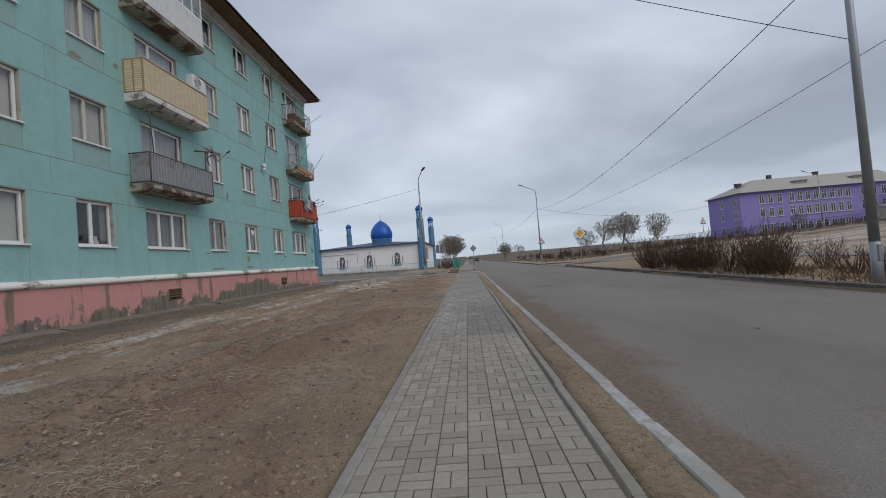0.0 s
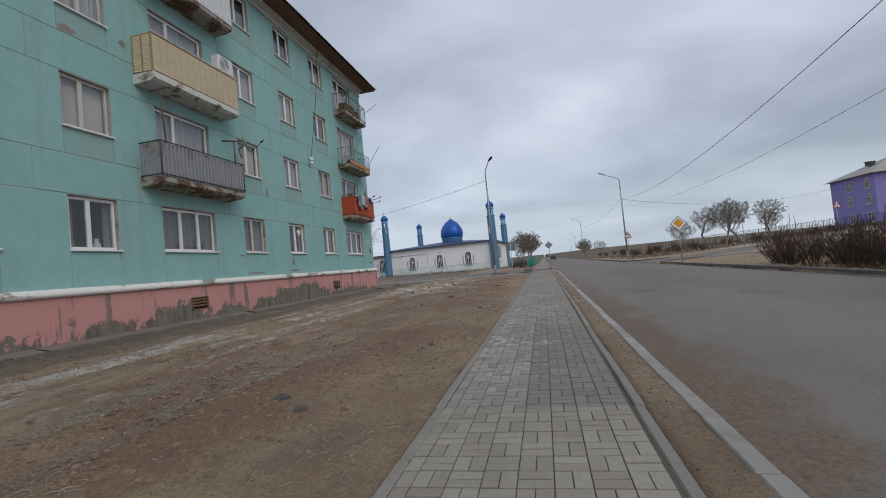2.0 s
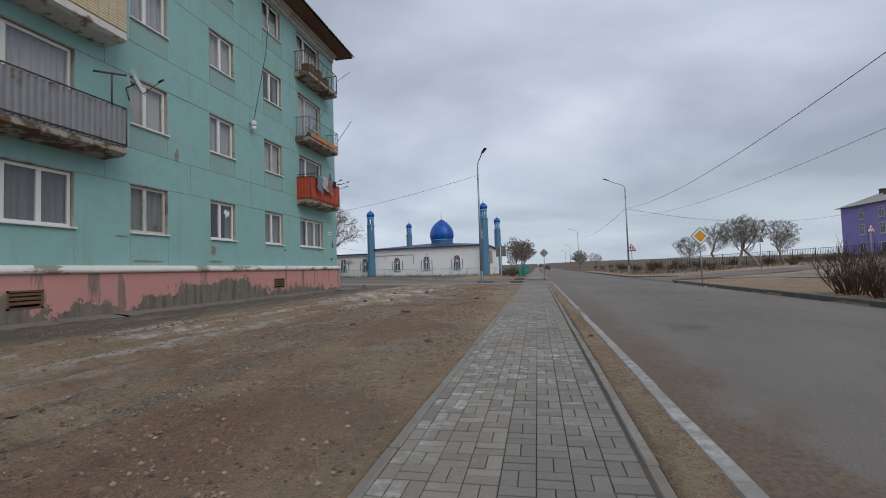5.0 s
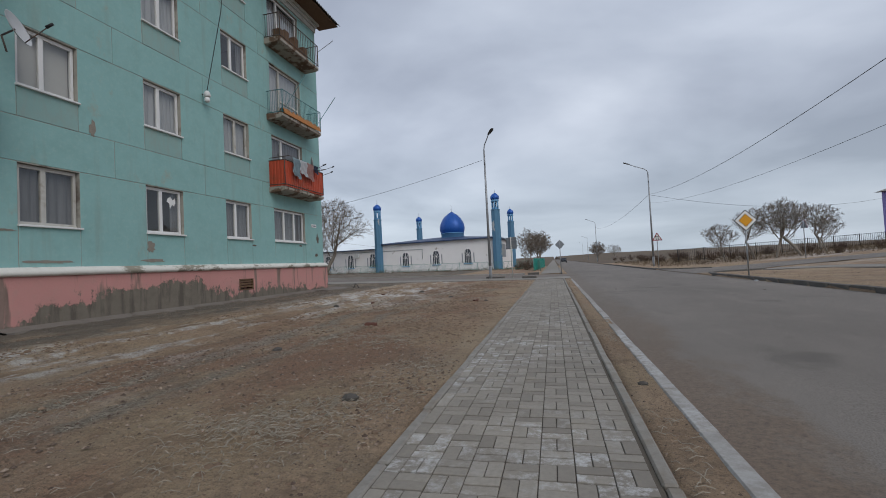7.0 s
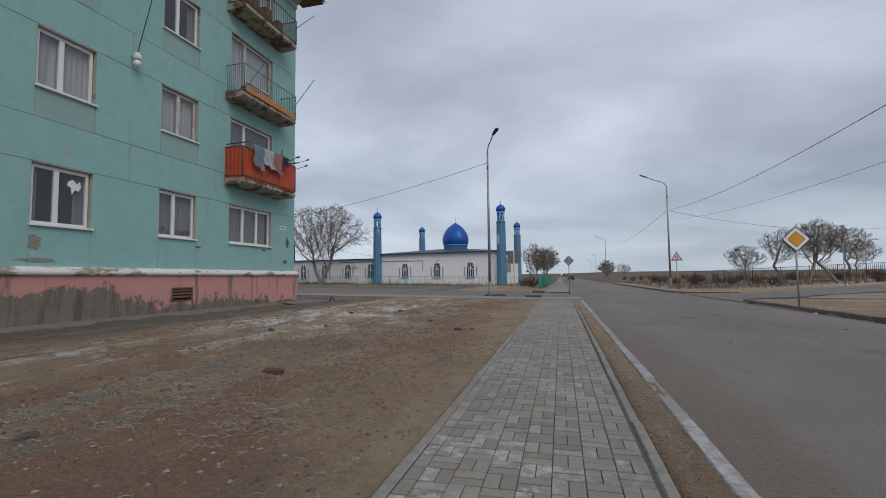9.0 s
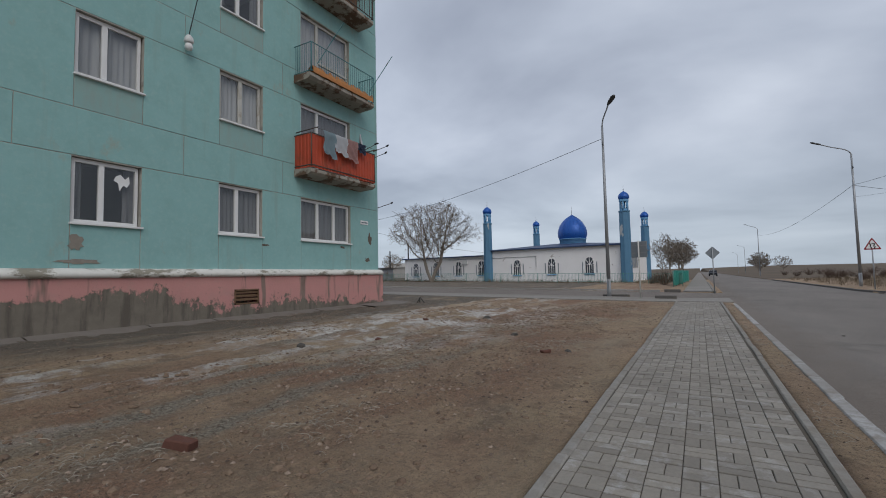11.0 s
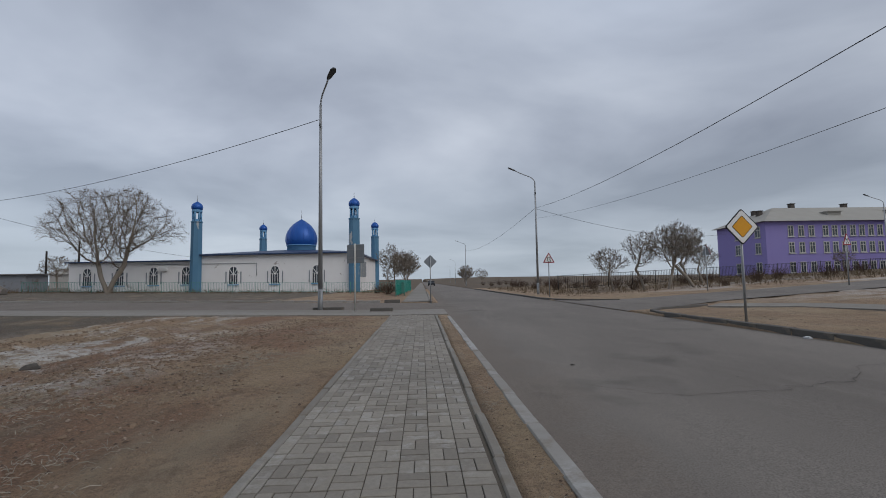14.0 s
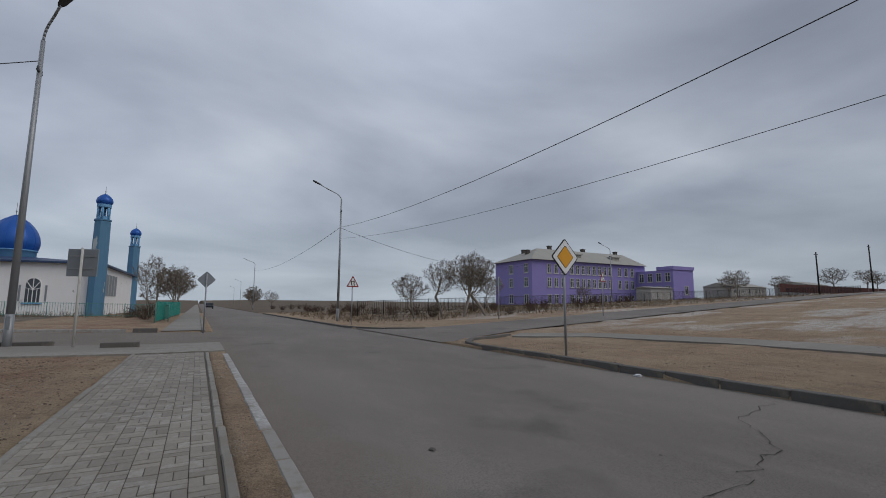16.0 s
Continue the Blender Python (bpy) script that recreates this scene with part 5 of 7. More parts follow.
# ---------------------------------------------------------------- lamps, poles, cables
def street_lamp(at, arm, label, height=9.2):
    """Tall tapered pole with a curved arm and one lamp head; arm is (dx, dy)."""
    lp = empty("street_lamp", at, label, "street lamp", "street lamps")
    bm = bmesh.new()
    tube(bm, (0, 0, -0.2), (0, 0, 0.9), 0.105, 0.1, 12)
    tube(bm, (0, 0, 0.9), (0, 0, height), 0.095, 0.055, 12)
    part("pole", bm, M["galv"], lp)
    bm = bmesh.new()
    d = Vector((arm[0], arm[1], 0))
    # a short bend, then a straight bar rising outwards
    pts = [Vector((0, 0, height))]
    for k in range(1, 8):
        tilt = math.radians(min(58, 12 * k))
        pts.append(pts[-1] + d * (0.14 * math.sin(tilt)) + Vector((0, 0, 0.13 * math.cos(tilt))))
    pts.append(pts[-1] + d * 0.36 + Vector((0, 0, 0.26)))
    for p, q in zip(pts, pts[1:]):
        tube(bm, p, q, 0.036, sides=8)
    part("arm", bm, M["galv"], lp)
    bm = bmesh.new()
    u = d.normalized()
    w = Vector((-u.y, u.x, 0))
    tip = pts[-1]
    sec = [(0, 0.05, 0.05), (0.12, 0.1, 0.06), (0.5, 0.14, 0.05), (0.62, 0.08, 0.03)]
    rings = []
    for s, hw, hh in sec:
        c = tip + u * (s - 0.05) + Vector((0, 0, s * 0.38))
        rings.append([bm.verts.new(c + w * (hw * cx) + Vector((0, 0, hh * cz))) for cx, cz in ((-1, -0.6), (1, -0.6), (0.8, 0.6), (0.3, 1), (-0.3, 1), (-0.8, 0.6))])
    for a, b in zip(rings, rings[1:]):
        for k in range(6):
            bm.faces.new((a[k], a[(k + 1) % 6], b[(k + 1) % 6], b[k]))
    bm.faces.new(rings[0][::-1])
    bm.faces.new(rings[-1])
    part("lamp_head", bm, M["lampgrey"], lp, "dark lamp head")
    bm = bmesh.new()
    box(bm, -0.03, 0.03, -0.2, 0.2, height - 1.0, height - 0.95)
    for y in (-0.16, 0.16):
        lathe(bm, [(0.03, height - 0.95), (0.035, height - 0.9), (0.02, height - 0.85), (0, height - 0.84)], 0, y, 8)
    part("bracket", bm, M["lampgrey"], lp)
    bm = bmesh.new()
    box(bm, -0.045, 0.045, -0.125, -0.09, 0.5, 0.85, 0.01)
    part("hatch", bm, M["galv_dull"], lp)
    return lp


street_lamp((-4.04, 44.15, 0.03), (0.45, -0.6), "tall grey steel street lamp on a curved arm", 8.85)
street_lamp((9.65, 61.2, 0.0), (-1.7, -0.2), "tall grey steel street lamp over the road", 9.2)
street_lamp((8.5, 11.6, 0.0), (-1.7, 0.0), "tall grey steel street lamp beside bare bushes", 9.2)
street_lamp((10.3, 127, 0.0), (-1.7, 0.0), "distant grey street lamp", 9.2)
street_lamp((14.5, 215, 0.0), (-1.7, 0.0), "distant grey street lamp", 9.2)
street_lamp((58, 78, land(58, 78)), (-2.0, 0.0), "street lamp on a dark pole by the school fence", 8.3)
street_lamp((17.0, 290, 0.0), (-1.7, 0.0), "distant grey street lamp", 9.2)


def cable(pts_pairs, sag, r, label, name="overhead_cable"):
    """One hanging cable between supports."""
    bm = bmesh.new()
    for a, b in zip(pts_pairs, pts_pairs[1:]):
        a, b = Vector(a), Vector(b)
        n = 28
        prev = a
        for k in range(1, n + 1):
            t = k / n
            p = a.lerp(b, t) - Vector((0, 0, sag * 4 * t * (1 - t)))
            tube(bm, prev, p, r, sides=4, cap=False)
            prev = p
    return thing(name, bm, M["wire"], label, "cable")


cable([(10.3, 127, 8.0), (9.65, 61.2, 7.05)], 1.0, 0.013, "black overhead cable slung between street lamps")
cable([(9.65, 61.2, 7.05), (8.5, 11.6, 7.1), (8.5, -30, 7.1)], 1.3, 0.011, "black overhead cable slung between street lamps")
cable([(9.65, 61.2, 6.2), (9.3, 11.6, 5.2), (9.5, -30, 6)], 1.2, 0.007, "thin slack overhead cable beside the road")
cable([(9.65, 61.2, 7.0), (46, 84, 7.6)], 1.6, 0.014, "thin slack overhead cable towards the school")
cable([(8.5, 11.6, 5.2), (-10.2, 14.8, 13.9)], 0.25, 0.008, "thin overhead cable to the block of flats")
cable([(-4.04, 44.15, 8.25), (-46, 66, 8.5)], 1.2, 0.013, "thin black overhead cable")


# ---------------------------------------------------------------- road signs
def sign_post(root, h, r=0.032, mat=None):
    bm = bmesh.new()
    tube(bm, (0, 0, -0.2), (0, 0, h), r, sides=10)
    part("post", bm, mat or M["galv"], root)


def plate(outline, y0, y1, grow=1.0):
    """An upright plate facing -y, from an outline of (x, z)."""
    bm = bmesh.new()
    f = [bm.verts.new((x * grow, y0, z * grow)) for x, z in outline]
    b = [bm.verts.new((x * grow, y1, z * grow)) for x, z in outline]
    n = len(f)
    bm.faces.new(f)
    bm.faces.new(b[::-1])
    for k in range(n):
        bm.faces.new((f[k], b[k], b[(k + 1) % n], f[(k + 1) % n]))
    bmesh.ops.recalc_face_normals(bm, faces=bm.faces)
    return bm


def rounded(pts, r=0.06, n=4):
    out = []
    m = len(pts)
    for k in range(m):
        p, a, b = Vector(pts[k]), Vector(pts[k - 1]), Vector(pts[(k + 1) % m])
        s, e2 = p + (a - p).normalized() * r, p + (b - p).normalized() * r
        for j in range(n + 1):
            t = j / n
            out.append(tuple((1 - t) ** 2 * s + 2 * t * (1 - t) * p + t * t * e2))
    return out


def up(bm, z):
    bmesh.ops.translate(bm, verts=bm.verts, vec=(0, 0, z))
    return bm


def priority_sign(at, turn, face=True, centre=2.47, label=""):
    root = empty("road_sign", at, label, "road sign", "road signs")
    root.rotation_euler = (0, 0, radians(turn))
    sign_post(root, centre + 0.25)
    q = 0.48 if face else 0.38
    dia = rounded([(-q, 0), (0, -q), (q, 0), (0, q)])
    pl = part("plate", up(plate(dia, -0.06, -0.035), centre), M["s_black"] if face else M["galv_dull"], root, "black-edged diamond plate")
    if face:
        part("border", up(plate(dia, -0.063, -0.058, 0.93), centre), M["s_white"], pl, "white border")
        part("centre", up(plate(dia, -0.067, -0.062, 0.62), centre), M["s_black"], pl)
        part("field", up(plate(dia, -0.071, -0.066, 0.58), centre), M["s_yellow"], pl, "amber field")
    part("back", up(plate(dia, -0.034, -0.03, 0.98), centre), M["galv_dull"], root, "bare metal back")
    return root


def warning_sign(at, turn, centre=2.6, label="", size=0.82):
    root = empty("road_sign", at, label, "road sign", "road signs")
    root.rotation_euler = (0, 0, radians(turn))
    sign_post(root, centre + 0.3)
    tri = rounded([(-size / 2, -size * 0.38), (size / 2, -size * 0.38), (0, size * 0.48)], 0.07)
    pl = part("plate", up(plate(tri, -0.06, -0.035), centre), M["s_red"], root, "red-edged triangular plate")
    part("field", up(plate(tri, -0.064, -0.059, 0.74), centre - 0.01), M["s_white"], pl, "white field")
    for x, z, sx, sz, tilt in ((-0.1, 0.02, 0.05, 0.2, 0.2), (0.08, -0.03, 0.05, 0.2, -0.2), (-0.07, -0.16, 0.05, 0.16, 0.5), (0.1, -0.18, 0.05, 0.14, -0.5), (0.0, 0.05, 0.2, 0.04, 0.3)):
        c, s = math.cos(tilt), math.sin(tilt)
        q = [(x + (a * sx / 2) * c - (b * sz / 2) * s, z + (a * sx / 2) * s + (b * sz / 2) * c) for a, b in ((-1, -1), (1, -1), (1, 1), (-1, 1))]
        part("symbol", up(plate(q, -0.068, -0.063), centre - 0.02), M["s_black"], pl)
    part("back", up(plate(tri, -0.034, -0.03, 0.98), centre), M["galv_dull"], root, "bare metal back")
    return root


priority_sign((8.6, 36.3, 0.0), 4, label="amber and white diamond priority road sign on a grey post")
warning_sign((8.78, 54.9, 0.0), 4, label="red-edged triangular warning sign on a grey post")
priority_sign((0.72, 50.4, 0.0), 184, False, 2.3, "grey back of a diamond road sign by the far pavement")
bk = empty("road_sign", (-2.5, 43.5, 0.03), "grey back of a square road sign on a pale post", "road sign", "road signs")
bk.rotation_euler = (0, 0, radians(158))
sign_post(bk, 2.75, 0.035, M["oldpaint"])
bm = bmesh.new()
box(bm, -0.4, 0.4, -0.07, -0.045, 1.95, 2.72, 0.008)
part("plate", bm, M["galv_dull"], bk, "bare grey metal plate")
bm = bmesh.new()
for z in (2.15, 2.5):
    box(bm, -0.34, 0.34, -0.045, -0.03, z, z + 0.04)
part("bracket", bm, M["galv"], bk)


# ---------------------------------------------------------------- trees and shrubs
def limb(verts, faces, path, radii, sides):
    """Append a tapered bent limb to plain lists."""
    base = len(verts)
    for k, (p, r) in enumerate(zip(path, radii)):
        d = (path[min(k + 1, len(path) - 1)] - path[max(k - 1, 0)]).normalized()
        u = d.orthogonal().normalized()
        w = d.cross(u)
        for j in range(sides):
            a = 2 * math.pi * j / sides
            verts.append(tuple(p + (u * math.cos(a) + w * math.sin(a)) * r))
    for k in range(len(path) - 1):
        for j in range(sides):
            j2 = (j + 1) % sides
            a = base + k * sides
            faces.append((a + j, a + j2, a + sides + j2, a + sides + j))


def tree_thing(name, spec, at, label, group="", wash=0.0, turn=0.0, category="tree"):
    big, small = spec
    root = empty(name, at, label, category, group)
    root.rotation_euler = (0, 0, turn)
    tr = new("trunk", pydata("trunk", big[0], big[1], M["bark"], True))
    tr.parent = root
    cr = new("crown", pydata("crown", small[0], small[1], M["twig"]))
    cr.parent = root
    if wash:
        # limewash sleeve follows the trunk's first ring sizes
        v = [Vector(q) for q in big[0][:16]]
        c0, c1 = sum(v[:8], Vector()) / 8, sum(v[8:16], Vector()) / 8
        r = (v[0] - c0).length
        k = min(1.6, wash / max(0.2, c1.z))
        bm = bmesh.new()
        tube(bm, c0, c0.lerp(c1, k), r * 1.07, r * 1.02, 9)
        part("limewash", bm, M["limewash"], tr, "whitewashed trunk foot")
    return root


def lz(x, y):
    return land(x, y) - 0.03


def crown_tree(height, width, base, seed, n=700, lean=(0.0, 0.0), r0=0.2, stems=1, step=0.0, tip=0.011):
    """Mesh lists of a leafless tree whose limbs reach for points strewn through a domed crown: (limbs, twigs)."""
    rnd = random.Random(seed)
    step = step or height * 0.033
    half = (height - base) / 2
    mid = Vector((lean[0] * height, lean[1] * height, base + half))
    goals = []
    while len(goals) < n:
        q = Vector((rnd.uniform(-1, 1), rnd.uniform(-1, 1), rnd.uniform(-1, 1)))
        k = q.length
        lump_ = 0.82 + 0.3 * noise.noise(q * 1.9 + Vector((seed, 0, 0)))
        if k > lump_ or rnd.random() > 0.55 + 0.45 * k:
            continue
        wide = width / 2 * (1.0 if q.z > -0.3 else 1.0 + (q.z + 0.3) * 0.7)
        goals.append(mid + Vector((q.x * wide, q.y * wide, q.z * half)))
    nodes, parent = [Vector((0, 0, -0.2))], [-1]
    for st in range(stems):
        a = 6.283 * st / stems + rnd.uniform(-0.5, 0.5)
        out = 0.3 if stems > 1 else 0.0
        at, d = 0, Vector((lean[0] * 1.6 + out * math.cos(a), lean[1] * 1.6 + out * math.sin(a), 1)).normalized()
        while nodes[at].z < base * (1.0 if stems == 1 else rnd.uniform(1.0, 1.3)):
            d = (d + Vector((rnd.gauss(0, 0.07), rnd.gauss(0, 0.07), 0))).normalized()
            nodes.append(nodes[at] + d * step)
            parent.append(at)
            at = len(nodes) - 1
    G = np.array([tuple(q) for q in goals])
    near = np.full(n, 1e9)
    who = np.zeros(n, int)
    done = 0
    alive = np.ones(n, bool)
    for _ in range(70):
        fresh = np.array([tuple(q) for q in nodes[done:]])
        dist = np.linalg.norm(G[:, None, :] - fresh[None, :, :], axis=2)
        j = dist.argmin(1)
        best = dist[np.arange(n), j]
        better = best < near
        near[better], who[better] = best[better], j[better] + done
        done = len(nodes)
        alive &= near > step * 1.3
        if not alive.any() or done > 4200:
            break
        pull = {}
        for g in np.nonzero(alive)[0]:
            w = int(who[g])
            pull.setdefault(w, Vector())
            pull[w] += (goals[g] - nodes[w]).normalized()
        for w, v in pull.items():
            v = v.normalized() + Vector((rnd.gauss(0, 0.14), rnd.gauss(0, 0.14), rnd.gauss(0.06, 0.12)))
            nodes.append(nodes[w] + v.normalized() * step)
            parent.append(w)
    kids = [[] for _ in nodes]
    for k, p in enumerate(parent):
        if p >= 0:
            kids[p].append(k)
    flow = [0.0] * len(nodes)
    for k in range(len(nodes) - 1, -1, -1):
        flow[k] = max(tip ** 1.75, sum(flow[c] for c in kids[k]))
    rad = [f ** (1 / 1.75) for f in flow]
    rad = [tip + (r - tip) * (r0 - tip) / max(1e-4, rad[0] - tip) for r in rad]
    big, small = ([], []), ([], [])
    todo = [(0, None)]
    while todo:
        k, frm = todo.pop()
        path, radii = ([nodes[frm]] if frm is not None else []), ([min(rad[frm], rad[k] * 1.15)] if frm is not None else [])
        while True:
            path.append(nodes[k])
            radii.append(rad[k])
            if not kids[k]:
                break
            nxt = max(kids[k], key=lambda c: rad[c])
            todo += [(c, k) for c in kids[k] if c != nxt]
            k = nxt
        if len(path) < 2:
            continue
        thick = radii[0] > r0 * 0.3
        dst = big if thick or not big[0] else small
        limb(dst[0], dst[1], path, radii, 8 if radii[0] > r0 * 0.6 else 5 if thick else 3)
        # fine twigs along the outer wood
        if not thick:
            for p, q in zip(path, path[1:]):
                for _k in range(4):
                    d = ((q - p).normalized() + Vector((rnd.gauss(0, 0.6), rnd.gauss(0, 0.6), rnd.gauss(0.15, 0.5)))).normalized()
                    e1 = q + d * step * rnd.uniform(0.8, 1.9)
                    e2 = e1 + (d + Vector((rnd.gauss(0, 0.4), rnd.gauss(0, 0.4), rnd.gauss(0, 0.4)))).normalized() * step * rnd.uniform(0.4, 1.0)
                    limb(small[0], small[1], [q, e1, e2], [tip * 0.7, tip * 0.55, tip * 0.4], 3)
    return big, small


tree_thing("bare_tree", crown_tree(11.6, 13.4, 2.4, 5, 1900, (0.03, 0), 0.33, 2, 0.27, 0.013), (-31.7, 72.5, lz(-31.7, 72.5)), "large leafless spreading tree before the mosque", "bare trees")
ROW = [((16.1, 61.5), 21, 3.7, 3.6, (-0.12, 0.05)), ((18.0, 60.3), 22, 4.9, 3.3, (0.0, 0)), ((18.9, 58.4), 23, 5.1, 4.4, (0.08, 0)), ((20.8, 58.0), 24, 5.3, 3.7, (-0.16, 0)), ((31, 76), 25, 6.0, 4.4, (0, 0)), ((26.5, 66), 26, 3.7, 3.0, (0.05, 0))]
for (x, y), sd, ht, wd, ln in ROW:
    tree_thing("bare_tree", crown_tree(ht, wd, ht * 0.33, sd, 800, ln, ht * 0.021, 1, 0.13, 0.008), (x, y, lz(x, y)), "leafless street tree with a whitewashed foot", "bare trees", 1.0)
for (x, y), sd, ht, wd, low in (((-3.3, 75.5), 31, 5.8, 3.0, 0.9), ((-3.4, 112), 32, 7.6, 6.0, 1.8), ((-3.6, 128), 33, 8.6, 7.0, 1.9), ((-3.2, 150), 38, 9.6, 7.6, 2.2), ((12.6, 150), 34, 5.6, 6.4, 1.4), ((18.5, 160), 35, 4.9, 5.2, 1.2), ((14.6, 172), 37, 5.4, 5.4, 1.3)):
    tree_thing("bare_tree", crown_tree(ht, wd, low, sd, 700, (0, 0), ht * 0.018, 3 if sd == 31 else 1, ht * 0.026, 0.012 if sd == 31 else 0.024), (x, y, lz(x, y)), "leafless tree beside the far road", "bare trees")
FAR = crown_tree(7.2, 7.4, 1.8, 51, 420, (0, 0), 0.17, 1, 0, 0.02)
first = None
for k, (x, y) in enumerate(((-52, 76), (-66, 84), (-58, 100), (115, 92), (122, 84), (128, 76), (133, 70), (140, 74), (137, 62), (131, 58), (124, 62), (60, 86), (104, 84))):
    turn, sc = k * 1.3, (0.9, 1.1, 0.8, 1.0)[k % 4] * (0.45 if (x, y) == (60, 86) else 1)
    if first is None:
        first = tree_thing("bare_tree", FAR, (x, y, lz(x, y)), "leafless tree far behind the houses", "distant trees", 0, turn)
    else:
        t2 = copy_thing(first, Matrix.Translation((x, y, lz(x, y))) @ Matrix.Rotation(turn, 4, "Z"))
        if x > 114:
            sc *= 0.8
        t2.scale = (sc, sc, sc)


def shrub_spec(height, seed, stems=34):
    rnd = random.Random(seed)
    v, f = [], []
    for k in range(stems):
        a = rnd.uniform(0, 6.283)
        r = rnd.uniform(0, 0.32)
        p = Vector((r * math.cos(a), r * math.sin(a), -0.05))
        d = Vector((math.cos(a) * rnd.uniform(0.05, 0.75), math.sin(a) * rnd.uniform(0.05, 0.75), 1)).normalized()
        h = height * rnd.uniform(0.55, 1.0)
        path, radii = [p], [rnd.uniform(0.008, 0.02)]
        for j in range(4):
            d = (d + Vector((rnd.gauss(0, 0.12), rnd.gauss(0, 0.12), 0.02))).normalized()
            path.append(path[-1] + d * h / 4)
            radii.append(radii[0] * (1 - 0.2 * (j + 1)))
        limb(v, f, path, radii, 4)
        for m in range(9):
            j = rnd.randint(1, 4)
            dd = (d + Vector((rnd.gauss(0, 0.5), rnd.gauss(0, 0.5), rnd.gauss(0.1, 0.3)))).normalized()
            e1 = path[j] + dd * h * rnd.uniform(0.12, 0.3)
            e2 = e1 + (dd + Vector((rnd.gauss(0, 0.3), rnd.gauss(0, 0.3), 0.25))).normalized() * h * rnd.uniform(0.08, 0.2)
            limb(v, f, [path[j], e1, e2], [0.007, 0.005, 0.003], 3)
    return v, f


def shrubs():
    specs = [pydata("shrub", *shrub_spec(1.5, 60 + k), M["twig_red"]) for k in range(4)]
    low = [pydata("shrub", *shrub_spec(0.9, 70 + k, 22), M["twig_red"]) for k in range(2)]
    rnd = random.Random(8)
    spots = [(9.6 + rnd.uniform(-0.5, 0.9), y + rnd.uniform(-0.4, 0.4), specs, 1.0) for y in (15.4, 16.2, 17.0, 17.7, 18.4, 19.2, 19.9, 20.7, 21.4, 22.2, 22.9, 23.6, 24.4, 25.2, 26.0, 26.8)]
    spots += [(10.8 + rnd.uniform(-0.5, 0.9), y + rnd.uniform(-0.4, 0.4), specs, 0.9) for y in (17, 18.5, 20, 21.5, 23, 24.6, 26.2)]
    spots += [(9.5 + rnd.uniform(-0.6, 1.2), y, low, 1.0) for y in (9.0, 10.2, 11.2, 12.2, 12.9, 13.8, 14.6)]
    for k, (x, y, sp, sc) in enumerate(spots):
        ob = tagged(new("shrub", sp[k % len(sp)]), "leafless brown roadside shrub", "shrub", "roadside shrubs")
        s = sc * rnd.uniform(0.7, 1.02)
        ob.location, ob.rotation_euler, ob.scale = (x, y, -0.02), (0, 0, rnd.uniform(0, 6.28)), (s, s, s * rnd.uniform(0.85, 1.1))
    far = [(18 + 6.0 * k + rnd.uniform(-2, 2), 64 + 2.6 * k + rnd.uniform(-3, 3)) for k in range(9)] + [(24 + 5 * k, 60 + 2.2 * k + rnd.uniform(-2, 2)) for k in range(8)]
    far += [(12.5 + rnd.uniform(0, 6), 66 + 3 * k) for k in range(14)] + [(13 + rnd.uniform(0, 16), 74 + 4.5 * k) for k in range(14)] + [(-3.5 + rnd.uniform(-1.5, 1), 68 + 3.5 * k) for k in range(7)]
    for k, (x, y) in enumerate(far):
        ob = tagged(new("shrub", specs[k % 4]), "leafless brown shrub on waste ground", "shrub", "distant shrubs")
        s = rnd.uniform(0.4, 0.8)
        ob.location, ob.rotation_euler, ob.scale = (x, y, land(x, y) - 0.05), (0, 0, rnd.uniform(0, 6.28)), (s * 1.4, s * 1.4, s)


shrubs()


# ---------------------------------------------------------------- fences
def bar_fence(name, a, b, h, mat, label, bay=2.4, gap=0.16, bar=0.012, post=0.03, lift=0.12):
    a, b = Vector((*a, 0)), Vector((*b, 0))
    L = (b - a).length
    u = (b - a) / L
    n = max(1, round(L / bay))
    root = empty(name, (a.x, a.y, land(a.x, a.y)), label, "fence")
    z0 = land(a.x, a.y)
    for k in range(n + 1):
        p = u * (L * k / n)
        z = land(a.x + p.x, a.y + p.y) - z0
        bm = bmesh.new()
        tube(bm, p + Vector((0, 0, z - 0.2)), p + Vector((0, 0, z + h)), post, sides=6)
        part("post", bm, mat, root)
    for k in range(n):
        p, q = u * (L * k / n), u * (L * (k + 1) / n)
        zp, zq = land(a.x + p.x, a.y + p.y) - z0, land(a.x + q.x, a.y + q.y) - z0
        bm = bmesh.new()
        for zz in (lift + 0.05, h - 0.08):
            tube(bm, p + Vector((0, 0, zp + zz)), q + Vector((0, 0, zq + zz)), bar * 1.5, sides=4)
        m = int((q - p).length / gap)
        for j in range(1, m):
            t = j / m
            c = p.lerp(q, t) + Vector((0, 0, zp + (zq - zp) * t))
            tube(bm, c + Vector((0, 0, lift)), c + Vector((0, 0, h - 0.02)), bar, sides=4, cap=False)
        part("bar_panel", bm, mat, root)
    return root


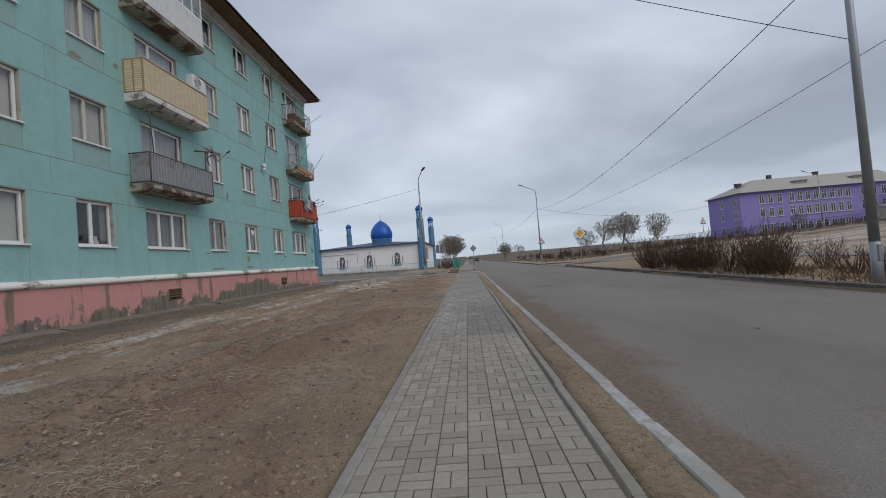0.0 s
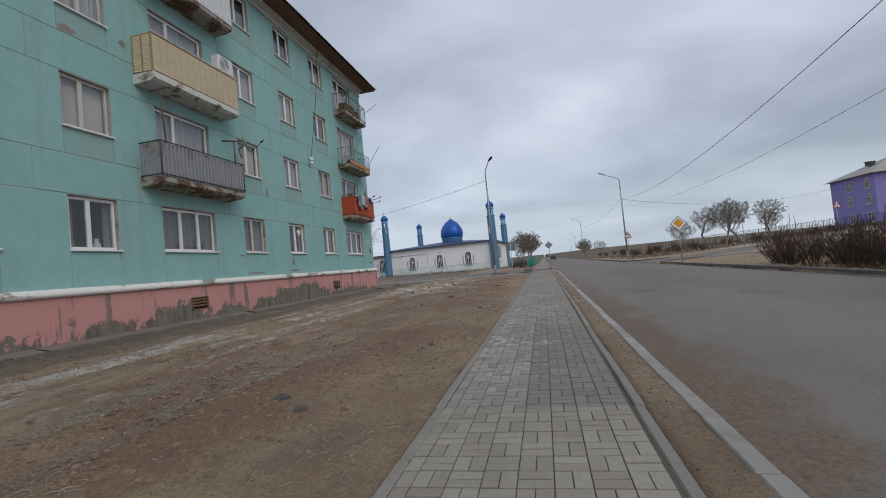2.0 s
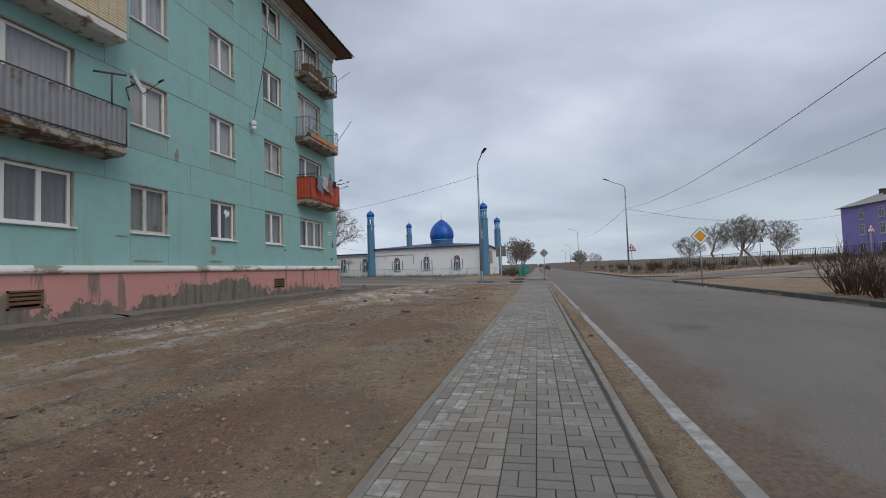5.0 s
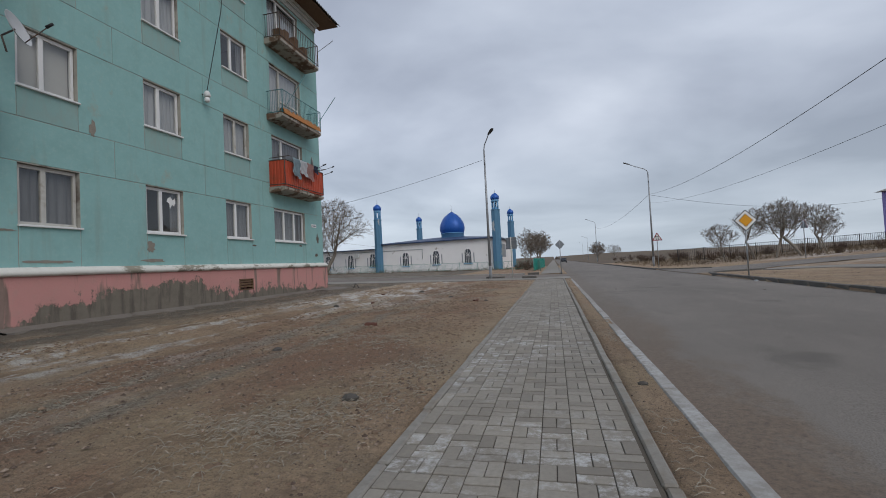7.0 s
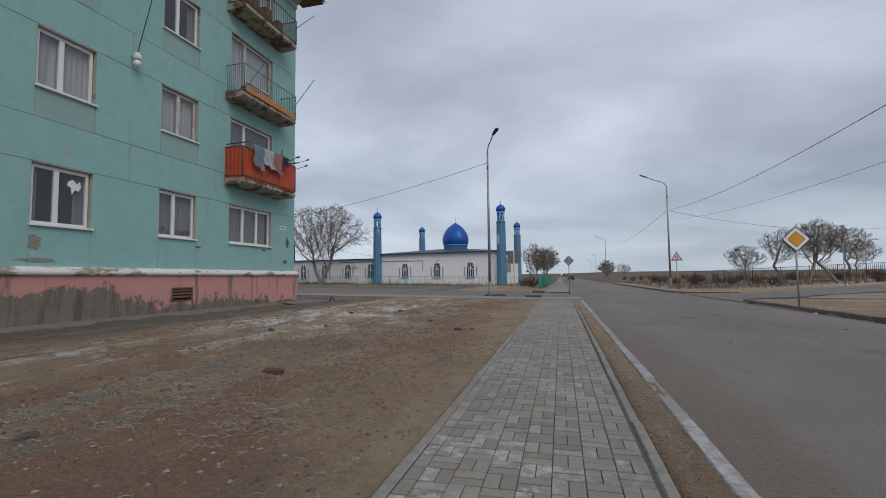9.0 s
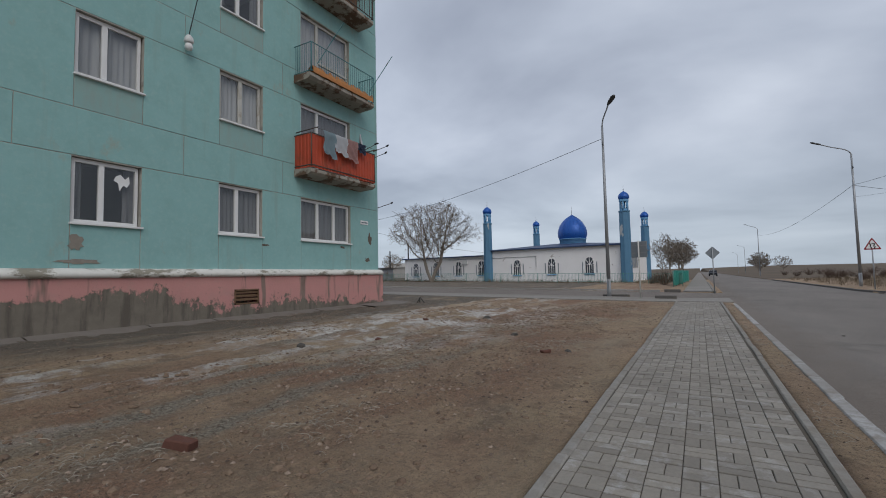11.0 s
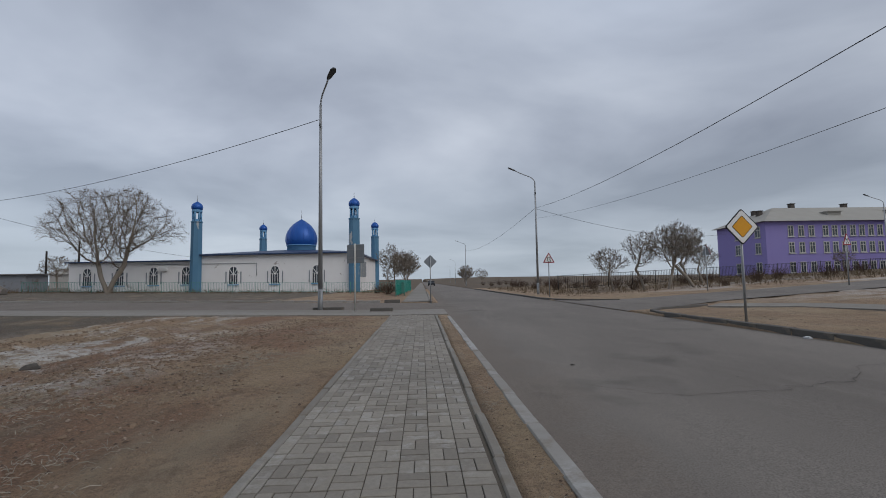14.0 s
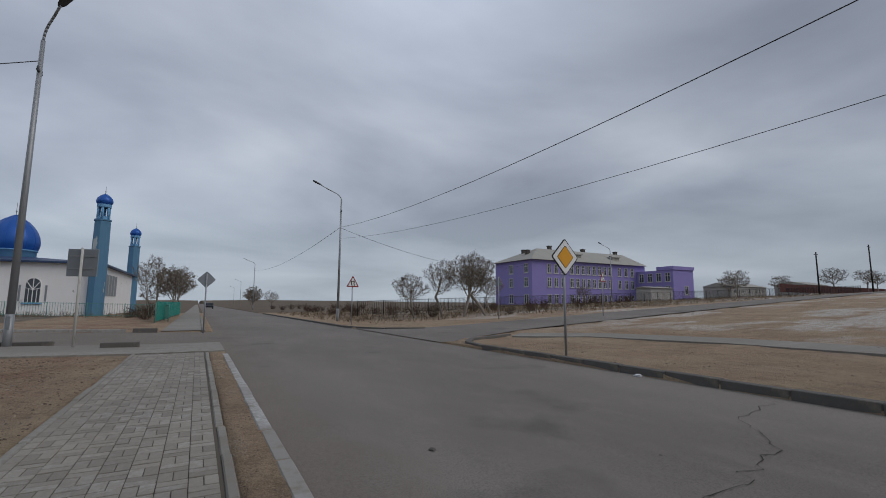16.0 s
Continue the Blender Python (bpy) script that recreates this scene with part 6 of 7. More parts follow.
bar_fence("fence", (-41, 73.6), (-2.2, 71.2), 1.15, M["green_rail"], "low green iron railing before the mosque")
bar_fence("fence", (-2.2, 71.2), (-1.3, 64.5), 1.15, M["green_rail"], "low green iron railing beside the pavement")
bar_fence("fence", (14, 70), (46, 78), 1.5, M["dark_fence"], "dark iron school fence", 3.0, 0.2, 0.016, 0.045)
bar_fence("fence", (46, 78), (130, 72), 1.5, M["dark_fence"], "dark iron school fence", 3.0, 0.2, 0.016, 0.045)
gf = empty("fence", (-1.85, 62.0, 0), "teal-green profiled sheet fence beside the pavement", "fence")
gf.rotation_euler = (0, 0, -0.03)
bm = corrugated(0, 22, 0.1, 1.35, 0, 0.25, 0.03)
part("sheet", bm, M["green_sheet"], gf)
for k in range(9):
    bm = bmesh.new()
    tube(bm, (-0.05, k * 2.75, -0.2), (-0.05, k * 2.75, 1.3), 0.035, sides=6)
    part("post", bm, M["green_rail"], gf)


# ---------------------------------------------------------------- things on the block of flats
def dish(at, face, r, label, mat="dish"):
    """A satellite dish on a bracket, looking along face."""
    root = empty("satellite_dish", at, label, "satellite dish")
    root.matrix_world = look(at, Vector(at) - Vector(face)) @ pose(0, 0, 0)
    bm = bmesh.new()
    n, rings = 24, []
    for k in range(6):
        q = r * k / 5
        rings.append((q, -0.16 * r * (1 - (q / r) ** 2) * 1.6))
    lathe(bm, [(max(a, 0.0), b) for a, b in rings], 0, 0, n)
    lathe(bm, [(r, 0.0), (r + 0.012, 0.004), (r, -0.012)], 0, 0, n)
    part("reflector", bm, M[mat], root)
    bm = bmesh.new()
    tube(bm, (0, -r * 0.9, -0.02), (0, -r * 0.35, 0.75 * r + 0.25), 0.012, sides=6)
    part("feed_arm", bm, M["rail"], root)
    bm = bmesh.new()
    tube(bm, (0, -r * 0.35, 0.75 * r + 0.2), (0, -r * 0.25, 0.75 * r + 0.36), 0.035, 0.03, 8)
    part("receiver", bm, M["black"], root, "black receiver")
    bm = bmesh.new()
    tube(bm, (0, 0, -0.2 * r), (0, -0.05, -0.35), 0.02, sides=6)
    tube(bm, (0, -0.05, -0.35), (0, -0.4, -0.4), 0.02, sides=6)
    part("bracket", bm, M["rail"], root)
    return root


dish((-10.55, 20.55, 6.65), (0.76, 0.42, 0.35), 0.36, "grey satellite dish on a wall bracket beside a window")
dish((-10.75, 32.9, 6.3), (0.85, 0.55, 0.15), 0.34, "grey satellite dish at the end of the red balcony")
for ax_, ay_, az_, out_ in ((-11.15, 34.42, 4.1, 0.55), (-10.45, 33.3, 6.05, 0.5), (-10.45, 33.3, 5.8, 0.42)):
    an = empty("wall_antenna", (ax_, ay_, az_), "thin aerial rod with a small dark receiver at its tip", "antenna", "aerial rods")
    bm = bmesh.new()
    tube(bm, (-0.06, -0.03, -0.02), (out_, 0.12, 0.14), 0.012, sides=6)
    part("rod", bm, M["rail"], an)
    bm = bmesh.new()
    lathe(bm, [(0, -0.05), (0.035, -0.045), (0.03, 0.03), (0.015, 0.06), (0, 0.06)], 0, 0, 10)
    bmesh.ops.rotate(bm, verts=bm.verts, matrix=Matrix.Rotation(1.1, 3, "Y"))
    bmesh.ops.translate(bm, verts=bm.verts, vec=(out_, 0.12, 0.15))
    part("receiver", bm, M["black"], an, "small dark receiver")

# outdoor unit on the cream balcony
ac = empty("air_conditioner", (-10.6, 19.55, 9.05), "white outdoor cooling unit above the balcony rail", "air conditioner")
bm = bmesh.new()
box(bm, -0.15, 0.15, -0.4, 0.4, 0.0, 0.55, 0.02)
body = part("casing", bm, M["ac"], ac)
bm = bmesh.new()
for k in range(1, 5):
    for j in range(20):
        a0, a1 = j * math.pi / 10, (j + 1) * math.pi / 10
        r = 0.055 * k
        tube(bm, (0.16, -0.08 + r * math.cos(a0), 0.28 + r * math.sin(a0)), (0.16, -0.08 + r * math.cos(a1), 0.28 + r * math.sin(a1)), 0.006, sides=4, cap=False)
part("grille", bm, M["black"], body, "round dark fan grille")
bm = bmesh.new()
for y in (-0.3, 0.3):
    box(bm, -0.6, 0.16, y - 0.02, y + 0.02, -0.04, 0.0)
part("bracket", bm, M["rail"], ac)

# wall lamp on its cable
wl_ = empty("wall_lamp", (-11.0, 26.45, 7.25), "white bulb lamp hanging on the facade", "lamp")
bm = bmesh.new()
lathe(bm, [(0, 0.28), (0.05, 0.27), (0.1, 0.2), (0.12, 0.1), (0.09, 0.06), (0, 0.06)], 0, 0, 16)
part("socket", bm, M["ac"], wl_)
bm = bmesh.new()
lathe(bm, [(0, -0.13), (0.07, -0.11), (0.1, -0.03), (0.07, 0.05), (0, 0.06)], 0, 0, 16)
part("globe", bm, M["s_white"], wl_, "white globe")
bm = bmesh.new()
tube(bm, (-0.2, 0, 0.18), (0, 0, 0.18), 0.02, sides=6)
part("bracket", bm, M["rail"], wl_)
cable([(-11.0, 26.45, 7.52), (-10.7, 26.9, 10.5), (-10.25, 26.8, 14.0)], 0.0, 0.012, "black cable hanging down the facade")

# washing on the red balcony
for y, w, h, mat, lab in ((30.75, 0.55, 0.8, "cloth_b", "pale blue towel on the clothes line"), (31.3, 0.6, 0.62, "cloth_w", "white cloth on the clothes line"), (31.85, 0.55, 0.72, "cloth_p", "pink patterned cloth on the clothes line"), (32.35, 0.4, 0.35, "cloth_d", "dark blue cloth on the clothes line")):
    bm = bmesh.new()
    rnd = random.Random(int(y * 10))
    n, m = 12, 10
    grid = []
    for i in range(n + 1):
        row = []
        for j in range(m + 1):
            yy = y - w / 2 + w * i / n
            drop = h * j / m * (1 + 0.22 * (i / n - 0.5))
            dx = 0.05 * math.sin(i * 1.3 + y) * (j / m) + 0.03 * math.sin(j * 0.9 + i * 0.5)
            row.append(bm.verts.new((XF + 0.14 + abs(dx), yy + 0.03 * math.sin(j * 0.8 + y), 6.05 - drop - 0.03 * math.sin(i * 0.9) * j / m)))
        grid.append(row)
    for i in range(n):
        for j in range(m):
            bm.faces.new((grid[i][j], grid[i + 1][j], grid[i + 1][j + 1], grid[i][j + 1])).smooth = True
    bmesh.ops.solidify(bm, geom=bm.faces[:], thickness=0.006)
    thing("laundry", bm, M[mat], lab, "laundry", "washing on the balcony")


def rag(y0, y1, z, drop, mat, label, seed):
    """A bundle of cloth lying over a balcony floor's edge."""
    bm = bmesh.new()
    rnd = random.Random(seed)
    n = 26
    rows = []
    for i in range(n + 1):
        y = y0 + (y1 - y0) * i / n
        k = rnd.uniform(0.6, 1.2)
        rows.append([bm.verts.new(p) for p in ((XF - 0.3, y, z), (XF - 0.15, y, z + 0.22 * k), (XF - 0.03, y, z + 0.25 * k), (XF + 0.025, y, z + 0.1), (XF + 0.03, y, z - drop * k))])
    for a, b in zip(rows, rows[1:]):
        for k in range(4):
            bm.faces.new((a[k], b[k], b[k + 1], a[k + 1])).smooth = True
    return thing("cloth", bm, M[mat], label, "cloth")


rag(GY[0] + 0.1, GY[1] - 0.1, 7.92, 0.04, "cloth_o", "orange cloth bundled along the balcony floor", 3)
bm = bmesh.new()
for k in range(6):
    a = GY[0] + 0.25 + k * 0.38
    box(bm, XF - 0.5, XF - 0.12, a, a + 0.34, 11.14, 11.14 + (0.5, 0.62, 0.4, 0.66, 0.3, 0.55)[k], 0.03)
thing("old_furniture", bm, M["wood"], "brown boards and boxes stored on the balcony", "junk")

# peeled paint patches
M["plaster"] = simple("bare_plaster", (0.3, 0.27, 0.23), 0.95, var=0.35, scale=12, bump=0.5)
M["plaster_dark"] = simple("dark_bare_plaster", (0.15, 0.125, 0.1), 0.95, var=0.35, scale=12, bump=0.5)
for y, z, w, h, mat, sd in ((24.25, 2.1, 0.32, 0.42, "plaster", 1), (33.85, 2.75, 0.26, 0.52, "plaster_dark", 2), (33.7, 1.95, 0.34, 0.2, "plaster_dark", 3), (32.3, 2.38, 0.3, 0.1, "plaster_dark", 4), (22.6, 5.1, 0.2, 0.5, "plaster", 5), (28.95, 2.3, 0.3, 0.08, "plaster_dark", 6), (20.6, 2.4, 0.6, 0.06, "plaster", 7), (13.1, 9.6, 0.5, 0.9, "plaster", 8), (16.0, 8.6, 0.3, 0.25, "plaster", 9), (14.4, 8.25, 0.6, 0.2, "plaster", 10), (24.3, 1.72, 0.9, 0.12, "plaster", 11), (21.5, 1.7, 1.3, 0.1, "plaster", 12)):
    bm = bmesh.new()
    rnd = random.Random(sd)
    n = 18
    ring = []
    for k in range(n):
        a = 2 * math.pi * k / n
        q = rnd.uniform(0.55, 1.05)
        ring.append(bm.verts.new((W + 0.007, y + w / 2 * q * math.cos(a), z + h / 2 * q * math.sin(a) * (1.2 if a < math.pi else 0.85))))
    bm.faces.new(ring)
    wpart("peeled_patch", bm, M[mat], flats, "patch of bare plaster")

# address plate with unreadable lettering
bm = bmesh.new()
box(bm, W - 0.002, W + 0.025, 33.3, 33.75, 3.32, 3.47, 0.004)
pl = thing("address_plate", bm, M["s_white"], "small white street plate with illegible lettering on the wall", "sign")
bm = bmesh.new()
for k in range(7):
    box(bm, W + 0.0255, W + 0.028, 33.34 + k * 0.055, 33.375 + k * 0.055, 3.37, 3.42)
part("lettering", bm, M["cloth_d"], pl, "dark illegible lettering")


# concrete apron, cracked into slabs
def build_apron():
    root = empty("apron", (-10.7, 8, 0.2), "cracked concrete apron along the foot of the wall", "pavement", kind="structure")
    rnd = random.Random(4)
    y = 7.5
    while y < 35.2:
        l = rnd.uniform(1.3, 2.6)
        bm = bmesh.new()
        n = 9
        lo, hi = [], []
        wj = [rnd.uniform(-0.12, 0.12) for _ in range(n + 1)]
        tilt = rnd.uniform(0.0, 0.05)
        out = 0.55 if y < 31.5 else 0.95
        for k in range(n + 1):
            yy = y + 0.02 + (l - 0.04) * k / n
            hi.append([bm.verts.new((W + 0.10, yy, 0.30)), bm.verts.new((W + out + wj[k], yy, 0.235 - tilt))])
            lo.append(bm.verts.new((W + out + wj[k] + 0.01, yy, 0.05)))
        for k in range(n):
            bm.faces.new((hi[k][0], hi[k][1], hi[k + 1][1], hi[k + 1][0]))
            bm.faces.new((hi[k][1], lo[k], lo[k + 1], hi[k + 1][1]))
        bm.faces.new((hi[n][0], hi[n][1], lo[n]))
        ob = part("slab", bm, M["apron"], root)
        ob.location = -root.location
        y += l


build_apron()


# torn paper on a pane and a jug on a sill inside
bm = bmesh.new()
rnd = random.Random(6)
pts = [(0.0, 0.22), (0.09, 0.12), (0.17, 0.2), (0.19, 0.05), (0.13, -0.06), (0.06, -0.02), (-0.02, -0.16), (-0.05, 0.02), (-0.14, 0.06), (-0.1, 0.16)]
fr_ = [bm.verts.new((W - 0.128, 25.12 + a, 3.5 + b)) for a, b in pts]
bk_ = [bm.verts.new((W - 0.131, 25.12 + a, 3.5 + b)) for a, b in pts]
bm.faces.new(fr_)
bm.faces.new(bk_[::-1])
for k in range(len(pts)):
    bm.faces.new((fr_[k], fr_[k - 1], bk_[k - 1], bk_[k]))
thing("torn_paper", bm, M["s_white"], "torn white paper stuck on a ground-floor window", "paper")
bm = bmesh.new()
lathe(bm, [(0.0, 0.0), (0.08, 0.0), (0.1, 0.08), (0.09, 0.18), (0.05, 0.24), (0.055, 0.3), (0.07, 0.33), (0.0, 0.32)], 0, 0, 16)
jug = thing("jug", bm, M["s_white"], "white jug on the sill behind the glass", "jug")
jug.location = (W - 0.28, 15.05, 2.54)


# ---------------------------------------------------------------- loose things on the ground
def scatter_pebbles():
    rnd = random.Random(12)
    v, f = [], []

    def stone(x, y, z, r):
        b = len(v)
        sq = rnd.uniform(0.5, 0.9)
        a0 = rnd.uniform(0, 6.28)
        for k in range(5):
            a = a0 + k * 1.2566
            q = r * rnd.uniform(0.7, 1.2)
            v.append((x + q * math.cos(a), y + q * math.sin(a), z + r * rnd.uniform(-0.1, 0.25) * sq))
        v.append((x + r * rnd.uniform(-0.3, 0.3), y + r * rnd.uniform(-0.3, 0.3), z + r * sq))
        for k in range(5):
            f.append((b + k, b + (k + 1) % 5, b + 5))
    k = 0
    while k < 42000:
        y = 1.5 + 39 * rnd.random()
        x = -10.6 + 9.6 * rnd.random()
        d = noise.noise(Vector((x * 0.55, y * 0.3, 5))) + 0.35 * math.exp(-((x + 3.6) / 1.6) ** 2) + 0.25 * math.exp(-((x + 9.9) / 0.6) ** 2)
        if rnd.random() > 0.12 + d * 0.9:
            continue
        r = 0.006 + 0.02 * rnd.random() ** 3
        stone(x, y, ground_z(x, y), r)
        k += 1
    for _ in range(700):
        y, x = rnd.uniform(1.5, 40), rnd.uniform(0.77, 1.03)
        stone(x, y, ground_z(x, y), rnd.uniform(0.004, 0.014))
    for _ in range(500):
        y, x = rnd.uniform(2, 60), 1.22 + 1.1 * rnd.random() ** 2
        stone(x, y, ROAD_Z + 0.004, rnd.uniform(0.004, 0.016))
    for _ in range(900):
        x, y = rnd.uniform(8.3, 20), rnd.uniform(10, 41)
        stone(x, y, ground_z(x, y), rnd.uniform(0.01, 0.035))
    tagged(new("gravel", pydata("gravel", v, f, M["pebble"])), "loose gravel scattered over the dry yard", "gravel", kind="stuff")


scatter_pebbles()


def scatter_clods():
    """Crumbled lumps of earth, in drifts, each a squat uneven dome."""
    rnd = random.Random(14)
    v, f = [], []
    k = 0
    while k < 17000:
        x, y = -9.9 + 8.8 * rnd.random(), 2.5 + 37 * rnd.random()
        want = 0.06 + 1.2 * noise.noise(Vector((x * 0.45, y * 0.3, 9))) + 0.4 * math.exp(-((x + 3.2) / 1.4) ** 2)
        if rnd.random() > want:
            continue
        r = 0.009 + 0.034 * rnd.random() ** 4
        z = ground_z(x, y) - 0.003
        b = len(v)
        a0, tall = rnd.uniform(0, 6.28), rnd.uniform(0.45, 0.8)
        for ring, hgt in ((1.0, 0.0), (0.72, 0.62)):
            for j in range(6):
                a = a0 + j * 1.047 + ring
                q = r * ring * rnd.uniform(0.75, 1.2)
                v.append((x + q * math.cos(a), y + q * math.sin(a), z + r * tall * hgt * rnd.uniform(0.8, 1.2)))
        v.append((x, y, z + r * tall * rnd.uniform(0.85, 1.1)))
        for j in range(6):
            j2 = (j + 1) % 6
            f += [(b + j, b + j2, b + 6 + j2, b + 6 + j), (b + 6 + j, b + 6 + j2, b + 12)]
        k += 1
    tagged(new("earth_clods", pydata("earth_clods", v, f, M["clod"])), "crumbled brown clods of earth over the yard", "clods", kind="stuff")


scatter_clods()


def scatter_straw():
    rnd = random.Random(21)
    v, f = [], []
    spots = [(-2.0 - 2.2 * rnd.random(), 3 + 36 * rnd.random(), 190) for _ in range(26)] + [(-1.75, 16.8, 380), (-1.35, 18.5, 200), (-2.2, 16.5, 240), (-1.4, 17.4, 120), (-1.6, 6.8, 260), (-1.9, 6.5, 160), (-1.35, 8.6, 90), (-4.6, 17.6, 120)] + [(0.78 + 0.25 * rnd.random(), 3 + 36 * rnd.random(), 10) for _ in range(34)]
    spots += [(-10.2 + 9 * rnd.random(), 2 + 38 * rnd.random(), 5) for _ in range(90)]
    for cx, cy, n in spots:
        s = 0.10 if cx > 0 else 0.28
        for _ in range(n):
            x, y = rnd.gauss(cx, s * (0.5 if cx > 0 else 1)), rnd.gauss(cy, s * 1.3)
            if not (-11 < x < -1.0 or 0.77 < x < 1.02):
                continue
            z = ground_z(x, y) + 0.008
            a = rnd.uniform(0, 6.28)
            l = rnd.uniform(0.03, 0.12)
            d = Vector((math.cos(a), math.sin(a), rnd.uniform(-0.05, 0.3))) * l
            p = Vector((x, y, z))
            limb(v, f, [p, p + d * 0.5 + Vector((0, 0, 0.012)), p + d], [0.0022, 0.0022, 0.0014], 3)
    tagged(new("straw", pydata("straw", v, f, M["straw"])), "bleached straw and dry stalks on the soil", "straw", kind="stuff")


scatter_straw()


def lump(name, at, size, mat, label, category, seed):
    bm = bmesh.new()
    bmesh.ops.create_icosphere(bm, subdivisions=2, radius=1)
    for q in bm.verts:
        k = 1 + 0.35 * noise.noise(q.co * 1.7 + Vector((seed, 0, 0)))
        q.co = Vector((q.co.x * size[0] * k, q.co.y * size[1] * k, max(q.co.z * size[2] * k, -size[2] * 0.3)))
    ob = thing(name, bm, M[mat], label, category)
    ob.location = at
    ob.rotation_euler = (0, 0, seed * 1.1)
    return ob


def brickbat(x, y, turn, label="broken red brick lying in the dirt", sz=(0.24, 0.11, 0.07)):
    bm = bmesh.new()
    vs = box(bm, -sz[0] / 2, sz[0] / 2, -sz[1] / 2, sz[1] / 2, 0, sz[2], 0.012)
    for q in bm.verts:
        q.co += Vector((1, 1, 1)) * 0.018 * noise.noise(q.co * 23 + Vector((turn, 0, 0)))
    ob = thing("broken_brick", bm, M["brickbat"], label, "brick", "broken bricks")
    ob.location, ob.rotation_euler = (x, y, ground_z(x, y) - 0.01), (0.05, 0.04, turn)


brickbat(-3.42, 21.92, 0.2)
brickbat(-2.15, 26.9, 1.0, sz=(0.16, 0.1, 0.06))
brickbat(-5.5, 27.0, 2.1, sz=(0.18, 0.1, 0.05))
brickbat(-6.4, 30.2, 0.7, sz=(0.14, 0.1, 0.05))
for x, y, s, sd in ((-1.66, 17.3, 0.065, 3), (-2.6, 9.4, 0.07, 4), (-2.15, 9.0, 0.05, 9), (-1.9, 27.3, 0.05, 5), (-3.3, 28.6, 0.06, 6), (-1.75, 12.2, 0.05, 7), (0.93, 18.0, 0.038, 8), (-3.9, 19.5, 0.06, 10), (-6.0, 25.5, 0.07, 11), (-5.2, 31.5, 0.08, 12)):
    lump("stone", (x, y, ground_z(x, y)), (s * 1.4, s, s * 0.8), "rock", "dark stone lying on the dirt", "stone", sd)
lump("litter", (7.85, 33.6, ROAD_Z + 0.03), (0.08, 0.05, 0.04), "litter", "crumpled white litter by the kerb", "litter", 2)
lump("earth_mound", (-39.5, 68.5, land(-39.5, 68.5)), (2.2, 1.4, 0.9), "apron", "low mound of earth beyond the street", "mound", 5)
for x, y, sz in ((3.9, 8.2, 0.05), (4.6, 7.7, 0.04), (5.2, 7.6, 0.03), (5.0, 27.5, 0.05), (4.1, 30.4, 0.04), (3.2, 26.5, 0.04), (6.3, 29.0, 0.04), (2.4, 31.5, 0.04)):
    lump("clod", (x, y, ROAD_Z + 0.035), (sz, sz * 0.8, sz * 0.4), "rock", "small dark clod on the asphalt", "clod", int(x * 10))

# stick tripod by the corner
tp = empty("stick_tripod", (-10.2, 35.9, land(-10.2, 35.9)), "small tripod of dark sticks in the yard", "sticks")
for a in (0.3, 2.3, 4.4):
    bm = bmesh.new()
    tube(bm, (0.22 * math.cos(a), 0.22 * math.sin(a), -0.05), (0, 0, 0.24), 0.018, 0.014, 6)
    part("stick", bm, M["creosote"], tp)

# crack across the road
def build_crack():
    rnd = random.Random(2)
    pts = [Vector((2.0, 30.4)), Vector((3.0, 29.6)), Vector((4.2, 29.75)), Vector((5.2, 30.0)), Vector((6.2, 30.9)), Vector((7.95, 31.2))]
    fine = []
    for a, b in zip(pts, pts[1:]):
        for k in range(10):
            fine.append(a.lerp(b, k / 10) + Vector((rnd.gauss(0, 0.025), rnd.gauss(0, 0.035))))
    v, f = [], []
    for k, p in enumerate(fine):
        w = rnd.uniform(0.002, 0.0065)
        z = ROAD_Z + 0.05 * math.exp(-((p.x - 4.6) / 3) ** 2) + 0.006
        v += [(p.x, p.y - w, z), (p.x, p.y + w, z)]
    for k in range(len(fine) - 1):
        f.append((2 * k, 2 * k + 2, 2 * k + 3, 2 * k + 1))
    tagged(new("trim_crack", pydata("trim_crack", v, f, M["creosote"])), "winding dark crack in the asphalt", "crack", kind="structure")


build_crack()

# short kerb blocks at the street corners
for x0, x1, y in ((-1.85, -0.95, 43.2), (-1.95, -1.05, 51.3), (-4.4, -3.1, 44.4)):
    bm = bmesh.new()
    box(bm, x0, x1, y - 0.08, y + 0.08, -0.1, 0.16, 0.015)
    tagged(thing("kerb_block", bm, M["kerb_dark"], "short dark kerb block at the street corner", "kerb", "corner kerbs"))


# ---------------------------------------------------------------- far surroundings
def pole(x, y, h, label, mat="creosote", arm=True):
    root = empty("utility_pole", (x, y, land(x, y)), label, "utility pole", "utility poles")
    bm = bmesh.new()
    tube(bm, (0, 0, -0.3), (0, 0, h), 0.14, 0.1, 10)
    part("pole", bm, M[mat], root)
    if arm:
        bm = bmesh.new()
        box(bm, -0.7, 0.7, -0.05, 0.05, h - 0.5, h - 0.4)
        part("crossarm", bm, M[mat], root)
    return root


pole(-42.5, 70, 8.2, "dark tarred wooden pole beyond the street", arm=False)
pole(-47, 84, 5.0, "thin dark pole by the shed", arm=False)
pole(-44.5, 86, 6.5, "thin dark pole by the shed", arm=False)
pole(-60, 92, 5.0, "thin dark pole by the fence", arm=False)
cable([(-42.5, 70, 8.6), (-25, 95, 4.6)], 1.0, 0.018, "thin overhead cable from the wooden pole")
cable([(-42.5, 70, 8.6), (-90, 70, 8.6)], 0.6, 0.018, "thin overhead cable from the wooden pole")
pole(96, 66, 7.5, "dark tarred wooden pole beside the rising street")
pole(112, 64, 9.0, "dark tarred wooden pole beside the rising street")


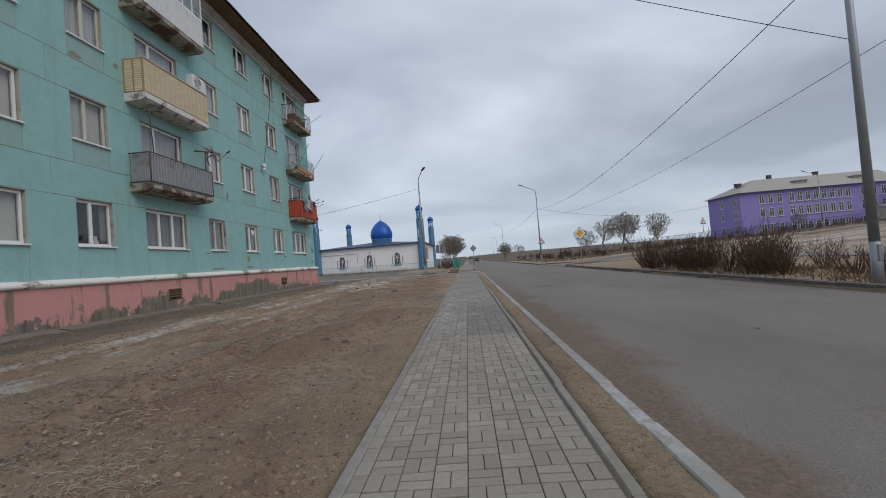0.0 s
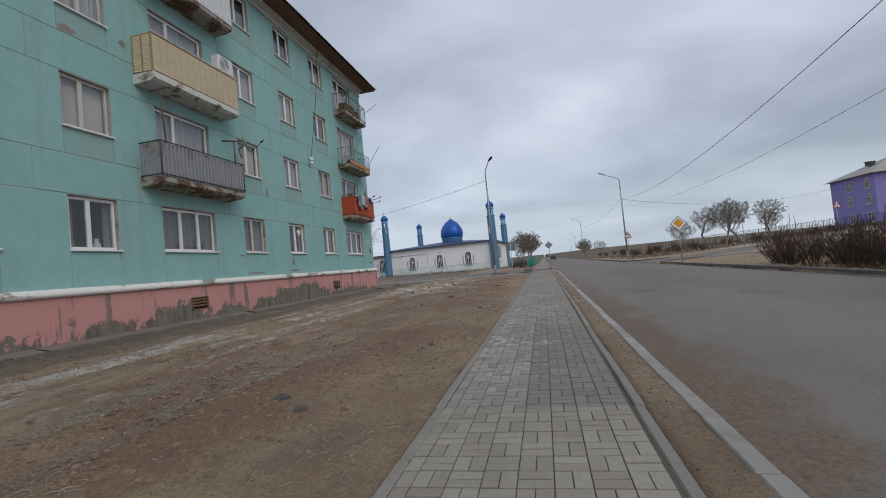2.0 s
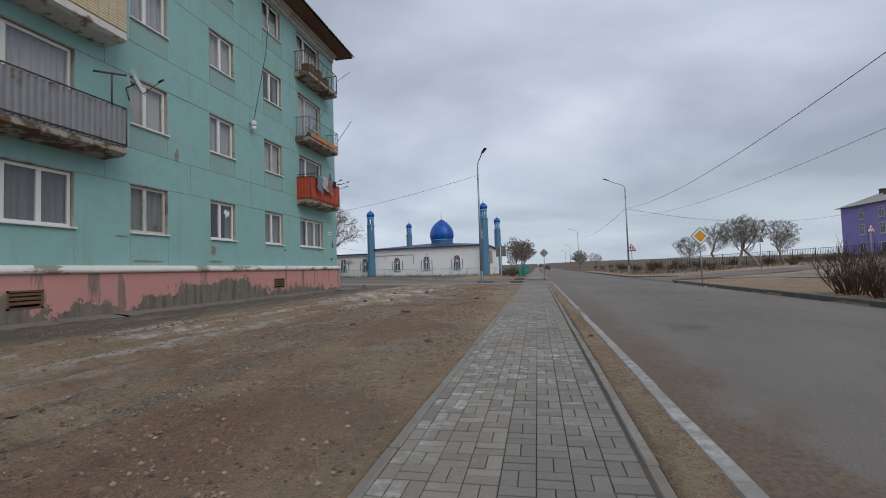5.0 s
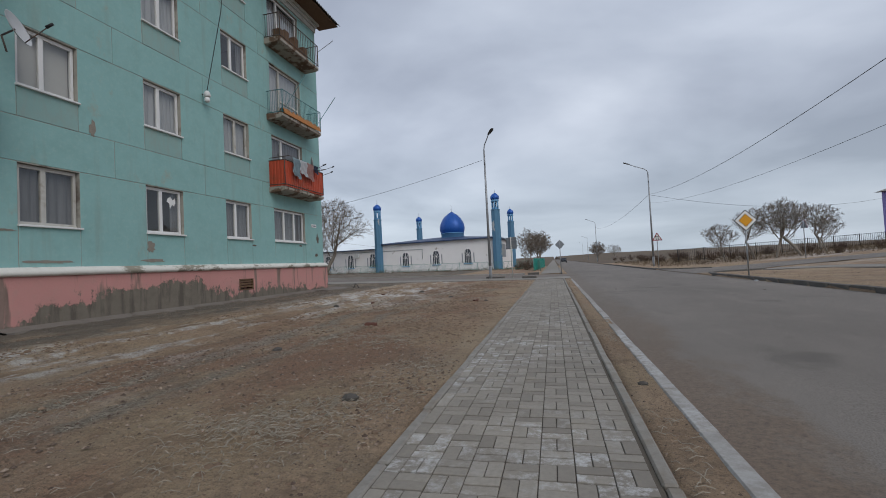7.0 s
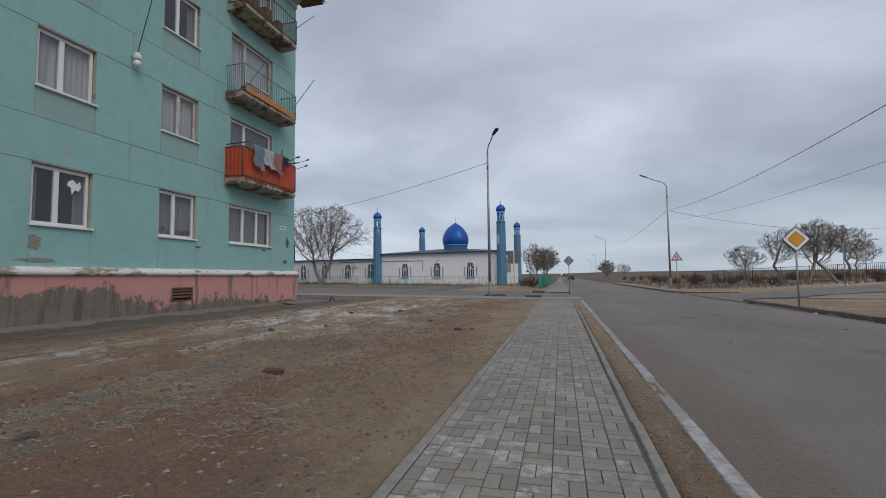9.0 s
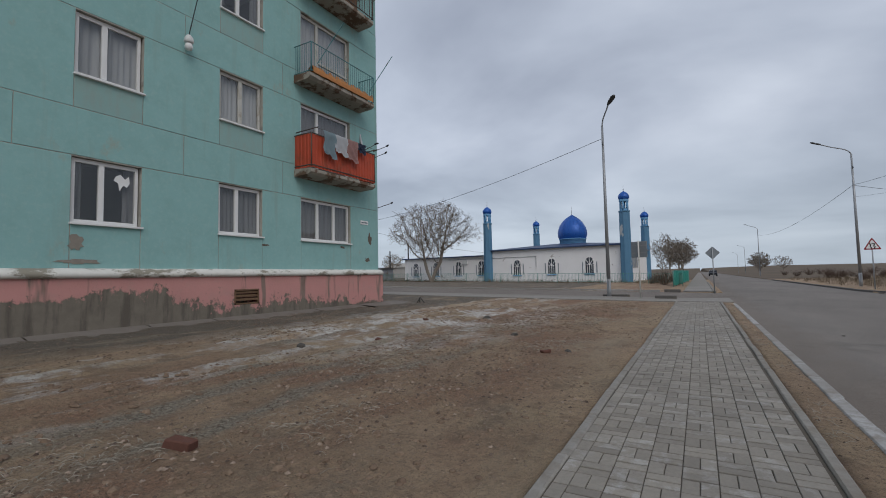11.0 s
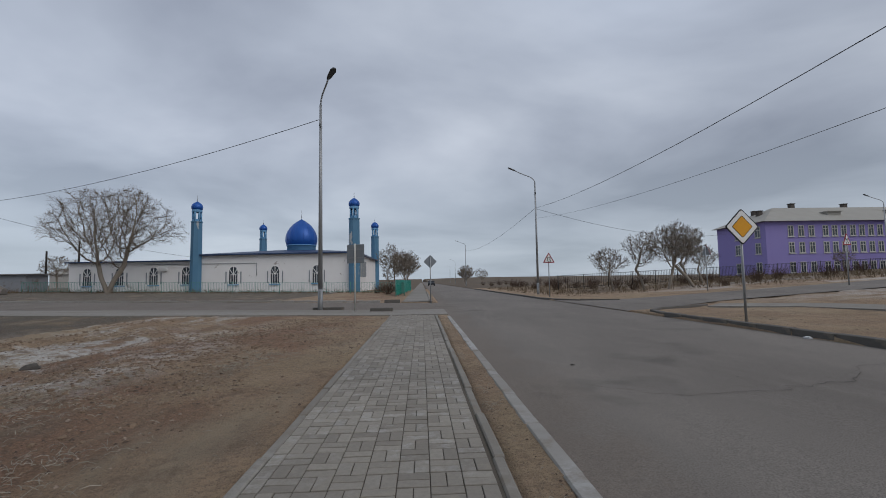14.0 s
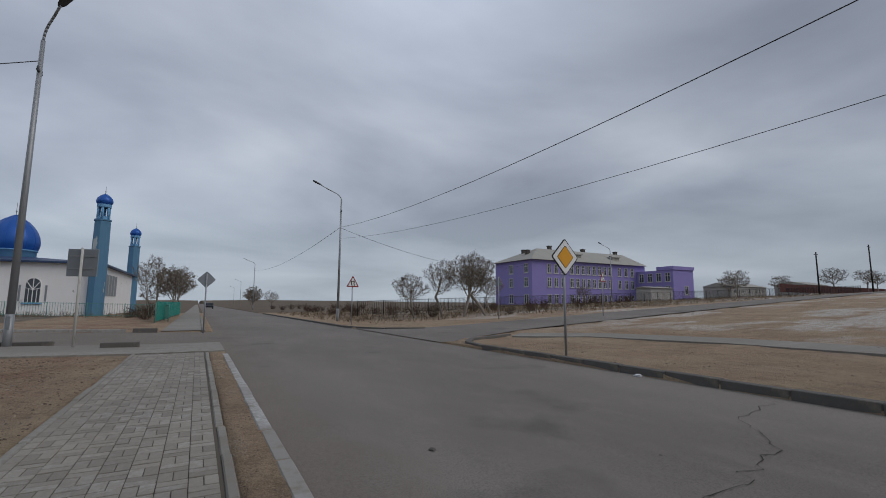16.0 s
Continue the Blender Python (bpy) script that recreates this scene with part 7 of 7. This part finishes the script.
def hut(name, x0, x1, y0, y1, h, mat, label, roof=1.2, roofmat="school_roof", windows=0):
    root = empty(name, ((x0 + x1) / 2, (y0 + y1) / 2, land((x0 + x1) / 2, (y0 + y1) / 2)), label, "house")
    w, d = (x1 - x0) / 2, (y1 - y0) / 2
    bm = bmesh.new()
    box(bm, -w, w, -d, d, -1, h)
    part("wall", bm, M[mat], root)
    bm = bmesh.new()
    o = 0.35
    lo = [bm.verts.new(p) for p in ((-w - o, -d - o, h), (w + o, -d - o, h), (w + o, d + o, h), (-w - o, d + o, h))]
    hi = [bm.verts.new(p) for p in ((-w - o, 0, h + roof), (w + o, 0, h + roof))]
    for q in ((lo[0], lo[1], hi[1], hi[0]), (lo[2], lo[3], hi[0], hi[1]), (lo[1], lo[2], hi[1]), (lo[3], lo[0], hi[0]), tuple(lo[::-1])):
        bm.faces.new(q)
    part("roof", bm, M[roofmat], root)
    for k in range(windows):
        school_window(root, "x", -w + (k + 0.5) * 2 * w / windows - 0.5, -d, 0.9, 1.0, 1.3)
    return root


hut("shed", -48, -43.5, 77, 80, 1.9, "sheet_grey", "low grey sheet-metal shed", 0.15, "slate")
hut("low_house", 116, 132, 92, 99, 2.6, "cream_house", "long low pale house on the rise", 1.0, windows=5)
hut("low_house", 136, 146, 84, 92, 2.4, "cream_house", "low pale house behind bare trees", 1.0, windows=3)
hut("low_house", 70, 76, 80, 83, 2.2, "cream_house", "small pale shed before the school", 0.3)
hut("low_house", -75, -66, 120, 126, 2.8, "cream_house", "low house far beyond the street", 1.2)
v0 = corrugated(100, 150, 0, 1.6, 0, 0.3, 0.03, "x")
bw = empty("fence", (0, 74, land(120, 74)), "dark red board fence on the rise", "fence")
part("boards", v0, M["brown_fence"], bw)
bar_fence("fence", (-75, 76), (-44, 74), 1.2, M["galv_dull"], "grey slat fence beyond the street", 2.5, 0.14, 0.03, 0.05, 0.05)

# warning sign by the side street, and another seen edge-on
warning_sign((24.5, 49.5, land(24.5, 49.5)), 20, 2.6, "red-edged triangular warning sign by the side street")
warning_sign((19.0, 53.8, land(19, 53.8)), 100, 2.6, "road sign seen edge-on beside the trees")

# far car on the road
cr = empty("car", (2.9, 150, ROAD_Z), "dark parked car far down the road", "car")
bm = bmesh.new()
prof = [(-2.1, 0.35), (-2.1, 0.8), (-1.4, 0.92), (-0.8, 1.42), (0.7, 1.45), (1.4, 0.95), (2.1, 0.85), (2.15, 0.35)]
a = [bm.verts.new((-0.85, y, z)) for y, z in prof]
b2 = [bm.verts.new((0.85, y, z)) for y, z in prof]
bm.faces.new(a)
bm.faces.new(b2[::-1])
for k in range(len(prof)):
    bm.faces.new((a[k], b2[k], b2[(k + 1) % len(prof)], a[(k + 1) % len(prof)]))
bmesh.ops.recalc_face_normals(bm, faces=bm.faces)
bmesh.ops.bevel(bm, geom=bm.edges[:], offset=0.06, segments=2, affect="EDGES")
part("body", bm, M["car"], cr)
for x in (-0.8, 0.8):
    for y in (-1.35, 1.35):
        bm = bmesh.new()
        tube(bm, (x - 0.1, y, 0.32), (x + 0.1, y, 0.32), 0.32, sides=16)
        part("wheel", bm, M["tyre"], cr)


# dry weeds on the waste ground: many thin stalks
def weeds():
    rnd = random.Random(33)
    v, f = [], []
    for _ in range(5200):
        zone = rnd.random()
        if zone < 0.45:
            x, y = rnd.uniform(9.2, 45), rnd.uniform(56, 92)
        elif zone < 0.6:
            x, y = rnd.uniform(8.6, 12), rnd.uniform(9, 24)
        elif zone < 0.75:
            x, y = rnd.uniform(-45, -3), rnd.uniform(72, 75.5)
        else:
            x, y = rnd.uniform(40, 100), rnd.uniform(58, 82)
        if in_street(x, y):
            continue
        z = ground_z(x, y) - 0.02
        h = rnd.uniform(0.12, 0.5) * (0.5 if zone < 0.6 and zone > 0.45 else 1)
        for _k in range(3):
            p = Vector((x + rnd.gauss(0, 0.08), y + rnd.gauss(0, 0.08), z))
            e = p + Vector((rnd.gauss(0, 0.12), rnd.gauss(0, 0.12), h))
            limb(v, f, [p, e], [0.012, 0.004], 3)
    tagged(new("dry_weeds", pydata("dry_weeds", v, f, M["weed"])), "dry brown weeds on waste ground", "weeds", kind="stuff")


weeds()


# ---------------------------------------------------------------- pavement of small concrete blocks
def build_pavement():
    bm = bmesh.new()
    box(bm, -0.84, 0.67, -3, 41.2, -0.25, -0.009)
    walk_ = thing("pavement", bm, M["joint"], "narrow pavement of grey concrete blocks in basket weave", "pavement", kind="structure")
    P, X0, Y0, g = 0.197, -0.835, -1.94, 0.0030

    def block_verts(w, l):
        c = 0.0025
        gy = 0.0062
        o, i = (w / 2 - g, l / 2 - gy), (w / 2 - g - c, l / 2 - gy - c)
        q = ((-1, -1), (1, -1), (1, 1), (-1, 1))
        vs = [(a * o[0], b * o[1], -0.03) for a, b in q] + [(a * o[0], b * o[1], -c) for a, b in q] + [(a * i[0], b * i[1], 0) for a, b in q]
        fs = [(8, 9, 10, 11)]
        for k in range(4):
            k2 = (k + 1) % 4
            fs += [(k, k2, 4 + k2, 4 + k), (4 + k, 4 + k2, 8 + k2, 8 + k)]
        return vs, fs
    up_v, up_f = block_verts(P / 2, P)
    fl_v, fl_f = block_verts(P, P / 2)
    up_m = pydata("paving_block", up_v, up_f, M["paver"])
    fl_m = pydata("paving_block", fl_v, fl_f, M["paver"])
    rnd = random.Random(77)
    jv, jf = [], []
    rows = int((41.15 - Y0) / P)
    count = 0
    for r in range(rows):
        y = Y0 + r * P
        items = [(X0 + P / 4, y + P / 2, True)]
        for c in range(7):
            x = X0 + P / 2 + c * P
            if (r + c) % 2:
                items += [(x + P / 4, y + P / 2, True), (x + 3 * P / 4, y + P / 2, True)]
            else:
                items += [(x + P / 2, y + P / 4, False), (x + P / 2, y + 3 * P / 4, False)]
        for x, yy, upright in items:
            dz, tx, ty = rnd.uniform(-0.003, 0.0025), rnd.gauss(0, 0.005), rnd.gauss(0, 0.005)
            if 3.3 < yy < 7.2 and count < 300:
                ob = piece("paving_block", up_m if upright else fl_m, walk_, (x, yy, dz), rnd.gauss(0, 0.006))
                ob.rotation_euler[0], ob.rotation_euler[1] = tx, ty
                count += 1
            else:
                b = len(jv)
                a = rnd.gauss(0, 0.006)
                for vx, vy, vz in (up_v if upright else fl_v):
                    jv.append((x + vx - a * vy, yy + vy + a * vx, vz + dz + tx * vy - ty * vx))
                jf += [tuple(i + b for i in fc) for fc in (up_f if upright else fl_f)]
    rest = new("paving_blocks", pydata("paving_blocks", jv, jf, M["paver_far"]))
    rest.parent = walk_
    rest["kind"] = "stuff"


build_pavement()
